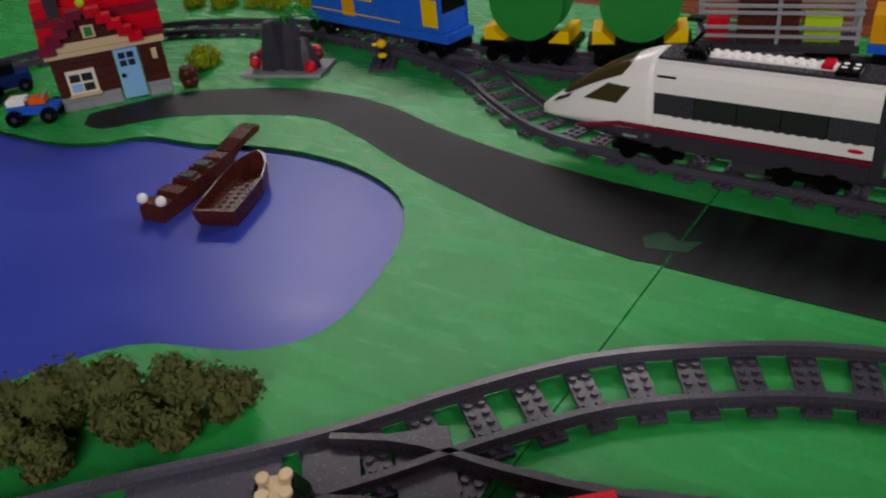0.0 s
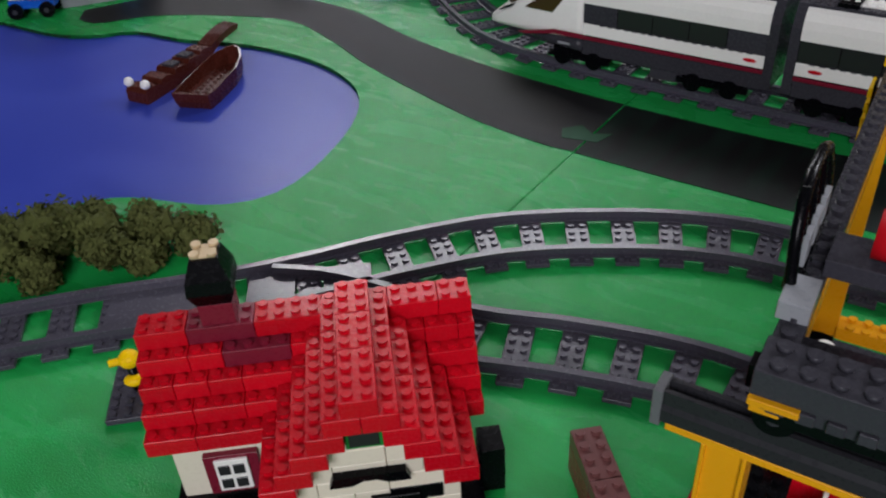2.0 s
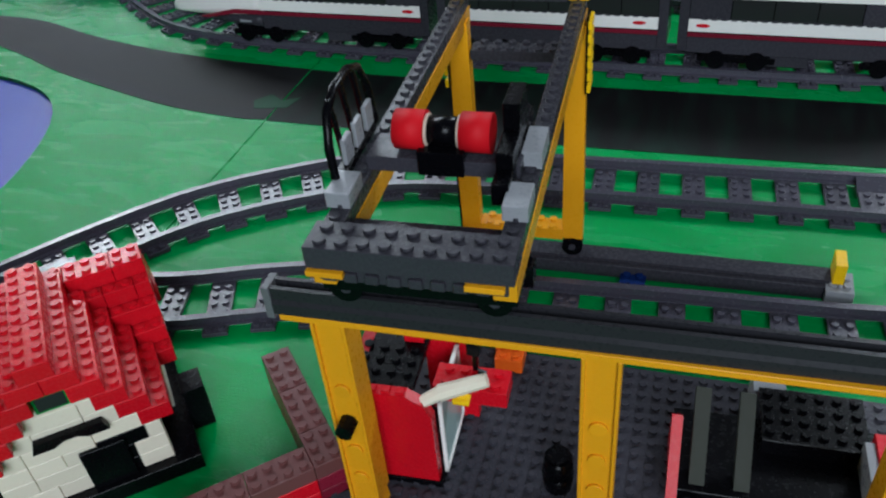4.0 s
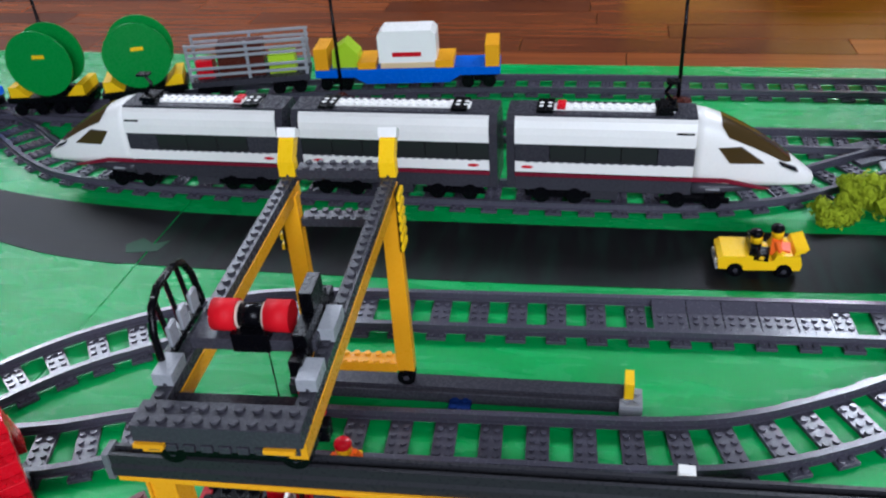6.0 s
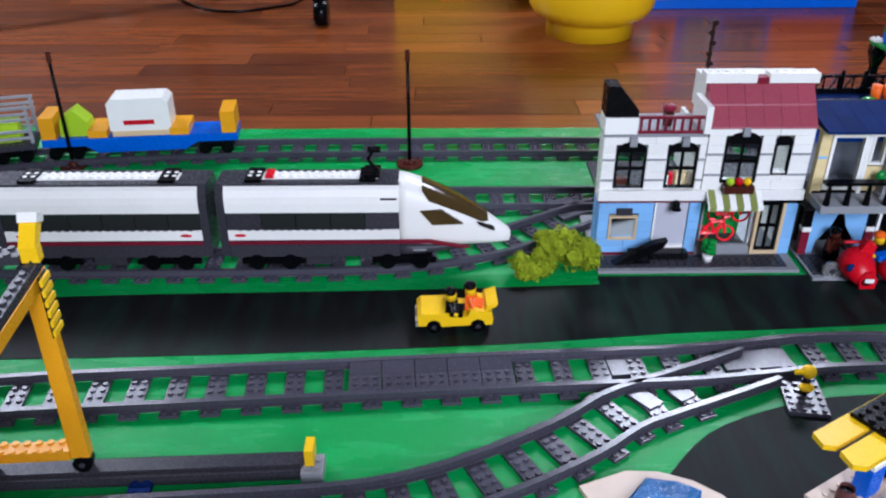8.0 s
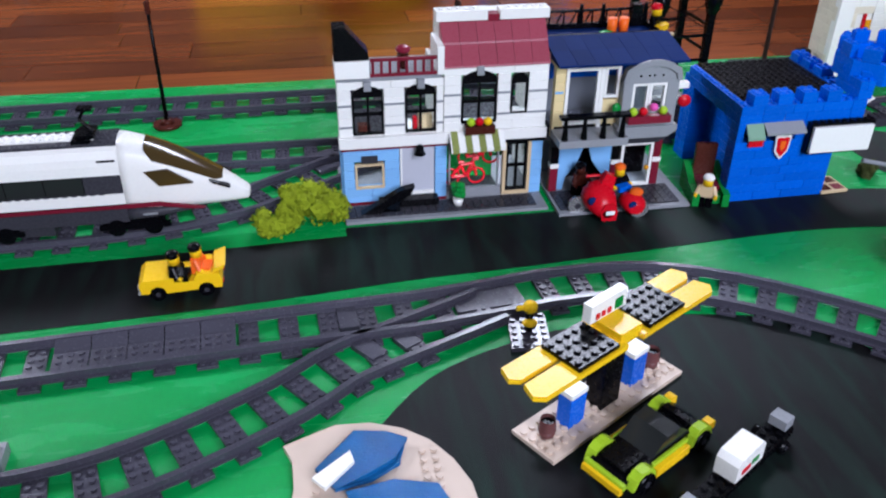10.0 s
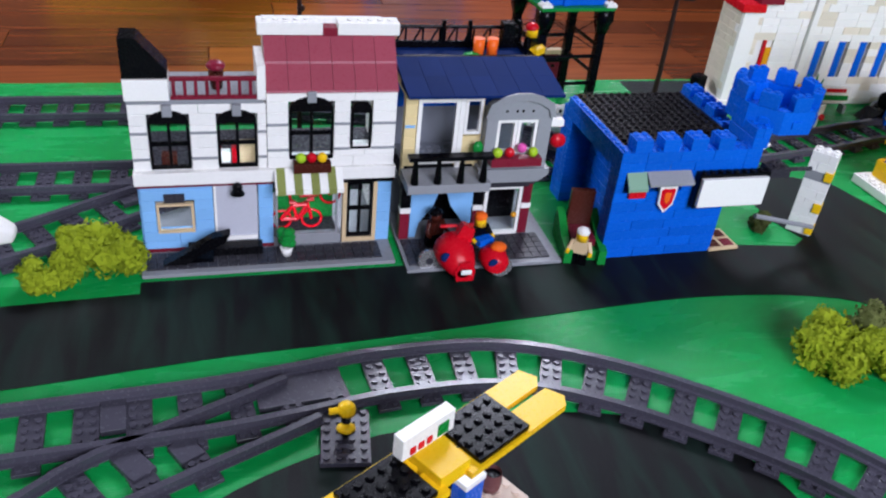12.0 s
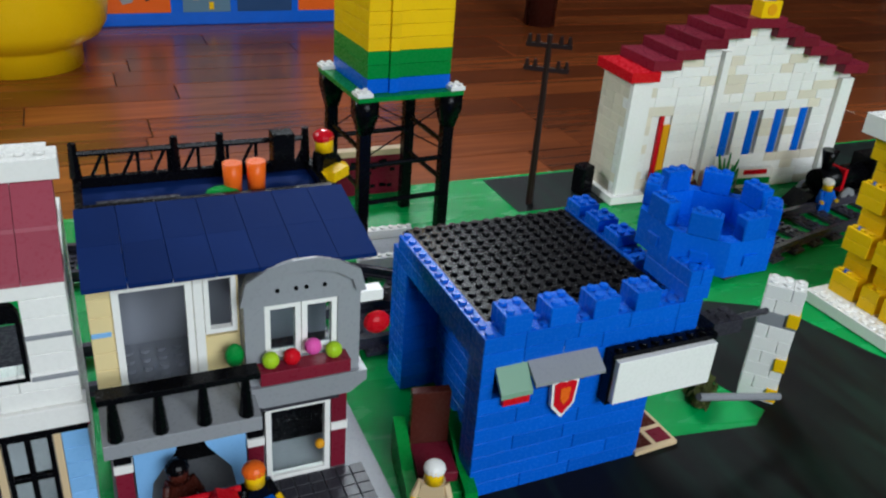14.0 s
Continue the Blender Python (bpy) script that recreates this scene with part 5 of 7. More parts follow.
part("roof_pot", bm, BROWN, shop)
part("roof_plant", ball(nb(), (0.066, FY + 0.022, 0.1570), 0.0075, 1, 1, 0.55), DRED, shop)
# rose slope roof
for r in range(2):
    n = 6
    for i in range(n):
        a, b = 0.1022 + i * 0.1036 / n, 0.1022 + (i + 1) * 0.1036 / n
        y0, z0 = FY - 0.0035 + r * 0.0145, 0.1442 + r * 0.0182
        bm = prism(nb(), [(y0, z0), (y0 + 0.0006, z0 + 0.0018), (y0 + 0.0148, z0 + 0.0185), (y0 + 0.020, z0 + 0.0185), (y0 + 0.020, z0)], "x", a + 0.00015, b - 0.00015)
        part("roof_slope", bm, ROSE, shop, "dusty red roof slope")
slab("roof_core", 0.104, 0.2035, FY + 0.0262, FY + 0.075, 0.1440, 0.1795, WHITE, shop)
bm = nb()
box(bm, 0.098, 0.148, FY + 0.022, FY + 0.038, 0.1812, 0.1908)
box(bm, 0.160, 0.209, FY + 0.022, FY + 0.038, 0.1812, 0.1908)
for i in range(5):
    stud(bm, 0.104 + i * S, FY + 0.030, 0.1908)
    stud(bm, 0.170 + i * S, FY + 0.030, 0.1908)
part("parapet", bm, WHITE, shop)
part("parapet_notch", box(nb(), 0.148, 0.160, FY + 0.024, FY + 0.036, 0.1797, 0.1862), DRED, shop)
slab("gable_side", 0.0955, 0.1020, FY - 0.003, FY + 0.040, 0.1387, 0.1660, WHITE, shop)

# cafe
cafe = thing("toy_cafe", "tan and grey toy cafe with navy roof and balcony", "toy building", (0.2135, -0.016, 0.0005), 0)
CF = 0.048
CW = 0.1235
paved(cafe, 0, 0.140, 0, 0.142, 0, LGREY, DGREY, 0.048)
for x in (0.002, 0.068, 0.1135):
    slab("column", x, x + 0.0085, CF, CF + S, 0.0035, 0.030, DRED, cafe)
    slab("column_cap", x - 0.0004, x + 0.009, CF - 0.001, CF + S, 0.0302, 0.0352, WHITE, cafe)
    slab("column", x, x + 0.0085, CF, CF + S, 0.0353, 0.0545, BLACK if x < 0.1 else DRED, cafe)
for s, x in ((1, 0.0115), (-1, 0.0675)):
    bm = prism(nb(), [(x, 0.0535), (x + s * 0.026, 0.0535), (x + s * 0.020, 0.035), (x + s * 0.008, 0.018), (x + s * 0.006, 0.004), (x, 0.004)], "y", CF + 0.002, CF + 0.0055)
    part("curtain", bm, SKYB, cafe, "light blue curtain")
slab("interior_wall", 0.002, CW, 0.095, 0.100, 0.0035, 0.110, mat("blue_grey_plastic", (0.20, 0.215, 0.25), 0.35, 0.1), cafe)
slab("interior_wall", 0.002, CW, 0.095, 0.100, 0.1101, 0.138, BLUE, cafe)
bm = nb()
box(bm, 0.003, 0.062, CF + S, 0.0945, 0.0720, 0.0752)
studs(bm, 0.004, CF + S + 0.002, 7, 4, 0.0752, 8)
part("upper_floor", bm, bpy.data.materials["blue_grey_plastic"], cafe, "blue-grey studded upper floor")
# added black sheet: the ground floor's inner shade given as colour
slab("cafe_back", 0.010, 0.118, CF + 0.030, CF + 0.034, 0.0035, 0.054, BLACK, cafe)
cd = window_unit(cafe, 0.0775, 0.1125, 0.0038, 0.054, CF - 0.001, WHITE, False, False, 0.003, label="white framed glass cafe door")
part("handle", ball(nb(), (0.106, CF - 0.004, 0.026), 0.0028), ORANGEY, cd)
slab("door_head", 0.0725, 0.1165, CF - 0.004, CF + S, 0.0545, 0.0640, DGREY, cafe)
slab("floor_slab", 0.001, CW, CF, 0.13, 0.0545, 0.0640, DGREY, cafe)
bal = slab("balcony", -0.001, 0.070, CF - 0.032, CF - 0.0003, 0.0670, 0.0750, LGREY, cafe, "grey balcony with black balusters")
for i in range(4):
    part("baluster", rod(nb(), (0.005 + i * 0.0195, CF - 0.028, 0.0750), (0.005 + i * 0.0195, CF - 0.028, 0.0965), 0.0036, 0.0018, n=8), BLACK, bal)
slab("top_rail", -0.001, 0.070, CF - 0.0315, CF - 0.0225, 0.0966, 0.1000, BLACK, bal)
slab("wall_below", 0.002, 0.062, CF - 0.001, CF + 0.003, 0.0647, 0.0770, BLACK, cafe)
CH = [(0.011, 0.0445, 0.0700, 0.137), (0.051, 0.065, 0.100, 0.137)]
cut_wall("brick", cafe, 0.0, 0.067, 0.0648, 0.1420, CF, CF + S, CH, BUTTER)
slab("tile", 0.0003, 0.009, CF - 0.0008, CF, 0.112, 0.1145, SKYB, cafe)
window_unit(cafe, 0.0105, 0.0455, 0.0790, 0.138, CF - 0.002, WHITE, False, False, 0.0032, False, label="tall white framed balcony window")
window_unit(cafe, 0.0505, 0.0655, 0.106, 0.138, CF - 0.002, WHITE, False, False, 0.0024, False, label="small white framed window")
slab("jamb", 0.0458, 0.0503, CF - 0.0018, CF + S, 0.066, 0.138, WHITE, cafe)
part("plant", ball(nb(), (0.062, CF - 0.010, 0.097), 0.0046, 1, 0.8, 1.4), GREEN, cafe)
# arched bay
bay = [(0.067, 0.060), (0.1245, 0.060), (0.1245, 0.125), (0.1215, 0.134), (0.113, 0.1405), (0.1015, 0.1435), (0.090, 0.1435), (0.0785, 0.1405), (0.070, 0.134), (0.067, 0.125)]
bm = nb()
for a, b, c, d in ((0.067, 0.0768, 0.077, 0.125), (0.1127, 0.1245, 0.077, 0.125), (0.0768, 0.1127, 0.077, 0.0913)):
    box(bm, a, b, CF - 0.011, CF - 0.0002, c, d)
part("bay_wall", bm, LGREY, cafe)
part("bay_arch", prism(nb(), [(0.067, 0.1252), (0.067, 0.1225), (0.1245, 0.1225)] + bay[2:], "y", CF - 0.0112, CF - 0.0002), LGREY, cafe, "grey arched gable")
part("bay_arch_rim", prism(nb(), [(x + (0.0 if 0.07 < x < 0.12 else (-0.002 if x < 0.1 else 0.002)), z + (0.003 if z > 0.13 else 0)) for x, z in bay[2:]] + [(0.070, 0.1255), (0.0725, 0.132), (0.080, 0.137), (0.0905, 0.140), (0.101, 0.140), (0.112, 0.137), (0.1195, 0.132), (0.1215, 0.1255)], "y", CF - 0.0135, CF - 0.0113), LGREY, cafe)
for x in (0.083, 0.092, 0.097, 0.106):
    part("arch_dot", rod(nb(), (x, CF - 0.0119, 0.1305), (x, CF - 0.0112, 0.1305), 0.0011, n=8), BLACK, cafe)
part("bay_foot", prism(nb(), [(0.064, 0.0775), (0.128, 0.0775), (0.128, 0.0715), (0.119, 0.065), (0.074, 0.065), (0.064, 0.0715)], "y", CF - 0.014, CF - 0.0002), LGREY, cafe)
for a in (0.0768, 0.0950):
    window_unit(cafe, a, a + 0.0178, 0.0915, 0.1222, CF - 0.010, WHITE, False, False, 0.0028, label="white framed bay window")
fb = slab("flower_box", 0.072, 0.117, CF - 0.021, CF - 0.0114, 0.0835, 0.0910, DRED, cafe, "dark red flower box")
for i, m in enumerate((LIME, RED, PINK, LIME)):
    part("flower", ball(nb(), (0.078 + i * 0.0105, CF - 0.016, 0.0950 + (0.004 if m is PINK else 0)), 0.0043), m, fb)
slab("wall_lamp", 0.1246, 0.139, CF - 0.004, CF + 0.004, 0.112, 0.118, WHITE, cafe)
part("side_sign", ball(nb(), (0.136, CF - 0.004, 0.099), 0.0072, 1, 0.6, 0.9), RED, cafe, "red sign ball beside the bay")
for i in range(2):
    n = 7
    for k in range(n):
        a, b = -0.001 + k * 0.133 / n, -0.001 + (k + 1) * 0.133 / n
        y0, z0 = CF - 0.012 + i * 0.030, 0.1423 + i * 0.0050
        bm = prism(nb(), [(y0, z0), (y0, z0 + 0.0022), (y0 + 0.031, z0 + 0.0073), (y0 + 0.031, z0)], "x", a + 0.00015, b - 0.00015)
        part("roof_slope", bm, NAVY, cafe, "navy blue roof slope")
slab("cafe_core", 0.0, CW, CF + 0.0085, 0.13, 0.1385, 0.1422, BUTTER, cafe)
deck = slab("roof_deck", 0.0, CW + 0.004, CF + 0.049, 0.142, 0.1425, 0.1470, NAVY, cafe)
slab("deck_kerb", 0.0, CW + 0.004, CF + 0.0490, CF + 0.053, 0.1472, 0.1545, BLACK, deck)
for (x0, x1, y0, y1) in ((0.0, 0.004, CF + 0.053, 0.142), (CW, CW + 0.004, CF + 0.053, 0.142), (0.004, CW, 0.138, 0.142)):
    slab("deck_kerb", x0, x1, y0, y1, 0.1472, 0.1530, BLACK, deck)
bm = nb()
for i in range(16):
    x = 0.002 + i * 0.0078
    rod(bm, (x, 0.140, 0.1530), (x + (0.0065 if i % 2 else -0.0), 0.140, 0.1660), 0.0010, n=5)
rod(bm, (0.002, 0.140, 0.1660), (CW, 0.140, 0.1660), 0.0016, n=6)
for x in (0.002, 0.052, 0.076, CW):
    rod(bm, (x, 0.140, 0.1530), (x, 0.140, 0.1720), 0.0030, 0.0020, n=8)
part("railing", bm, BLACK, deck, "black lattice roof railing")
for i in range(2):
    part("roof_pot", rod(nb(), (0.078 + i * 0.0125, 0.115, 0.1472), (0.078 + i * 0.0125, 0.115, 0.1645), 0.0046, 0.0052, n=12), ORANGE, deck)
part("roof_plant", ball(nb(), (0.072, 0.112, 0.1500), 0.0055, 1.6, 1, 0.5), GREEN, deck)
slab("vent", 0.010, 0.050, 0.105, 0.111, 0.1472, 0.1515, DGREY, deck)


# ---- freight train on the outer track ----
_outer = spline(BACK[5:10] + OUTER[1:], 0.01)


def on_outer(x):
    a = min(range(1, len(_outer) - 1), key=lambda i: abs(_outer[i].x - x))
    d = _outer[a + 1] - _outer[a - 1]
    return (_outer[a].x, _outer[a].y, 0.0107), math.degrees(math.atan2(d.y, d.x))


def wagon(x, name, label, half):
    at, turn = on_outer(x)
    w = thing(name, label, "toy train", at, turn, "freight train")
    for bx in (-half + 0.026, half - 0.026):
        b = slab("bogie", bx - 0.022, bx + 0.022, -0.018, 0.018, 0.006, 0.016, BLACK, w)
        for dx in (-0.014, 0.014):
            for y in (-0.0222, 0.0222):
                part("wheel", rod(nb(), (bx + dx, y - 0.003, 0.0082), (bx + dx, y + 0.003, 0.0082), 0.0082, n=16), BLACK, b)
    return w


SHIFT = -0.42  # how far along the line the train stands
loco = wagon(-0.79 + SHIFT, "freight_locomotive", "blue toy diesel locomotive with yellow panels and black roof", 0.125)
slab("frame", -0.125, 0.125, -0.024, 0.024, 0.0165, 0.027, BLUE, loco)
for s in (-1, 1):
    bm = prism(nb(), [(-0.115, 0.0275), (0.118, 0.0275), (0.118, 0.070), (-0.060, 0.070), (-0.085, 0.058), (-0.112, 0.050)], "y", s * 0.0225 - 0.0012, s * 0.0225 + 0.0012)
    part("side_panel", bm, BLUE, loco)
    slab("yellow_panel", -0.050, 0.004, s * 0.0238 - 0.0006, s * 0.0238 + 0.0006, 0.052, 0.064, YELLOW, loco)
    slab("yellow_panel", 0.088, 0.112, s * 0.0238 - 0.0006, s * 0.0238 + 0.0006, 0.034, 0.066, YELLOW, loco)
    slab("yellow_panel", -0.052, -0.030, s * 0.0238 - 0.0006, s * 0.0238 + 0.0006, 0.030, 0.051, ORANGEY, loco)
    slab("cab_window", -0.098, -0.064, s * 0.0236 - 0.0006, s * 0.0236 + 0.0006, 0.052, 0.0575, SMOKE, loco)
    slab("handrail", -0.11, 0.05, s * 0.025 - 0.0006, s * 0.025 + 0.0006, 0.033, 0.0345, YELLOW, loco)
slab("body", -0.105, 0.117, -0.021, 0.021, 0.0275, 0.050, BLUE, loco)
slab("body", -0.060, 0.117, -0.021, 0.021, 0.0502, 0.070, BLACK, loco)
bm = nb()
prism(bm, [(-0.024, 0.0705), (0.024, 0.0705), (0.018, 0.082), (0.010, 0.086), (-0.010, 0.086), (-0.018, 0.082)], "x", -0.070, 0.116)
part("roof", bm, BLACK, loco)
bm = nb()
for i in range(3):
    rod(bm, (-0.03 + i * 0.045, 0, 0.086), (-0.03 + i * 0.045, 0, 0.089), 0.009, n=14)
part("roof_fans", bm, DGREY, loco)
slab("nose_roof", -0.088, -0.0705, -0.018, 0.018, 0.066, 0.0715, WHITE, loco)

for x in (-0.583, -0.466):
    w = wagon(x + SHIFT, "spool_wagon", "black toy wagon carrying a green cable spool", 0.052)
    slab("deck", -0.055, 0.055, -0.024, 0.024, 0.0165, 0.024, BLACK, w)
    for s in (-1, 1):
        bm = nb()
        prism(bm, [(s * 0.026, 0.0242), (s * 0.050, 0.0242), (s * 0.050, 0.038), (s * 0.040, 0.038)], "y", -0.022, 0.022)
        part("chock", bm, YELLOW, w, "yellow chock")
    for y in (-0.020, 0.017):
        part("spool_flange", rod(nb(), (0, y, 0.067), (0, y + 0.003, 0.067), 0.0425, n=32), GREEN, w, "round green spool flange")
    part("spool_core", rod(nb(), (0, -0.017, 0.067), (0, 0.017, 0.067), 0.020, n=20), DGREY, w)
    slab("label_plate", -0.006, 0.010, -0.0206, -0.0199, 0.074, 0.079, YELLOW, w)

cattle = wagon(-0.333 + SHIFT, "cattle_wagon", "grey barred toy livestock wagon with a brown load", 0.076)
slab("deck", -0.078, 0.078, -0.024, 0.024, 0.0165, 0.024, DGREY, cattle)
for s in (-1, 1):
    for z in (0.031, 0.040, 0.055, 0.062, 0.0705):
        slab("bar", -0.078, 0.078, s * 0.0225 - 0.0014, s * 0.0225 + 0.0014, z, z + 0.0034, LGREY, cattle)
    for x in (-0.077, 0.0, 0.075):
        slab("upright", x - 0.002, x + 0.002, s * 0.0205 - 0.0012, s * 0.0205 + 0.0012, 0.0242, 0.0745, LGREY, cattle)
slab("load", -0.040, 0.020, -0.014, 0.014, 0.0242, 0.068, BROWN, cattle)
slab("load", 0.025, 0.060, -0.012, 0.012, 0.0242, 0.050, LIME, cattle)
slab("load", -0.070, -0.048, -0.012, 0.012, 0.0242, 0.048, RED, cattle)

flat = wagon(-0.125 + SHIFT, "flat_wagon", "blue toy flat wagon carrying a white cab", 0.12)
bm = nb()
prism(bm, [(-0.122, 0.0165), (-0.122, 0.027), (0.122, 0.027), (0.122, 0.0165), (0.070, 0.0165), (0.055, 0.007), (-0.055, 0.007), (-0.070, 0.0165)], "y", -0.022, 0.022)
part("deck", bm, BLUE, flat)
for x in (0.112, -0.112):
    slab("end_stop", x - 0.009, x + 0.009, -0.023, 0.023, 0.0272, 0.056, ORANGEY, flat, "yellow end block")
for x in (-0.052, 0.050):
    slab("chock", x - 0.012, x + 0.012, -0.023, 0.023, 0.0272, 0.037, ORANGEY, flat)
bm = prism(nb(), [(-0.036, 0.034), (0.040, 0.034), (0.040, 0.070), (0.034, 0.076), (-0.030, 0.076), (-0.036, 0.070)], "y", -0.019, 0.019)
wc = part("cab", bm, WHITE, flat, "white rounded cab")
slab("cab_stripe", -0.018, 0.020, -0.0198, -0.0189, 0.042, 0.048, RED, wc)
slab("cab_base", -0.034, 0.040, -0.021, 0.021, 0.0272, 0.034, TAN, flat)
bm = prism(nb(), [(-0.100, 0.0272), (-0.062, 0.0272), (-0.064, 0.045), (-0.080, 0.062), (-0.098, 0.050)], "y", -0.014, 0.014)
part("machine", bm, LIME, flat, "lime green machine")


# ---- vehicles ----
def small_wheels(parent, xs, ys, r, z=None, axis="y"):
    for x in xs:
        for y in ys:
            wheel(parent, x, y, r if z is None else z, r, 0.0032, axis=axis)


car = thing("toy_convertible", "yellow toy convertible car with two seats", "toy car", (-0.1465, -0.083, 0.0006), 2)
bm = prism(nb(), [(-0.034, 0.0065), (-0.035, 0.016), (-0.031, 0.0195), (-0.006, 0.0195), (-0.006, 0.0155), (0.010, 0.0155), (0.013, 0.0215), (0.032, 0.0205), (0.034, 0.0125), (0.033, 0.0065), (0.027, 0.0065), (0.025, 0.011), (0.015, 0.011), (0.013, 0.0065), (-0.013, 0.0055), (-0.015, 0.011), (-0.025, 0.011), (-0.027, 0.0065)], "y", -0.016, 0.016)
part("body", bm, YELLOW, car)
slab("floor_pan", -0.034, 0.034, -0.011, 0.011, 0.0050, 0.0110, DGREY, car)
bm = prism(nb(), [(0.026, 0.0207), (0.036, 0.0247), (0.038, 0.0282), (0.028, 0.0252)], "y", -0.015, 0.015)
part("spoiler", bm, YELLOW, car)
slab("windscreen", -0.0085, -0.006, -0.013, 0.013, 0.0197, 0.0285, SMOKE, car, "dark tinted windscreen")
for y in (-0.009, 0.009):
    part("headlight", rod(nb(), (-0.0364, y, 0.0105), (-0.0348, y, 0.0105), 0.0026, n=10), WHITE, car)
    part("tail_light", box(nb(), 0.0332, 0.0346, y - 0.002, y + 0.002, 0.0075, 0.0105), RED, car)
slab("bumper", -0.0365, -0.034, -0.015, 0.015, 0.0055, 0.0082, LGREY, car)
small_wheels(car, (-0.020, 0.020), (-0.0148, 0.0148), 0.0064)
figure("toy_figure", (-0.1505, -0.0905, 0.0160), 80, BLACK, BLACK, YELLOW, BLACK, "seated toy driver dressed in black", True)
figure("toy_figure", (-0.1325, -0.0835, 0.0175), 80, ORANGE, ORANGE, YELLOW, BLACK, "seated toy passenger dressed in orange", True)

bike = thing("toy_motorcycle", "red toy motorcycle with sidecar and silver wheels", "toy motorcycle", (0.2575, -0.0180, 0.0006), 0)
bike.scale = (1.12, 1.12, 1.12)


def shell(rows, n=12):
    """A rounded shell through rings (x, y, z, half width, half height), its sections facing -y."""
    return loft(nb(), [[(x + w * math.cos(2 * math.pi * i / n), y, max(0.002, z + h * math.sin(2 * math.pi * i / n))) for i in range(n)] for x, y, z, w, h in rows])


fairing = part("fairing", shell([(-0.001, -0.017, 0.010, 0.005, 0.004), (-0.002, -0.013, 0.013, 0.0105, 0.0095), (-0.004, -0.003, 0.017, 0.0150, 0.0135), (-0.005, 0.008, 0.018, 0.0140, 0.0140), (-0.005, 0.018, 0.014, 0.008, 0.008)]), RED, bike, "rounded red fairing")
part("nose_plate", prism(nb(), [(-0.006, 0.003), (0.007, 0.003), (0.008, 0.012), (0.004, 0.019), (-0.004, 0.019), (-0.008, 0.012)], "y", -0.0170, -0.0120), RED, fairing)
slab("print", -0.003, 0.005, -0.0177, -0.0171, 0.009, 0.013, WHITE, fairing)
part("windshield", prism(nb(), [(-0.006, 0.026), (0.008, 0.024), (0.010, 0.036), (0.001, 0.041)], "y", 0.001, 0.008), RED, bike, "raised red screen")
part("sidecar", shell([(0.026, -0.016, 0.011, 0.006, 0.004), (0.026, -0.012, 0.013, 0.010, 0.0085), (0.026, 0.000, 0.013, 0.0115, 0.0095), (0.026, 0.010, 0.012, 0.007, 0.006)]), RED, bike, "rounded red sidecar")
part("sidecar_load", ball(nb(), (0.029, -0.003, 0.0225), 0.0055, 1.2, 1, 0.7), ORANGE, bike, "orange piece in the sidecar")
for x, y, z in ((-0.0135, -0.0085, 0.0195), (0.0225, -0.0140, 0.0150)):
    part("emblem", ball(nb(), (x, y, z), 0.0040, 1, 0.5, 1), NAVY, bike)
for x, y in ((-0.022, 0.006), (0.0, 0.014), (0.031, -0.008)):
    wheel(bike, x, y, 0.0085, 0.0085, 0.0022, material=CHROME, axis="x" if x == 0.0 else "y")
part("handlebar", rod(nb(), (-0.014, 0.012, 0.034), (0.012, 0.012, 0.034), 0.0014, n=8), RED, bike)
figure("toy_figure", (0.2785, -0.0010, 0.0215), 20, BLUE, BLACK, YELLOW, ORANGE, "toy rider with orange hair and dark jacket", True)
figure("toy_figure", (0.2445, 0.020, 0.0056), 20, BLACK, BROWN, BROWN, BLACK, "toy figure in brown at the cafe front")
figure("toy_figure", (0.3685, -0.0165, 0.0006), -30, BLACK, TAN, YELLOW, WHITE, "toy chef figure with white cap beside the castle")
figure("toy_figure", (0.3455, 0.114, 0.1472), 40, YELLOW, BLACK, YELLOW, RED, "toy figure in black with red cap sitting on the cafe roof", True)
bm = nb()
box(bm, -0.006, 0.006, -0.005, 0.005, 0, 0.02)
tagged(part("toy_cloak", bm, BLACK), "black cape piece on the cafe roof", "toy piece").matrix_world = pose(0.321, 0.112, 0.1553)

throne = thing("toy_throne", "green toy armchair with brown tall back", "toy chair", (0.379, 0.010, 0.0006), -10)
bm = nb()
prism(bm, [(-0.030, 0.0), (0.022, 0.0), (0.022, 0.028), (0.010, 0.024), (-0.010, 0.016), (-0.030, 0.014)], "x", -0.019, -0.012)
prism(bm, [(-0.030, 0.0), (0.022, 0.0), (0.022, 0.028), (0.010, 0.024), (-0.010, 0.016), (-0.030, 0.014)], "x", 0.012, 0.019)
box(bm, -0.012, 0.012, -0.024, 0.022, 0.0, 0.010)
part("seat_frame", bm, GREEN, throne)
slab("cushion", -0.011, 0.011, -0.016, 0.010, 0.0102, 0.017, DRED, throne)
slab("backrest", -0.011, 0.011, 0.010, 0.016, 0.0102, 0.052, BROWN, throne)

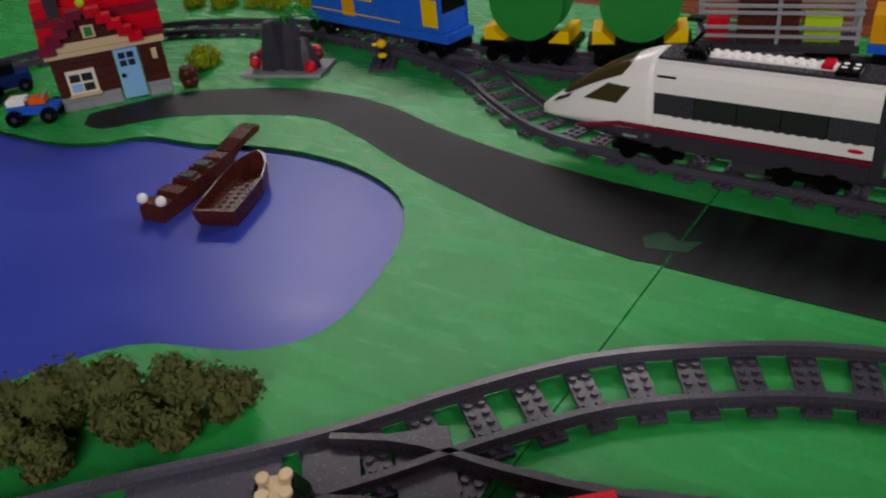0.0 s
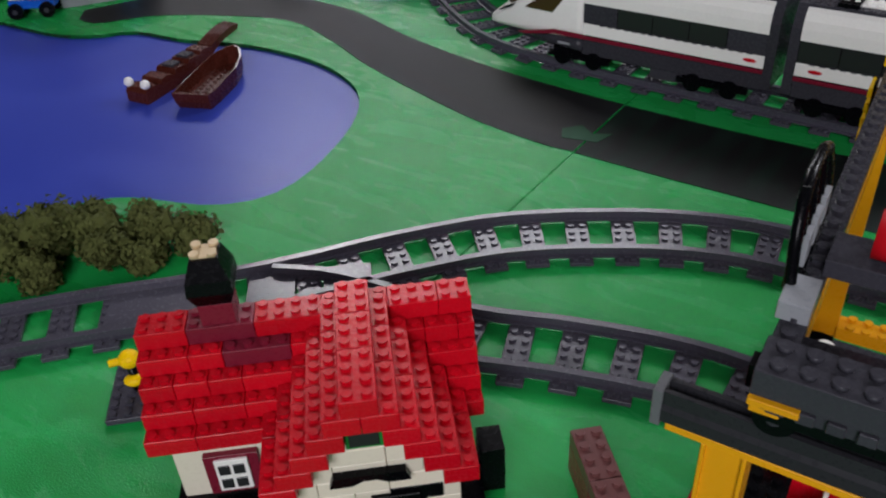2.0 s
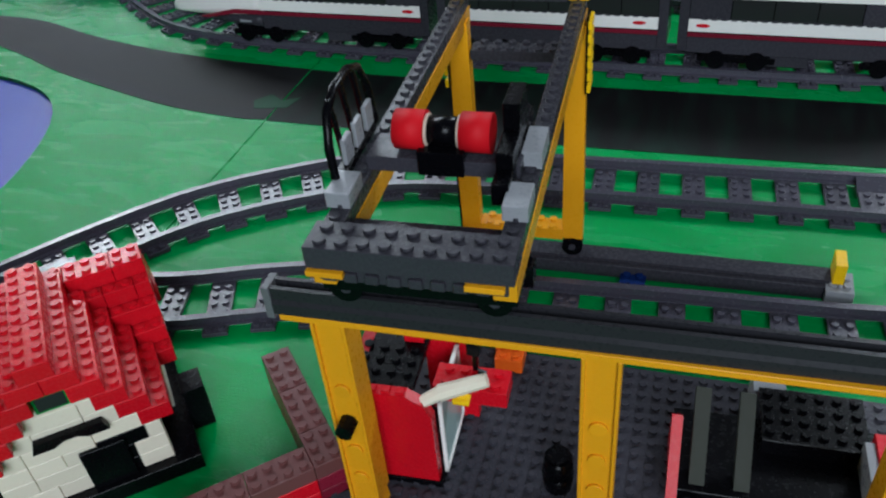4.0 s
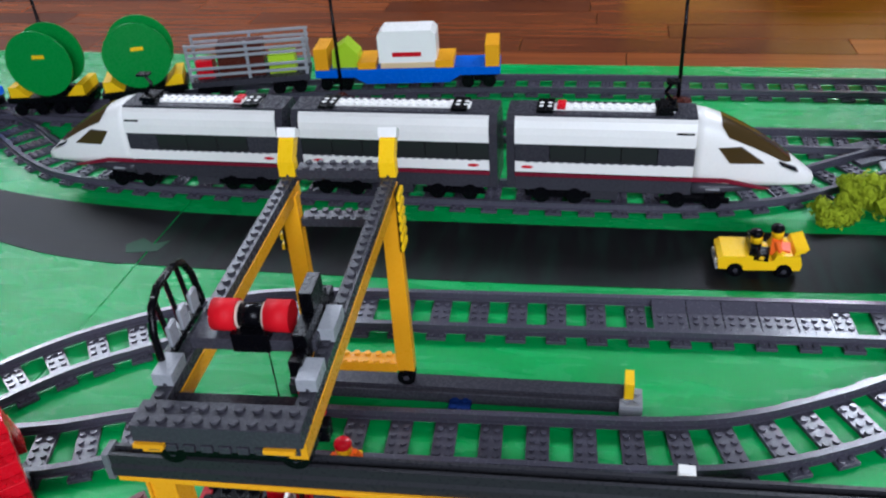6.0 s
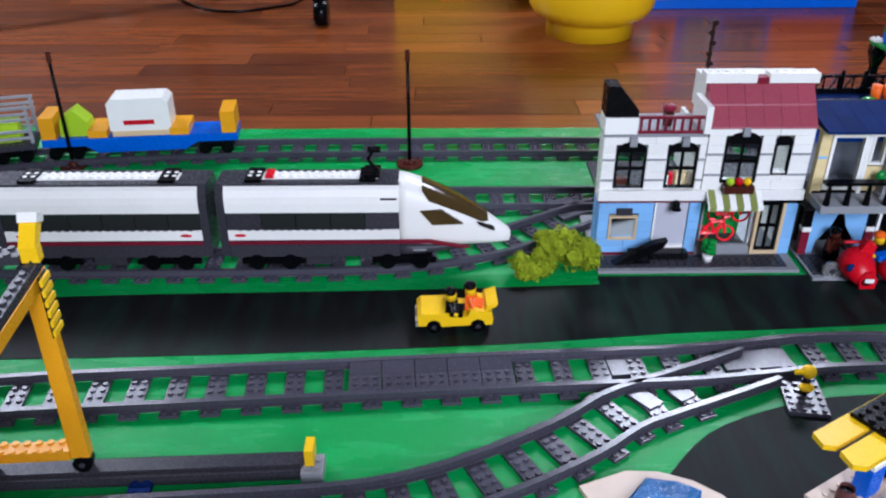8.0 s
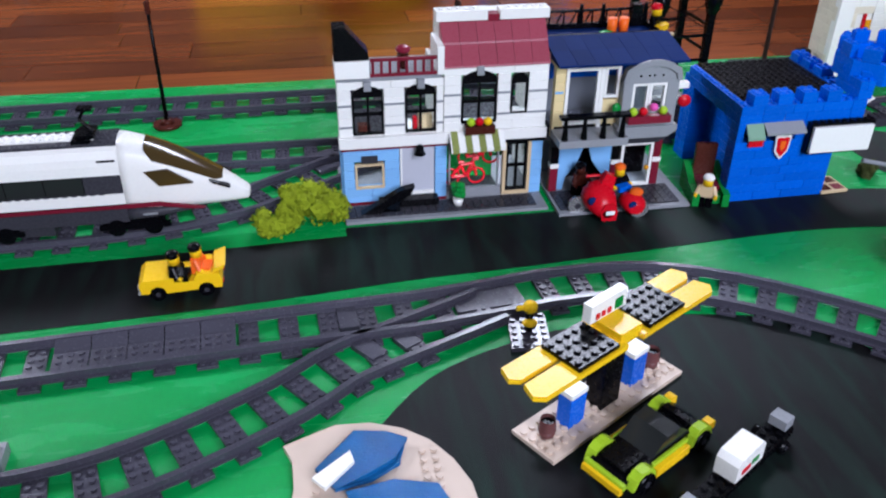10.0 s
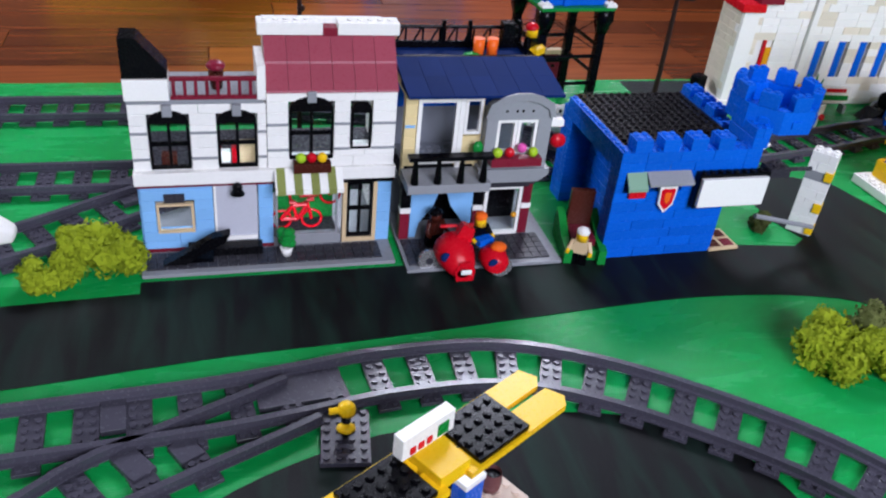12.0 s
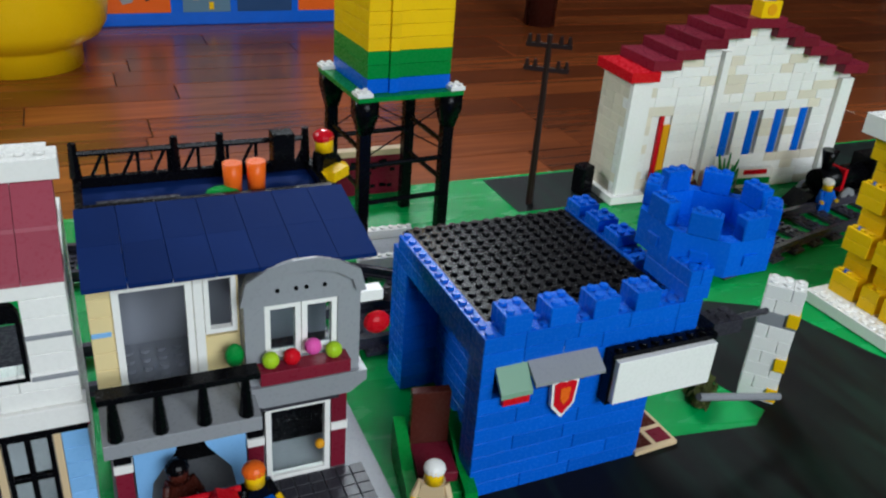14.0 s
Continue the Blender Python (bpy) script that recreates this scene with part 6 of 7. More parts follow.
# ---- filling station ----
fs = thing("toy_filling_station", "toy filling station with yellow canopy and blue pumps", "toy building", (0.165, -0.2840, 0.0006), 31)
bm = nb()
box(bm, -0.072, 0.072, -0.020, 0.020, 0, 0.0034)
studs(bm, -0.072, -0.016, 18, 4, 0.0034, 8)
part("island", bm, SAND, fs, "light tan studded island")
for x in (-0.034, 0.034):
    p = slab("pump", x - 0.008, x + 0.008, -0.006, 0.006, 0.0034, 0.0300, BLUE, fs, "blue fuel pump with white top")
    slab("pump_top", x - 0.0085, x + 0.0085, -0.0065, 0.0065, 0.0302, 0.0345, WHITE, p)
for x in (-0.058, 0.058):
    bm = nb()
    rod(bm, (x, 0.0, 0.0034), (x, 0.0, 0.0105), 0.0050, 0.0064, n=14)
    rod(bm, (x, 0.0, 0.0105), (x, 0.0, 0.0195), 0.0064, 0.0054, n=14, caps=False)
    part("barrel", bm, FBROWN, fs, "brown barrel")
    part("barrel_inside", rod(nb(), (x, 0, 0.0105), (x, 0, 0.0165), 0.0050, n=14), BLACK, fs)
slab("column", -0.010, 0.010, -0.008, 0.008, 0.0034, 0.0640, BLACK, fs, "black canopy column")
slab("column_head", -0.014, 0.014, -0.010, 0.010, 0.0642, 0.0670, BLACK, fs)
for s in (-1, 1):
    bm = nb()
    x0, x1 = (0.016, 0.056) if s > 0 else (-0.056, -0.016)
    box(bm, x0, x1, -0.020, 0.014, 0.0715, 0.0750)
    studs(bm, x0, -0.019, 5, 4, 0.0750, 9)
    part("roof_plate", bm, BLACK, fs, "black studded canopy plate")
    for y0, y1 in ((-0.0215, -0.004), (0.000, 0.0165)):
        bm = prism(nb(), [(s * 0.008, y0), (s * 0.088, y0), (s * 0.094, (y0 * 2 + y1) / 3), (s * 0.090, y1), (s * 0.008, y1)], "z", 0.0672, 0.0713)
        part("roof_wing", bm, YELLOW, fs, "yellow canopy wing")
slab("roof_hub", -0.011, 0.011, -0.017, 0.012, 0.0672, 0.0775, YELLOW, fs)
sg = slab("sign", -0.019, 0.019, 0.004, 0.0115, 0.0778, 0.0925, WHITE, fs, "white sign block with red print")
for i in range(3):
    slab("print", -0.014 + i * 0.006, -0.010 + i * 0.006, 0.0030, 0.0040, 0.0800, 0.0845, RED, sg)
slab("print", 0.006, 0.014, 0.0030, 0.0040, 0.0800, 0.0880, GREEN, sg)

lime = thing("toy_sports_car", "black and lime toy sports car with yellow sills", "toy car", (0.180, -0.3375, 0.0006), 30)
bm = prism(nb(), [(-0.044, 0.005), (-0.044, 0.0115), (-0.034, 0.0150), (0.000, 0.0165), (0.036, 0.0165), (0.042, 0.013), (0.042, 0.005)], "y", -0.0150, 0.0150)
part("body", bm, BLACK, lime)
bm = prism(nb(), [(-0.016, 0.0160), (-0.002, 0.0270), (0.012, 0.0270), (0.024, 0.0168)], "y", -0.0140, 0.0140)
part("cabin", bm, SMOKE, lime, "black glossy cabin")
slab("bonnet", -0.040, -0.017, -0.0100, 0.0100, 0.0152, 0.0176, BLACK, lime)
for y in (-1, 1):
    for x, m in ((-0.030, LIME), (0.031, LIME)):
        arch = [(x - 0.012, 0.008), (x - 0.009, 0.0155), (x - 0.004, 0.0190), (x + 0.004, 0.0190), (x + 0.009, 0.0155), (x + 0.012, 0.008), (x + 0.009, 0.008), (x + 0.006, 0.0145), (x, 0.0165), (x - 0.006, 0.0145), (x - 0.009, 0.008)]
        part("wing", prism(nb(), arch, "y", *sorted((y * 0.0130, y * 0.0205))), m, lime, "lime green wing")
    slab("sill", -0.017, 0.018, y * 0.0175 - 0.0030, y * 0.0175 + 0.0030, 0.0045, 0.0115, YELLOW, lime)
    slab("door_line", -0.018, 0.019, y * 0.0160 - 0.0012, y * 0.0160 + 0.0012, 0.0118, 0.0150, LIME, lime)
    slab("tail_tip", 0.0400, 0.0465, *sorted((y * 0.0125, y * 0.0195)), 0.010, 0.0165, YELLOW, lime)
slab("nose_trim", -0.0475, -0.0440, -0.0165, 0.0165, 0.0090, 0.0135, LIME, lime)
slab("seat_back", 0.024, 0.030, -0.010, 0.010, 0.0168, 0.0225, BLACK, lime)
slab("bumper", -0.050, -0.0462, -0.016, 0.016, 0.006, 0.011, YELLOW, lime)
small_wheels(lime, (-0.029, 0.031), (-0.019, 0.019), 0.0080)

sign = thing("toy_trolley", "black toy trolley carrying a white sign block", "toy vehicle", (0.228, -0.368, 0.0006), 33)
bm = nb()
box(bm, -0.062, 0.062, -0.008, 0.008, 0.004, 0.0105)
studs(bm, -0.060, -0.008, 15, 2, 0.0105, 8)
part("beam", bm, BLACK, sign)
part("load", prism(nb(), [(-0.016, 0.0123), (0.018, 0.0123), (0.018, 0.026), (0.014, 0.030), (-0.012, 0.030), (-0.016, 0.026)], "y", -0.008, 0.008), WHITE, sign, "white block with small prints")
slab("print", -0.010, 0.000, -0.0088, -0.0080, 0.0165, 0.0205, RED, sign)
slab("print", 0.002, 0.010, -0.0088, -0.0080, 0.0175, 0.0215, GREEN, sign)
for x in (-0.056, 0.056):
    slab("end_light", x - 0.005, x + 0.006, -0.0065, 0.0065, 0.0123, 0.0200, LGREY, sign)
small_wheels(sign, (-0.045, 0.045), (-0.009, 0.009), 0.0052)

pool = thing("toy_pond", "light tan toy baseplate with trans-blue water pieces", "toy pond", (0.0, -0.355, 0.0006), 0)
bm = flat_patch([(-0.064, 0.060), (-0.028, 0.0745), (-0.004, 0.073), (0.018, 0.064), (0.035, 0.050), (0.048, 0.030), (0.056, 0.008), (0.058, -0.02), (0.050, -0.05), (-0.05, -0.06), (-0.066, -0.02), (-0.058, 0.02), (-0.0585, 0.045)], 0.0045, 0.0045)
for i in range(-8, 8):
    for j in range(-8, 10):
        x, y = i * S + 0.004, j * S
        r = math.hypot(x, y)
        if r < 0.068 - 0.06 * max(0, abs(x) - 0.045) and math.hypot((x + 0.012) / 1.05, y - 0.035) > 0.034 and math.hypot(x - 0.012, y + 0.012) > 0.030 and y < 0.062 - 0.45 * abs(x + 0.01) and x < 0.042 and x > -0.052 and y > -0.045:
            stud(bm, x, y, 0.0045, 8)
part("plate", bm, SAND, pool)
for c, pts in ((0, [(-0.040, 0.030), (-0.016, 0.064), (0.006, 0.060), (0.016, 0.048), (0.012, 0.030), (-0.008, 0.018), (-0.030, 0.014)]), (1, [(-0.022, 0.006), (0.006, 0.016), (0.034, 0.008), (0.040, -0.020), (0.012, -0.034), (-0.016, -0.022)])):
    bm = flat_patch(pts, 0.0105, 0.006)
    bmesh.ops.bevel(bm, geom=[e for e in bm.edges if not e.is_boundary and abs(e.verts[0].co.z - e.verts[1].co.z) < 1e-6 and e.verts[0].co.z > 0.009 and len(e.link_faces) == 2 and e.calc_face_angle(0) > 0.5], offset=0.003, segments=2, affect="EDGES")
    part("water_piece", bm, TBLUE, pool, "faceted trans-blue water piece")
part("slide", prism(nb(), [(-0.046, 0.020), (-0.038, 0.010), (-0.018, 0.030), (-0.020, 0.040)], "z", 0.0108, 0.0135), WHITE, pool, "white glossy wedge")

rover = thing("toy_digger", "grey toy tracked digger with orange-red arm", "toy vehicle", (0.420, -0.405, 0.0006), 38)
bm = nb()
box(bm, -0.055, 0.055, -0.040, 0.030, 0.008, 0.026)
for i in range(4):
    rod(bm, (-0.052 + i * 0.022, 0.018, 0.030), (-0.052 + i * 0.022, 0.034, 0.030), 0.010, n=6)
part("body", bm, mat("stone_grey_plastic", (0.20, 0.19, 0.17), 0.4), rover)
bm = nb()
box(bm, -0.030, 0.050, -0.034, 0.014, 0.0262, 0.030)
studs(bm, -0.028, -0.032, 9, 5, 0.030, 8)
part("deck", bm, DGREY, rover)
for y in (-0.040, 0.030):
    slab("track_unit", -0.060, 0.060, y - 0.008, y + 0.008, 0.0, 0.018, BLACK, rover)
bm = nb()
rod(bm, (-0.030, 0.030, 0.032), (0.010, 0.036, 0.052), 0.0042, n=8)
rod(bm, (0.010, 0.036, 0.052), (0.050, 0.030, 0.042), 0.0046, n=8)
rod(bm, (0.008, 0.030, 0.050), (0.012, 0.042, 0.050), 0.0066, n=10)
part("arm", bm, mat("bright_orange_red_plastic", (0.80, 0.06, 0.012), 0.3), rover, "orange-red digger arm")


# ---- switch stands, infill, turnout plates ----
def switch_stand(x, y, turn):
    st = thing("switch_stand", "yellow toy switch lever on a dark studded plate", "toy switch", (x, y, 0.0004), turn, "switch stands")
    bm = nb()
    box(bm, -0.016, 0.016, -0.024, 0.024, 0, 0.0036)
    studs(bm, -0.016, -0.024, 4, 6, 0.0036, 8)
    part("plate", bm, TRACKG, st)
    bm = nb()
    ball(bm, (0, 0, 0.0265), 0.0062, 1, 1, 0.9)
    rod(bm, (0, 0, 0.0265), (-0.011, -0.002, 0.0265), 0.0022, n=8)
    part("lever_head", bm, YELLOW, st, "round yellow lever head")
    part("lever_post", rod(nb(), (0, 0, 0.0036), (0, 0, 0.0215), 0.0030, n=10), BLACK, st)
    bm = nb()
    ball(bm, (0.0, -0.003, 0.0130), 0.0048, 1.3, 1, 0.7)
    part("lever_arm", bm, YELLOW, st)


switch_stand(-0.800, -0.512, 44)
switch_stand(0.134, -0.1955, -8)
switch_stand(-1.170, 0.138, 30)
st = thing("lamp_figure", "small yellow toy lamp beside the back track", "toy lamp", (-0.916, 0.300, 0), 0)
part("head", ball(nb(), (0, 0, 0.020), 0.0065), YELLOW, st)
part("post", rod(nb(), (0, 0, 0), (0, 0, 0.015), 0.003, n=8), DGREY, st)

infill = thing("track_infill", "dark grey plates filling the track between its rails", "toy track", (-0.168, -0.1705, 0.0038), 3.2)
for i in range(5):
    bm = nb()
    x0 = -0.069 + i * 0.0276
    box(bm, x0 + 0.0004, x0 + 0.0272, -0.0192, 0.0036, 0, 0.0034)
    studs(bm, x0 + 0.0018, -0.0205, 3, 3, 0.0034, 8)
    part("plate", bm, TRACKG, infill)
    part("ramp_plate", prism(nb(), [(0.0037, 0.0), (0.0037, 0.0022), (0.0180, 0.0066), (0.0180, 0.0)], "x", x0 + 0.0004, x0 + 0.0272), TRACKG, infill)
turn_plates = ((-0.010, -0.155, 4, 0.008, 0.015), (0.110, -0.148, 5, 0.030, 0.014), (0.004, -0.199, 36, 0.008, 0.013), (0.035, -0.193, 30, 0.008, 0.009), (-0.845, -0.452, 42, 0.040, 0.020), (-0.752, -0.380, 40, 0.016, 0.030), (-0.800, -0.402, 40, 0.016, 0.028), (-1.09, 0.178, -20, 0.030, 0.022), (-0.012, 0.142, 30, 0.02, 0.022))
for x, y, a, hx, hy in turn_plates:
    o = tagged(part("turnout_plate", box(nb(), -hx, hx, -hy, hy, 0.0006, 0.0052), TRACKG), "smooth dark grey plate of a toy track turnout", "toy track", "turnout plates")
    o.matrix_world = pose(x, y, 0, 0, 0, a)


# ---- poles ----
def catenary(x, y):
    p = thing("catenary_pole", "slim black toy pole on a round brown foot", "toy pole", (x, y, 0), 0, "catenary poles")
    part("foot", rod(rod(nb(), (0, 0, 0), (0, 0, 0.004), 0.017, n=20), (0, 0, 0.004), (0, 0, 0.009), 0.009, 0.004, n=14), BROWN, p)
    part("shaft", rod(nb(), (0, 0, 0.009), (0, 0, 0.150), 0.0026, 0.0020, n=10), BLACK, p)
    part("tip", rod(nb(), (0, 0, 0.138), (0, 0, 0.152), 0.0034, 0.0030, n=8), BROWN, p)


for x in (-1.050, -0.630, -0.196):
    catenary(x, 0.276)


DBROWN = mat("dark_brown_plastic", (0.022, 0.012, 0.010), 0.35, 0.08, spec=0.3)


def telegraph(x, y, h, turn):
    p = thing("telegraph_pole", "dark brown toy telegraph pole with cross arms", "toy pole", (x, y, 0), turn, "telegraph poles")
    part("shaft", rod(nb(), (0, 0, 0), (0, 0, h), 0.0034, 0.0026, n=8), DBROWN, p)
    for z, w in ((h - 0.012, 0.021), (h - 0.034, 0.021)):
        bm = nb()
        box(bm, -w, w, -0.002, 0.002, z, z + 0.004)
        for k in (-w + 0.003, -w / 2, w / 2, w - 0.003):
            rod(bm, (k, 0, z + 0.004), (k, 0, z + 0.011), 0.0024, 0.0015, n=6)
        part("cross_arm", bm, DBROWN, p)


telegraph(0.616, 0.334, 0.166, -31)
post = thing("toy_post", "thin dark knobbly toy post behind the shop", "toy pole", (0.146, 0.197, 0), 0)
part("shaft", rod(nb(), (0, 0, 0), (0, 0, 0.205), 0.0026, 0.0020, n=8), DBROWN, post)
for i in range(7):
    part("knob", ball(nb(), (0.0012 * (-1) ** i, 0, 0.135 + i * 0.0115), 0.0040, 1, 1, 0.8, 8, 6), DBROWN, post)

# ---- water tower ----
tower = thing("toy_water_tower", "toy brick tank in coloured layers on black legs", "toy tower", (0.4595, 0.320, 0), 4)
for x in (-0.046, 0.046):
    for y in (-0.046, 0.046):
        bm = nb()
        box(bm, x - 0.0060, x + 0.0060, y - 0.0050, y + 0.0050, 0, 0.128)
        loft(bm, [[(x + a * h, y + b * h, z) for a, b in ((-1, -1), (1, -1), (1, 1), (-1, 1))] for h, z in ((0.006, 0.106), (0.0105, 0.122), (0.0105, 0.1335))])
        part("leg", bm, BLACK, tower)
for z in (0.045, 0.078):
    for s in (-1, 1):
        part("brace", rod(nb(), (-0.046, s * 0.046, z), (0.046, s * 0.046, z), 0.0024, n=8), BLACK, tower)
        part("brace", rod(nb(), (s * 0.046, -0.046, z + 0.012), (s * 0.046, 0.046, z + 0.012), 0.0024, n=8), BLACK, tower)
for s in (-1, 1):
    bm = nb()
    rod(bm, (-0.044, s * 0.047, 0.085), (0.044, s * 0.047, 0.125), 0.0007, n=5)
    rod(bm, (0.044, s * 0.047, 0.085), (-0.044, s * 0.047, 0.125), 0.0007, n=5)
    part("wire_brace", bm, BLACK, tower)
slab("platform", -0.057, 0.057, -0.057, 0.057, 0.1336, 0.1375, GREEN, tower)
for x in (-1, 1):
    for y in (-1, 1):
        bm = nb()
        box(bm, x * 0.050 - 0.008, x * 0.050 + 0.008, y * 0.050 - 0.008, y * 0.050 + 0.008, 0.1376, 0.1408)
        studs(bm, x * 0.050 - 0.008, y * 0.050 - 0.008, 2, 2, 0.1408, 8)
        part("corner_plate", bm, WHITE, tower)
tower.scale = (0.80, 0.80, 1.0)
z = 0.1377
for m, h in ((BLUE, 0.0115), (GREEN, 0.0215), (YELLOW, 0.040), (RED, 0.028)):
    n = max(1, round(h / B))
    for c in range(n):
        for k, (x0, x1, y0, y1) in enumerate(((-0.044, -0.022, -0.046, 0.046), (-0.0218, -0.012, -0.049, 0.046), (-0.0118, 0.046, -0.046, 0.046))):
            slab("brick", x0, x1, y0, y1, z + c * h / n + 0.0001, z + (c + 1) * h / n - 0.0001, m, tower)
    z += h
slab("spout", 0.046, 0.064, -0.010, 0.004, 0.214, 0.219, YELLOW, tower)
redbox = thing("toy_hoarding", "dark red patterned hoarding behind the water tower", "toy hoarding", (0.466, 0.392, 0.0), 0)
slab("panel", -0.036, 0.036, 0, 0.008, 0, 0.040, DRED, redbox)
bm = nb()
rnd = random.Random(5)
for i in range(14):
    x, zz = rnd.uniform(-0.032, 0.028), rnd.uniform(0.003, 0.034)
    box(bm, x, x + 0.005, -0.0008, 0.0002, zz, zz + 0.0035)
part("pattern", bm, BLACK, redbox)
slab("cap", -0.038, 0.038, -0.001, 0.009, 0.0402, 0.046, TAN, redbox)
for i, (x, y) in enumerate(((0.447, 0.300), (0.444, 0.252))):
    wr = thing("toy_barrier", "low white studded toy barrier with pin holes", "toy barrier", (x, y, 0), -3, "white barriers")
    bm = nb()
    box(bm, -0.030, 0.030, -0.004, 0.004, 0.0, 0.0096)
    studs(bm, -0.032, -0.004, 8, 1, 0.0096, 8)
    part("beam", bm, WHITE, wr)
    part("pin_hole", rod(nb(), (0.024, -0.0045, 0.005), (0.024, -0.0035, 0.005), 0.0024, n=10), BLACK, wr)
slab_ = tagged(part("toy_plate", box(nb(), 0.425, 0.470, 0.262, 0.292, 0.0, 0.004), LGREY), "light grey toy plate between white barriers", "toy plate")

# ---- station ----
SX, SY = 0.700, 0.318
station = thing("toy_station", "white toy brick station with dark red stepped roof", "toy building", (SX, SY, 0.0006), -2)
N = 34
wins = [(15, 17, 4, 9), (19, 21, 4, 9), (23, 25, 4, 9), (27, 29, 4, 9), (4, 7, 2, 9)]
for c in range(18):
    inset = 0 if c < 13 else (c - 12) * 3
    lo, hi = inset, N - inset
    if hi - lo < 2:
        break
    i = lo
    rnd = random.Random(c + 50)
    while i < hi:
        blocked = [w for w in wins if w[2] <= c < w[3] and w[0] <= i < w[1]]
        if blocked:
            i = blocked[0][1]
            continue
        stop = min([w[0] for w in wins if w[2] <= c < w[3] and w[0] > i] + [hi])
        n = min(rnd.choice((2, 3, 4, 4)), stop - i)
        brick(station, i * S, 0, c * B, n, 1, B, CREAM if rnd.random() < 0.25 else WHITE, False)
        i += n
for x0, x1, h in ((0, 0.022, 0.1245), (0.098, 0.106, 0.150), (N * S - 0.016, N * S, 0.118)):
    slab("pilaster", x0, x1, -0.006, -0.0002, 0.0, h, WHITE, station)
slab("plinth", -0.006, 0.034, -0.010, 0.040, 0.0, 0.008, WHITE, station)
course_wall(station, 0, S, 0, 5, 1, 13, CREAM, axis="y", seed=77, pieces=(2, 3))
course_wall(station, (N - 1) * S, S, 0, 5, 1, 13, CREAM, axis="y", seed=78, pieces=(2, 3))
for w in wins[:4]:
    wi = slab("window", w[0] * S + 0.0002, w[1] * S - 0.0002, 0.004, 0.0075, w[2] * B, w[3] * B, LGREY, station, "blue shuttered window")
    slab("shutter", w[0] * S + 0.0002, w[0] * S + 0.0105, 0.0005, 0.0038, w[2] * B, w[3] * B, BLUE, wi)
dr = slab("door", 4 * S + 0.0002, 7 * S - 0.0002, 0.003, 0.007, 2 * B, 9 * B, WHITE, station, "red and yellow station door")
slab("door_trim", 4 * S + 0.010, 4 * S + 0.014, -0.001, 0.0028, 2 * B, 9 * B, RED, dr)
slab("door_leaf", 4 * S + 0.015, 7 * S - 0.001, -0.0005, 0.0028, 2 * B, 8 * B, ORANGEY, dr)
for c in range(6):
    z = 13 * B + c * B
    x0, x1 = (c * 3 - 1) * S, (N - c * 3 + 1) * S
    if c == 0:
        slab("roof_brick", x0, x0 + 4 * S, -0.012, 0.050, z, z + B, RED, station, "bright red end course")
        slab("roof_brick", x1 - 4 * S, x1, -0.012, 0.050, z, z + B, DRED, station)
    elif c < 5:
        slab("roof_brick", x0, x0 + 4 * S, -0.012 + 0.003, 0.050, z, z + B, DRED, station)
        slab("roof_brick", x1 - 4 * S, x1, -0.012 + 0.003, 0.050, z, z + B, DRED, station)
    else:
        slab("roof_brick", x0, x1, -0.009, 0.050, z, z + B, DRED, station)
ck = slab("clock_block", 0.126, 0.148, -0.010, 0.006, 19 * B, 19 * B + 0.016, YELLOW, station, "yellow clock block")
part("clock_face", rod(nb(), (0.137, -0.0106, 19 * B + 0.008), (0.137, -0.0099, 19 * B + 0.008), 0.0055, n=18), ORANGEY, ck)
part("finial", prism(nb(), [(0.130, 19 * B + 0.0162), (0.144, 19 * B + 0.0162), (0.137, 19 * B + 0.023)], "y", -0.006, 0.002), BLUE, ck)
can = tagged(part("litter_bin", box(nb(), -0.009, 0.009, -0.008, 0.008, 0, 0.030, 0.002), BLACK), "black toy bin by the station", "toy bin")
can.matrix_world = pose(0.682, 0.345, 0.0006, 0, 0, 20)
figure("toy_figure", (0.742, 0.300, 0.0006), 20, BLACK, BLACK, WHITE, GREEN, "toy figure in black at the station")
figure("toy_figure", (0.800, 0.292, 0.0006), 0, RED, RED, YELLOW, ORANGEY, "toy figure in red at the station")
figure("toy_figure", (0.776, 0.298, 0.0006), 0, BROWN, BROWN, SKIN, BROWN, "toy figure in brown at the station")
fern = thing("toy_plant", "dark green toy fern by the station wall", "toy plant", (0.822, 0.296, 0.0006), 0)
bm = nb()
for i in range(14):
    a = 2 * math.pi * i / 14
    rod(bm, (0, 0, 0.004), (0.012 * math.cos(a), 0.010 * math.sin(a), 0.022 + 0.012 * (i % 3)), 0.0035, 0.0008, n=5)
part("leaves", bm, GREEN, fern)
bench = thing("toy_bench", "white and green toy sign bench", "toy bench", (0.852, 0.288, 0.0006), -6)
slab("back", -0.020, 0.020, 0, 0.004, 0.012, 0.034, WHITE, bench)
slab("stripe", -0.020, 0.020, -0.001, 0, 0.016, 0.023, GREEN, bench)
slab("print", -0.014, 0.014, -0.001, 0, 0.027, 0.032, RED, bench)
for x in (-0.017, 0.013):
    slab("leg", x, x + 0.004, -0.008, 0.004, 0, 0.0118, LGREY, bench)
steam = thing("toy_steam_engine", "small black toy steam engine with grey wheels", "toy train", (0.935, 0.262, 0.0006), 4)
part("boiler", rod(nb(), (-0.028, 0, 0.026), (0.046, 0, 0.026), 0.0115, n=18), BLACK, steam)
slab("cab", 0.040, 0.066, -0.014, 0.014, 0.014, 0.046, BLACK, steam)
slab("frame", -0.040, 0.070, -0.012, 0.012, 0.008, 0.014, BLACK, steam)
part("chimney", rod(nb(), (-0.016, 0, 0.036), (-0.016, 0, 0.058), 0.004, 0.0085, n=14), BLACK, steam)
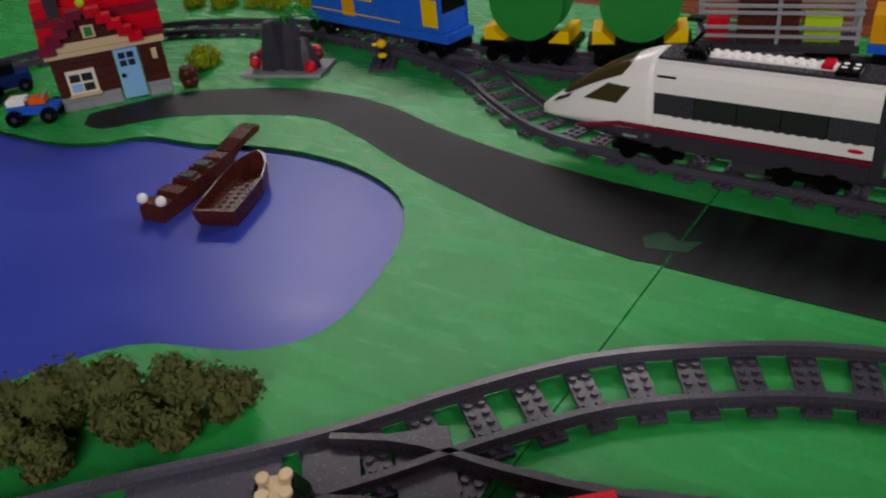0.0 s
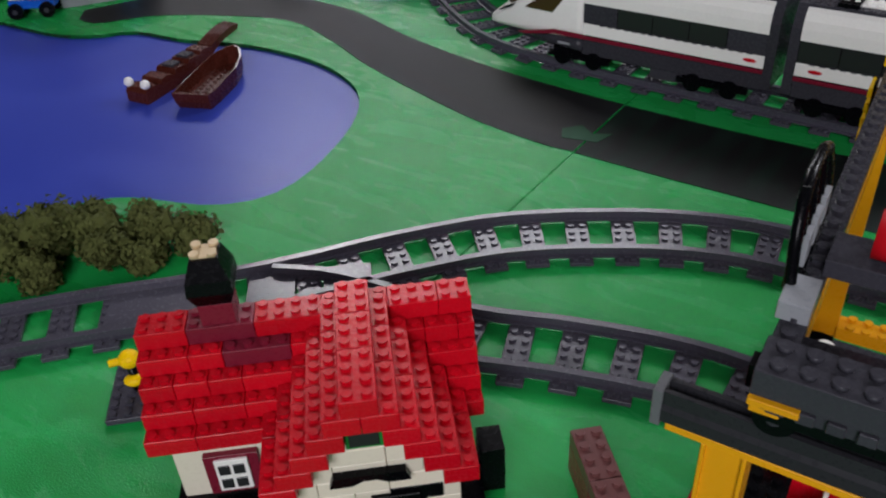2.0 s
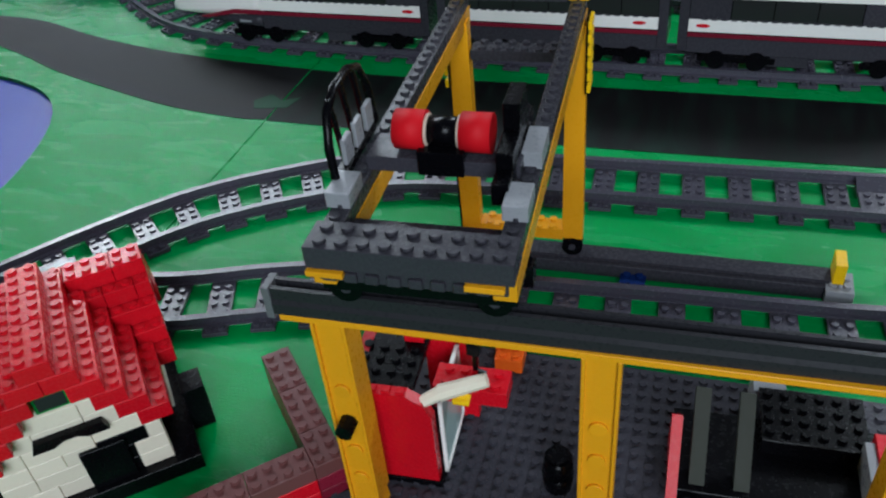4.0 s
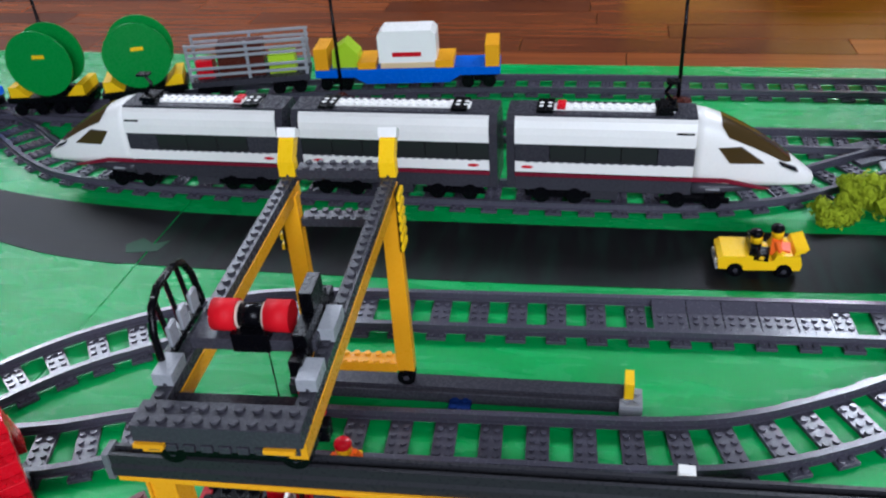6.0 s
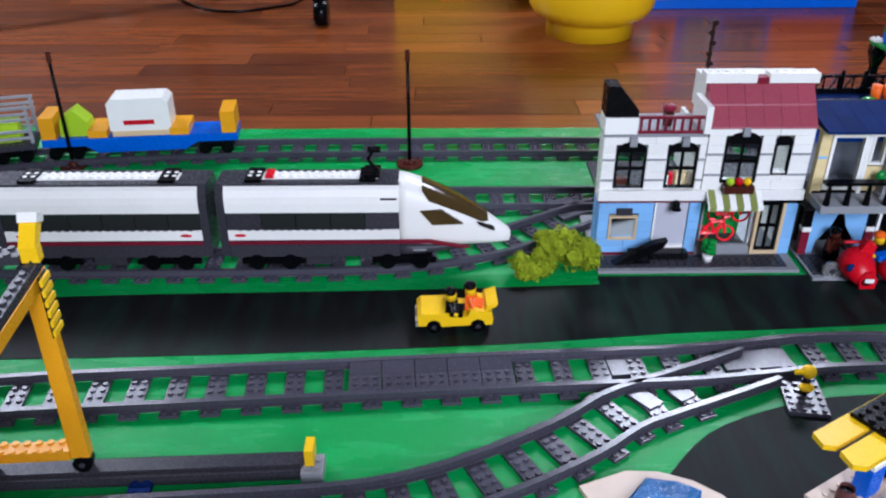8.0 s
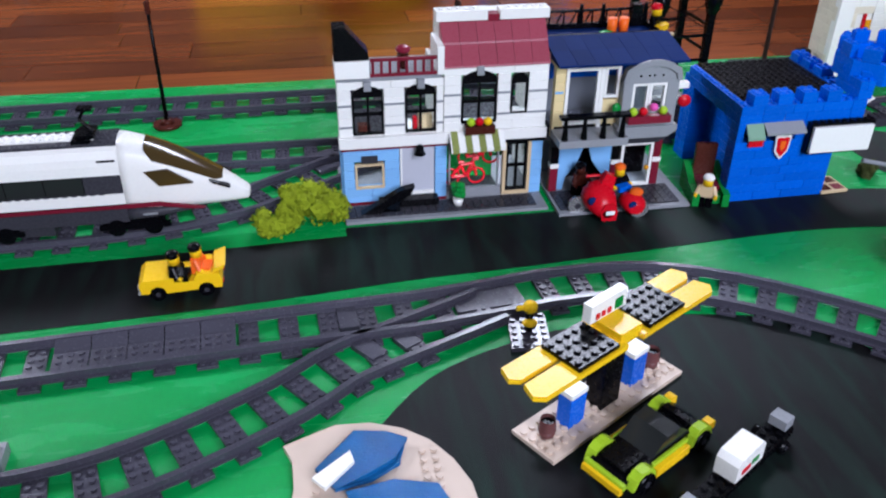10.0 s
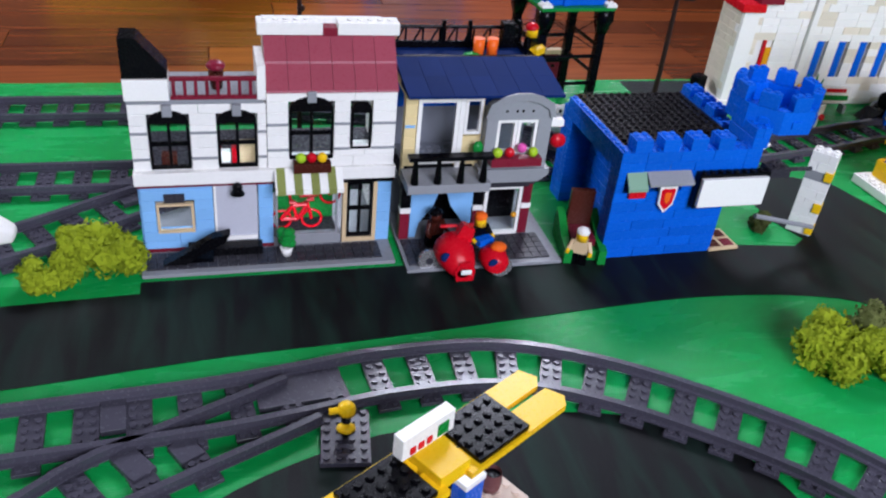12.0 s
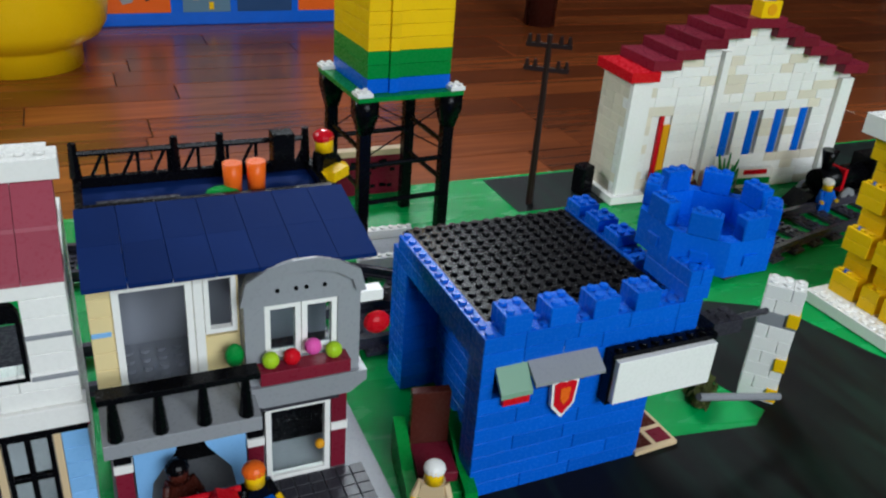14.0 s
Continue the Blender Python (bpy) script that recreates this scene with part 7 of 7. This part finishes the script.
part("cowcatcher", prism(nb(), [(-0.040, 0.002), (-0.058, 0.002), (-0.040, 0.016)], "y", -0.013, 0.013), BLACK, steam)
slab("band", 0.000, 0.004, -0.0122, 0.0122, 0.014, 0.0385, RED, steam)
for x in (-0.022, 0.008, 0.040):
    for y in (-0.015, 0.015):
        wheel(steam, x, y, 0.0095, 0.0095, 0.0025, material=LGREY)
figure("toy_figure", (0.905, 0.240, 0.0006), 0, BLUE, BLUE, YELLOW, WHITE, "toy figure in blue with white cap by the engine")
cross = thing("crossing_sign", "small red and white toy crossing sign", "toy sign", (0.792, 0.236, 0.0), 20)
part("post", rod(nb(), (0, 0, 0), (0, 0, 0.024), 0.0015, n=6), WHITE, cross)
slab("panel", -0.006, 0.006, -0.002, 0, 0.022, 0.034, WHITE, cross)
part("light", ball(nb(), (0.002, -0.003, 0.018), 0.004), RED, cross)

# ---- yellow tower house ----
yh = thing("toy_tower_house", "yellow staggered toy brick tower on a white base", "toy building", (0.757, 0.026, 0.0006), 2)
bm = nb()
box(bm, -0.004, 0.16, -0.02, 0.080, 0.0, 0.0096)
studs(bm, -0.004, -0.02, 2, 12, 0.0096, 8)
part("base", bm, WHITE, yh)
for c in range(14):
    off = (0.010 if (c // 2) % 2 else 0.0) + 0.003
    for i in range(4):
        brick(yh, off + 0.012, -0.012 + i * 2.6 * S, 0.0096 + c * B, 4, 3 if i == 3 else 2, B, YELLOW, c % 2 == 1)
    if (c // 2) % 2 == 0 and c % 2 == 0:
        slab("blue_brick", 0.017, 0.025, 0.064, 0.072, 0.0096 + c * B + 0.001, 0.0096 + (c + 2) * B, BLUE, yh)
slab("core", 0.05, 0.13, -0.010, 0.070, 0.0098, 0.143, YELLOW, yh)
bm = nb()
box(bm, 0.004, 0.10, -0.014, 0.080, 0.1445, 0.1600)
studs(bm, 0.004, -0.014, 4, 11, 0.1600, 8)
part("parapet", bm, WHITE, yh)


# ---- moss bushes ----
def moss(name, blobs, material, label, seed):
    rnd = random.Random(seed)
    bm = nb()
    for x, y, z, r in blobs:
        for k in range(7):
            c = Vector((x, y, z)) + Vector((rnd.uniform(-1, 1), rnd.uniform(-1, 1), rnd.uniform(-0.6, 0.9))) * r * 0.55
            rr = r * rnd.uniform(0.32, 0.58)
            n0 = len(bm.verts)
            bmesh.ops.create_icosphere(bm, subdivisions=2, radius=rr, matrix=Matrix.Translation(c))
            bm.verts.ensure_lookup_table()
            for v in bm.verts[n0:]:
                d = v.co - c
                v.co = c + d * (1 + 0.55 * noise.noise(v.co * 190) + 0.25 * noise.noise(v.co * 480))
                v.co.z = max(v.co.z, 0.0004)
            for _ in range(230):
                d = Vector((rnd.gauss(0, 1), rnd.gauss(0, 1), rnd.gauss(0, 1))).normalized()
                p = c + d * rr * rnd.uniform(0.85, 1.45)
                if p.z < 0.001:
                    continue
                s = rnd.uniform(0.0008, 0.0027)
                a, b = d.orthogonal().normalized(), d.cross(d.orthogonal()).normalized()
                t = rnd.uniform(0, 6.28)
                u, w = a * math.cos(t) + b * math.sin(t), b * math.cos(t) - a * math.sin(t)
                bm.faces.new([bm.verts.new(q) for q in (p + u * s, p + w * s * 0.8 + d * s, p - u * s * 0.7 - w * s)])
    me = bpy.data.meshes.new(name)
    bm.to_mesh(me)
    bm.free()
    me.materials.append(material)
    return tagged(new(name, me), label, "moss bush", kind="")


moss("moss_bush", [(-1.035, -0.500, 0.010, 0.022), (-1.000, -0.478, 0.014, 0.024), (-0.978, -0.492, 0.012, 0.020), (-0.968, -0.455, 0.018, 0.026), (-0.945, -0.478, 0.009, 0.016), (-0.945, -0.432, 0.018, 0.026), (-0.925, -0.445, 0.013, 0.020), (-0.915, -0.410, 0.013, 0.020), (-0.900, -0.428, 0.009, 0.014), (-0.888, -0.392, 0.014, 0.019)], MOSS_D, "dry olive green moss bush beside the pond", 3)
moss("moss_bush", [(-0.072, -0.002, 0.007, 0.014), (-0.058, 0.004, 0.010, 0.015), (-0.046, 0.018, 0.023, 0.016), (-0.030, 0.022, 0.018, 0.020), (-0.014, 0.016, 0.015, 0.018), (-0.052, 0.026, 0.026, 0.012)], MOSS_Y, "yellow-green moss bush beside the street", 4)
moss("moss_bush", [(0.510, -0.172, 0.013, 0.021), (0.530, -0.160, 0.016, 0.022), (0.545, -0.180, 0.013, 0.020), (0.520, -0.190, 0.009, 0.016), (0.562, -0.190, 0.011, 0.018)], MOSS_Y, "yellow-green moss bush beside the curved track", 5)
moss("moss_bush", [(0.572, -0.150, 0.013, 0.020), (0.592, -0.158, 0.013, 0.018)], MOSS_D, "dark olive moss bush beside a lighter one", 6)
moss("moss_bush", [(0.578, 0.020, 0.005, 0.010)], MOSS_D, "small dry moss tuft by the castle", 7)
moss("moss_bush", [(-1.400, 0.060, 0.012, 0.020), (-1.385, 0.045, 0.008, 0.014)], MOSS_Y, "yellow-green moss bush beside the brown house", 8)
moss("moss_bush", [(-1.64 + 0.052 * i, 0.258 + 0.006 * (i % 3) + 0.012 * i, 0.010, 0.024 if i % 2 else 0.019) for i in range(6)], MOSS_Y, "row of yellow-green moss along the back edge", 9)
pp = thing("potted_plant", "small green toy plant in a white pot", "toy plant", (0.116, 0.017, 0.0052), 0)
part("pot", rod(nb(), (0, 0, 0), (0, 0, 0.008), 0.0042, 0.0056, n=12), WHITE, pp)
bm = nb()
for i in range(9):
    ball(bm, (0.0035 * math.cos(i * 2.2), 0.0035 * math.sin(i * 2.2), 0.011 + 0.0016 * i), 0.0048, 1, 1, 0.8, 8, 6)
part("leaves", bm, GREEN, pp)

# ---- far end: boat, house, rocks, quad ----
boat = thing("toy_boat", "dark brown toy rowing boat on the pond", "toy boat", (-1.089, -0.187, -0.004), 112)
bm = nb()
HULL = [(-0.052, 0.019), (-0.03, 0.0205), (0.010, 0.0205), (0.034, 0.016), (0.050, 0.007), (0.055, 0.0)]
outer = HULL + [(x, -y) for x, y in HULL[-2::-1]]


def hull_ring(k, z, lift=0.0):
    return [(x * k, y * k, z + lift * max(0, x) * 20 * 0.012) for x, y in outer]


loft(bm, [hull_ring(0.90, 0.0), hull_ring(0.97, 0.008), hull_ring(1.0, 0.017, 0.5), hull_ring(0.93, 0.017, 0.5), hull_ring(0.90, 0.006)])
for f in bm.faces:
    f.smooth = False
part("hull", bm, BROWN, boat)
bm = nb()
studs(bm, -0.044, -0.012, 9, 3, 0.0058, 8)
part("floor_studs", bm, BROWN, boat)
raft = thing("toy_crocodile_raft", "dark brown jointed toy raft with white ball eyes", "toy raft", (-1.142, -0.188, -0.004), 99)
for i, (x, w, z0, z1) in enumerate(((-0.052, 0.013, 0.0, 0.015), (-0.030, 0.0125, 0.0, 0.0165), (-0.008, 0.0125, 0.0, 0.018), (0.014, 0.0115, 0.0, 0.019), (0.034, 0.010, 0.002, 0.020))):
    bm = nb()
    prism(bm, [(x - 0.011, z0), (x + 0.011, z0), (x + 0.011, z1 - 0.003), (x + 0.004, z1), (x - 0.008, z1), (x - 0.011, z1 - 0.004)], "y", -w, w)
    seg = part("body_block", bm, BROWN, raft)
    if i in (2, 3):
        slab("back_tile", x - 0.007, x + 0.005, -0.007, 0.007, z1, z1 + 0.0025, DGREY, seg)
part("tail", prism(nb(), [(0.044, 0.010), (0.044, 0.019), (0.062, 0.024), (0.080, 0.027), (0.092, 0.026), (0.090, 0.021), (0.062, 0.017)], "y", -0.0095, 0.0095), BROWN, raft, "raised brown tail")
for y in (-0.0095, 0.0115):
    part("eye", ball(nb(), (-0.058, y, 0.0185), 0.0048), WHITE, raft, "white ball eye")

hut = thing("toy_house", "brown toy house with blue door and red roof", "toy house", (-1.402, -0.073, 0), 54)
HWD = 0.062
cut_wall("brick", hut, -HWD, HWD, 0.016, 0.062, 0, S, [(-0.050, -0.018, 0.018, 0.046), (0.006, 0.034, 0.0, 0.062)], BROWN)
cut_wall("brick", hut, -HWD, 0.004, 0.0, 0.016, -0.002, S, [], LGREY)
cut_wall("brick", hut, 0.036, HWD, 0.0, 0.016, -0.002, S, [], LGREY)
slab("side_wall", -HWD, -HWD + S, S, 0.070, 0.0, 0.062, BROWN, hut)
slab("side_wall", HWD - S, HWD, S, 0.070, 0.0, 0.062, BROWN, hut)
d = slab("door", 0.007, 0.033, 0.0005, 0.005, 0.002, 0.061, SKYB, hut, "light blue panelled door")
for i in range(2):
    for j in range(2):
        slab("pane", 0.011 + i * 0.0095, 0.0185 + i * 0.0095, -0.0004, 0.0006, 0.040 + j * 0.009, 0.047 + j * 0.009, SMOKE, d)
part("handle", ball(nb(), (0.0115, -0.002, 0.030), 0.0025), BLACK, d)
w = slab("window", -0.050, -0.018, -0.0015, 0.004, 0.018, 0.046, CREAM, hut, "cream framed window")
for i in range(2):
    for j in range(2):
        slab("pane", -0.047 + i * 0.0135, -0.0355 + i * 0.0135, -0.0022, -0.0014, 0.021 + j * 0.0115, 0.030 + j * 0.0115, SKYB if j == 0 and i == 0 else SMOKE, w)
slab("window_sill", -0.052, -0.016, -0.006, -0.0015, 0.0155, 0.018, TAN, w)
slab("eaves_band", -HWD - 0.004, HWD + 0.004, -0.004, S, 0.0622, 0.068, TAN, hut)
for i in range(4):
    half = 0.040 - i * 0.010
    slab("gable_brick", -0.012 - half, -0.012 + half, -0.002, S, 0.0682 + i * B, 0.0680 + (i + 1) * B, BROWN if i != 0 else TAN, hut)
w = slab("attic_window", -0.019, -0.005, -0.0035, 0.002, 0.080, 0.094, TAN, hut)
slab("pane", -0.016, -0.008, -0.0042, -0.0034, 0.082, 0.092, GREEN, w)
for r in range(6):
    z = 0.066 + r * 0.0085
    slab("roof_course", -HWD - 0.006, HWD + 0.006, 0.004 + r * 0.0075, 0.074, z, z + 0.0084, RED if r % 3 else DRED, hut)
    if r < 5:
        for s in (-1, 1):
            x = -0.012 + s * (0.048 - r * 0.0095)
            slab("gable_slope", x - 0.008, x + 0.008, -0.008, 0.010, z + 0.002, z + 0.0115, RED if s > 0 else DRED, hut)
part("finial", ball(nb(), (-0.012, 0.0, 0.118), 0.005), LIME, hut)
slab("chimney", -0.052, -0.038, 0.030, 0.046, 0.09, 0.145, DGREY, hut)
slab("chimney_top", -0.054, -0.036, 0.028, 0.048, 0.1452, 0.150, WHITE, hut)
lamp = slab("wall_lamp", 0.048, 0.054, -0.006, -0.0022, 0.044, 0.056, TAN, hut)
barrel = tagged(part("toy_barrel", rod(rod(nb(), (0, 0, 0), (0, 0, 0.012), 0.009, 0.0115, n=14), (0, 0, 0.012), (0, 0, 0.024), 0.0115, 0.009, n=14), BROWN), "dark brown toy barrel beside the house", "toy barrel")
barrel.matrix_world = pose(-1.357, -0.004, 0)
rock = thing("toy_rock_garden", "dark grey toy rocks with red flowers and palm leaf", "toy rock", (-1.275, 0.083, 0), 20)
bm = nb()
for i, (x, y, r, h) in enumerate(((-0.018, 0.004, 0.022, 0.060), (0.006, 0.006, 0.022, 0.066), (0.024, 0.000, 0.018, 0.040))):
    loft(bm, [[(x + r * k * math.cos(a + i) * (1 + 0.18 * math.sin(3 * a + i)), y + r * k * math.sin(a + i), h * t) for a in [2 * math.pi * j / 9 for j in range(9)]] for k, t in ((1.0, 0), (0.86, 0.35), (0.62, 0.7), (0.34, 1.0))])
for f in bm.faces:
    f.smooth = False
part("rocks", bm, DGREY, rock)
slab("base", -0.052, 0.052, -0.028, 0.028, 0.0, 0.0045, LGREY, rock)
rnd = random.Random(12)
for i in range(12):
    a = rnd.uniform(0, 6.28)
    part("flower", ball(nb(), (0.043 * math.cos(a), -0.004 + 0.022 * math.sin(a), 0.009 + rnd.uniform(0, 0.012)), rnd.uniform(0.0055, 0.0085), u=8, v=6), RED if i % 2 else DRED, rock)
bm = nb()
for i in range(7):
    t = i / 6
    for s in (-1, 1):
        p = Vector((0.004 + 0.040 * t, -0.002 - 0.004 * t, 0.068 + 0.012 * math.sin(t * 3)))
        q = p + Vector((0.010, s * 0.013 * (1 - 0.6 * t), -0.006))
        rod(bm, p, q, 0.0022, 0.0006, n=5)
rod(bm, (0.004, -0.002, 0.066), (0.046, -0.006, 0.070), 0.0014, n=6)
part("palm_leaf", bm, GREEN, rock, "green palm leaf")
quad = thing("toy_quad", "blue toy buggy with orange seat and black tyres", "toy vehicle", (-1.452, -0.150, 0), 40)
part("body", prism(nb(), [(-0.026, 0.012), (0.026, 0.010), (0.028, 0.017), (0.010, 0.020), (-0.026, 0.021)], "y", -0.013, 0.013), BLUE, quad)
slab("seat", -0.002, 0.016, -0.009, 0.009, 0.0205, 0.027, ORANGE, quad)
slab("rear_box", -0.026, -0.006, -0.010, 0.010, 0.0212, 0.028, WHITE, quad)
small_wheels(quad, (-0.019, 0.019), (-0.016, 0.016), 0.0092)
part("handlebar", rod(nb(), (0.016, -0.010, 0.030), (0.016, 0.010, 0.030), 0.0016, n=6), LGREY, quad)
for x, y, a in ((-1.555, -0.165, 30), (-1.575, -0.105, 60)):
    q = thing("toy_cart", "dark blue toy cart parked on the grass", "toy vehicle", (x, y, 0), a, "dark blue carts")
    slab("body", -0.026, 0.026, -0.014, 0.014, 0.008, 0.024, NAVY, q)
    slab("cab", -0.012, 0.010, -0.011, 0.011, 0.0242, 0.036, BLACK, q)
    small_wheels(q, (-0.017, 0.017), (-0.014, 0.014), 0.0085)
part_ = thing("toy_crystal", "clear pale blue toy crystal on the island", "toy piece", (-1.425, -0.300, -0.0005), 0)
bm = nb()
for i in range(4):
    rod(bm, (0.010 * math.cos(i * 1.7), 0.010 * math.sin(i * 1.7), 0), (0.016 * math.cos(i * 1.7), 0.016 * math.sin(i * 1.7), 0.022 + 0.006 * i), 0.006, 0.002, n=6)
part("crystals", bm, CLEAR, part_)
buoy = tagged(part("toy_buoy", ball(nb(), (0, 0, 0), 0.012), RED), "red toy buoy floating on the pond", "toy buoy")
buoy.matrix_world = pose(-1.290, -0.362, 0.006)

# ---- on the siding: figures and a small wagon ----
figure("toy_figure", (-0.437, -0.368, 0.0026), 200, ORANGE, ORANGE, YELLOW, RED, "toy worker in orange with red helmet")
figure("toy_figure", (-0.474, -0.322, 0.0110), 180, RED, RED, YELLOW, WHITE, "toy worker in red with white cap")
sw = thing("toy_sign_stand", "white toy sign stand beside a green block", "toy sign", (-0.222, -0.366, 0.0026), 0)
slab("panel", -0.006, 0.004, -0.004, 0.004, 0, 0.036, WHITE, sw)
gb = thing("toy_crate", "green toy crate with round print", "toy crate", (-0.190, -0.372, 0.0026), 4)
slab("crate", -0.016, 0.018, -0.010, 0.012, 0, 0.024, GREEN, gb)
part("print", rod(nb(), (0, -0.0108, 0.014), (0, -0.0099, 0.014), 0.005, n=14), WHITE, gb)
slab("post", 0.020, 0.026, -0.004, 0.004, 0, 0.034, BLACK, gb)

# ---- on the floor behind ----
HB = (0.150, 0.96)
jar = thing("storage_head_jar", "large round yellow plastic storage jar on the floor", "storage jar", (*HB, FZ), 0)
bm = nb()
prof = [(0.086, 0.0), (0.086, 0.028), (0.094, 0.034), (0.112, 0.044), (0.122, 0.060), (0.126, 0.085), (0.126, 0.20), (0.120, 0.225), (0.10, 0.245)]
loft(bm, [[(r * math.cos(2 * math.pi * i / 40), r * math.sin(2 * math.pi * i / 40), z) for i in range(40)] for r, z in prof])
part("body", bm, YELLOW, jar)
part("neck", rod(nb(), (0, 0, 0.2455), (0, 0, 0.275), 0.055, n=28), YELLOW, jar)
YB = thing("toy_box", "yellow cardboard toy box lying on the floor", "cardboard box", (-0.06, 1.31, FZ), -3)
slab("box", -0.19, 0.19, -0.06, 0.06, 0, 0.20, YELLOW, YB, c=0.002)
card = thing("toy_box", "blue cardboard toy box with orange and picture panels", "cardboard box", (0.50, 1.15, FZ), 1)
card.scale = (0.78, 1, 1)
slab("box", -0.36, 0.36, 0, 0.07, 0, 0.24, BLUE, card, c=0.002)
slab("picture_panel", -0.33, -0.155, -0.0012, -0.0002, 0.022, 0.225, ORANGE, card)
bm = nb()
prism(bm, [(-0.31, 0.034), (-0.285, 0.034), (-0.282, 0.060), (-0.262, 0.052), (-0.250, 0.036), (-0.230, 0.040), (-0.222, 0.075), (-0.235, 0.105), (-0.31, 0.105)], "y", -0.0022, -0.0013)
part("printed_piece", bm, LGREY, card)
part("printed_piece", prism(nb(), [(-0.205, 0.040), (-0.172, 0.052), (-0.172, 0.082), (-0.185, 0.086), (-0.207, 0.074)], "y", -0.0022, -0.0013), DGREY, card)
for a, b, m in ((-0.130, -0.030, mat("print_blue_grey", (0.12, 0.22, 0.30), 0.4)), (-0.015, 0.105, mat("print_dark_blue", (0.02, 0.06, 0.16), 0.4)), (0.12, 0.33, ORANGE)):
    slab("picture_panel", a, b, -0.0012, -0.0002, 0.022, 0.225, m, card)
rnd = random.Random(21)
for i in range(16):
    x, zz = rnd.uniform(-0.125, 0.085), rnd.uniform(0.026, 0.10)
    if -0.045 < x < -0.012:
        continue
    w_, h_ = rnd.uniform(0.006, 0.017), rnd.uniform(0.006, 0.017)
    slab("printed_piece", x, x + w_, -0.0022 - 0.00005 * i, -0.0013, zz, zz + h_, rnd.choice((YELLOW, WHITE, RED, BLACK, TAN, LGREY)), card)

chair = thing("office_chair_base", "black office chair base with castors on the floor", "chair base", (-0.74, 1.30, FZ), 0)
part("column", rod(nb(), (0, 0, 0.05), (0, 0, 0.42), 0.028, n=14), BLACK, chair)
for x, y in ((-0.354, -0.27), (0.347, -0.28), (0.42, 0.25), (-0.42, 0.22), (0.0, 0.45)):
    leg = part("leg", rod(nb(), (0, 0, 0.085), (x, y, 0.062), 0.022, 0.014, n=10), BLACK, chair)
    part("castor", rod(nb(), (x - 0.014, y, 0.026), (x + 0.014, y, 0.026), 0.026, n=18), BLACK, leg)
cable = thing("floor_cable", "thin black cable lying in a loop on the floor", "cable", (0, 0, FZ), 0)
line = spline([(-0.80, 1.42), (-0.75, 1.26), (-0.68, 1.165), (-0.60, 1.13), (-0.52, 1.165), (-0.47, 1.22), (-0.46, 1.40)], 0.012)
bm = nb()
sweep(bm, line, [(0.003 * math.cos(a), 0.003 + 0.003 * math.sin(a)) for a in [2 * math.pi * i / 8 for i in range(8)]])
part("wire", bm, BLACK, cable)
leg = tagged(part("furniture_leg", rod(nb(), (0, 0, 0), (0, 0, 0.62), 0.03, n=14), BROWN), "dark brown wooden furniture leg on the floor", "furniture leg")
leg.matrix_world = pose(1.05, 1.10, FZ)
cup = thing("low_cabinet", "dark brown wooden cabinet standing behind the station", "cabinet", (1.70, 1.55, FZ), 0)
slab("body", -0.75, 0.9, 0, 0.45, 0.10, 1.1, BROWN, cup, c=0.004)
slab("plinth", -0.70, 0.85, 0.04, 0.42, 0, 0.0995, BROWN, cup, c=0.004)

# ---- floor planks ----
rnd = random.Random(8)
W = 0.066
row = 0
y = -0.10
_planks = {}
while y < 1.75:
    x = -2.3 - rnd.uniform(0, 0.4)
    while x < 2.4:
        ln = rnd.choice((0.36, 0.48, 0.60))
        if y > 0.30 or x < -1.75 or x > 1.3:
            if ln not in _planks:
                bm = box(nb(), 0.0006, ln - 0.0006, 0.0005, W - 0.0005, -0.0028, 0.0, 0.0005)
                me = bpy.data.meshes.new("plank")
                bm.to_mesh(me)
                bm.free()
                me.materials.append(PLANK)
                _planks[ln] = me
            o = new("plank", _planks[ln])
            o.parent = floor
            o.matrix_local = pose(x, y, FZ)
        x += ln
    y += W
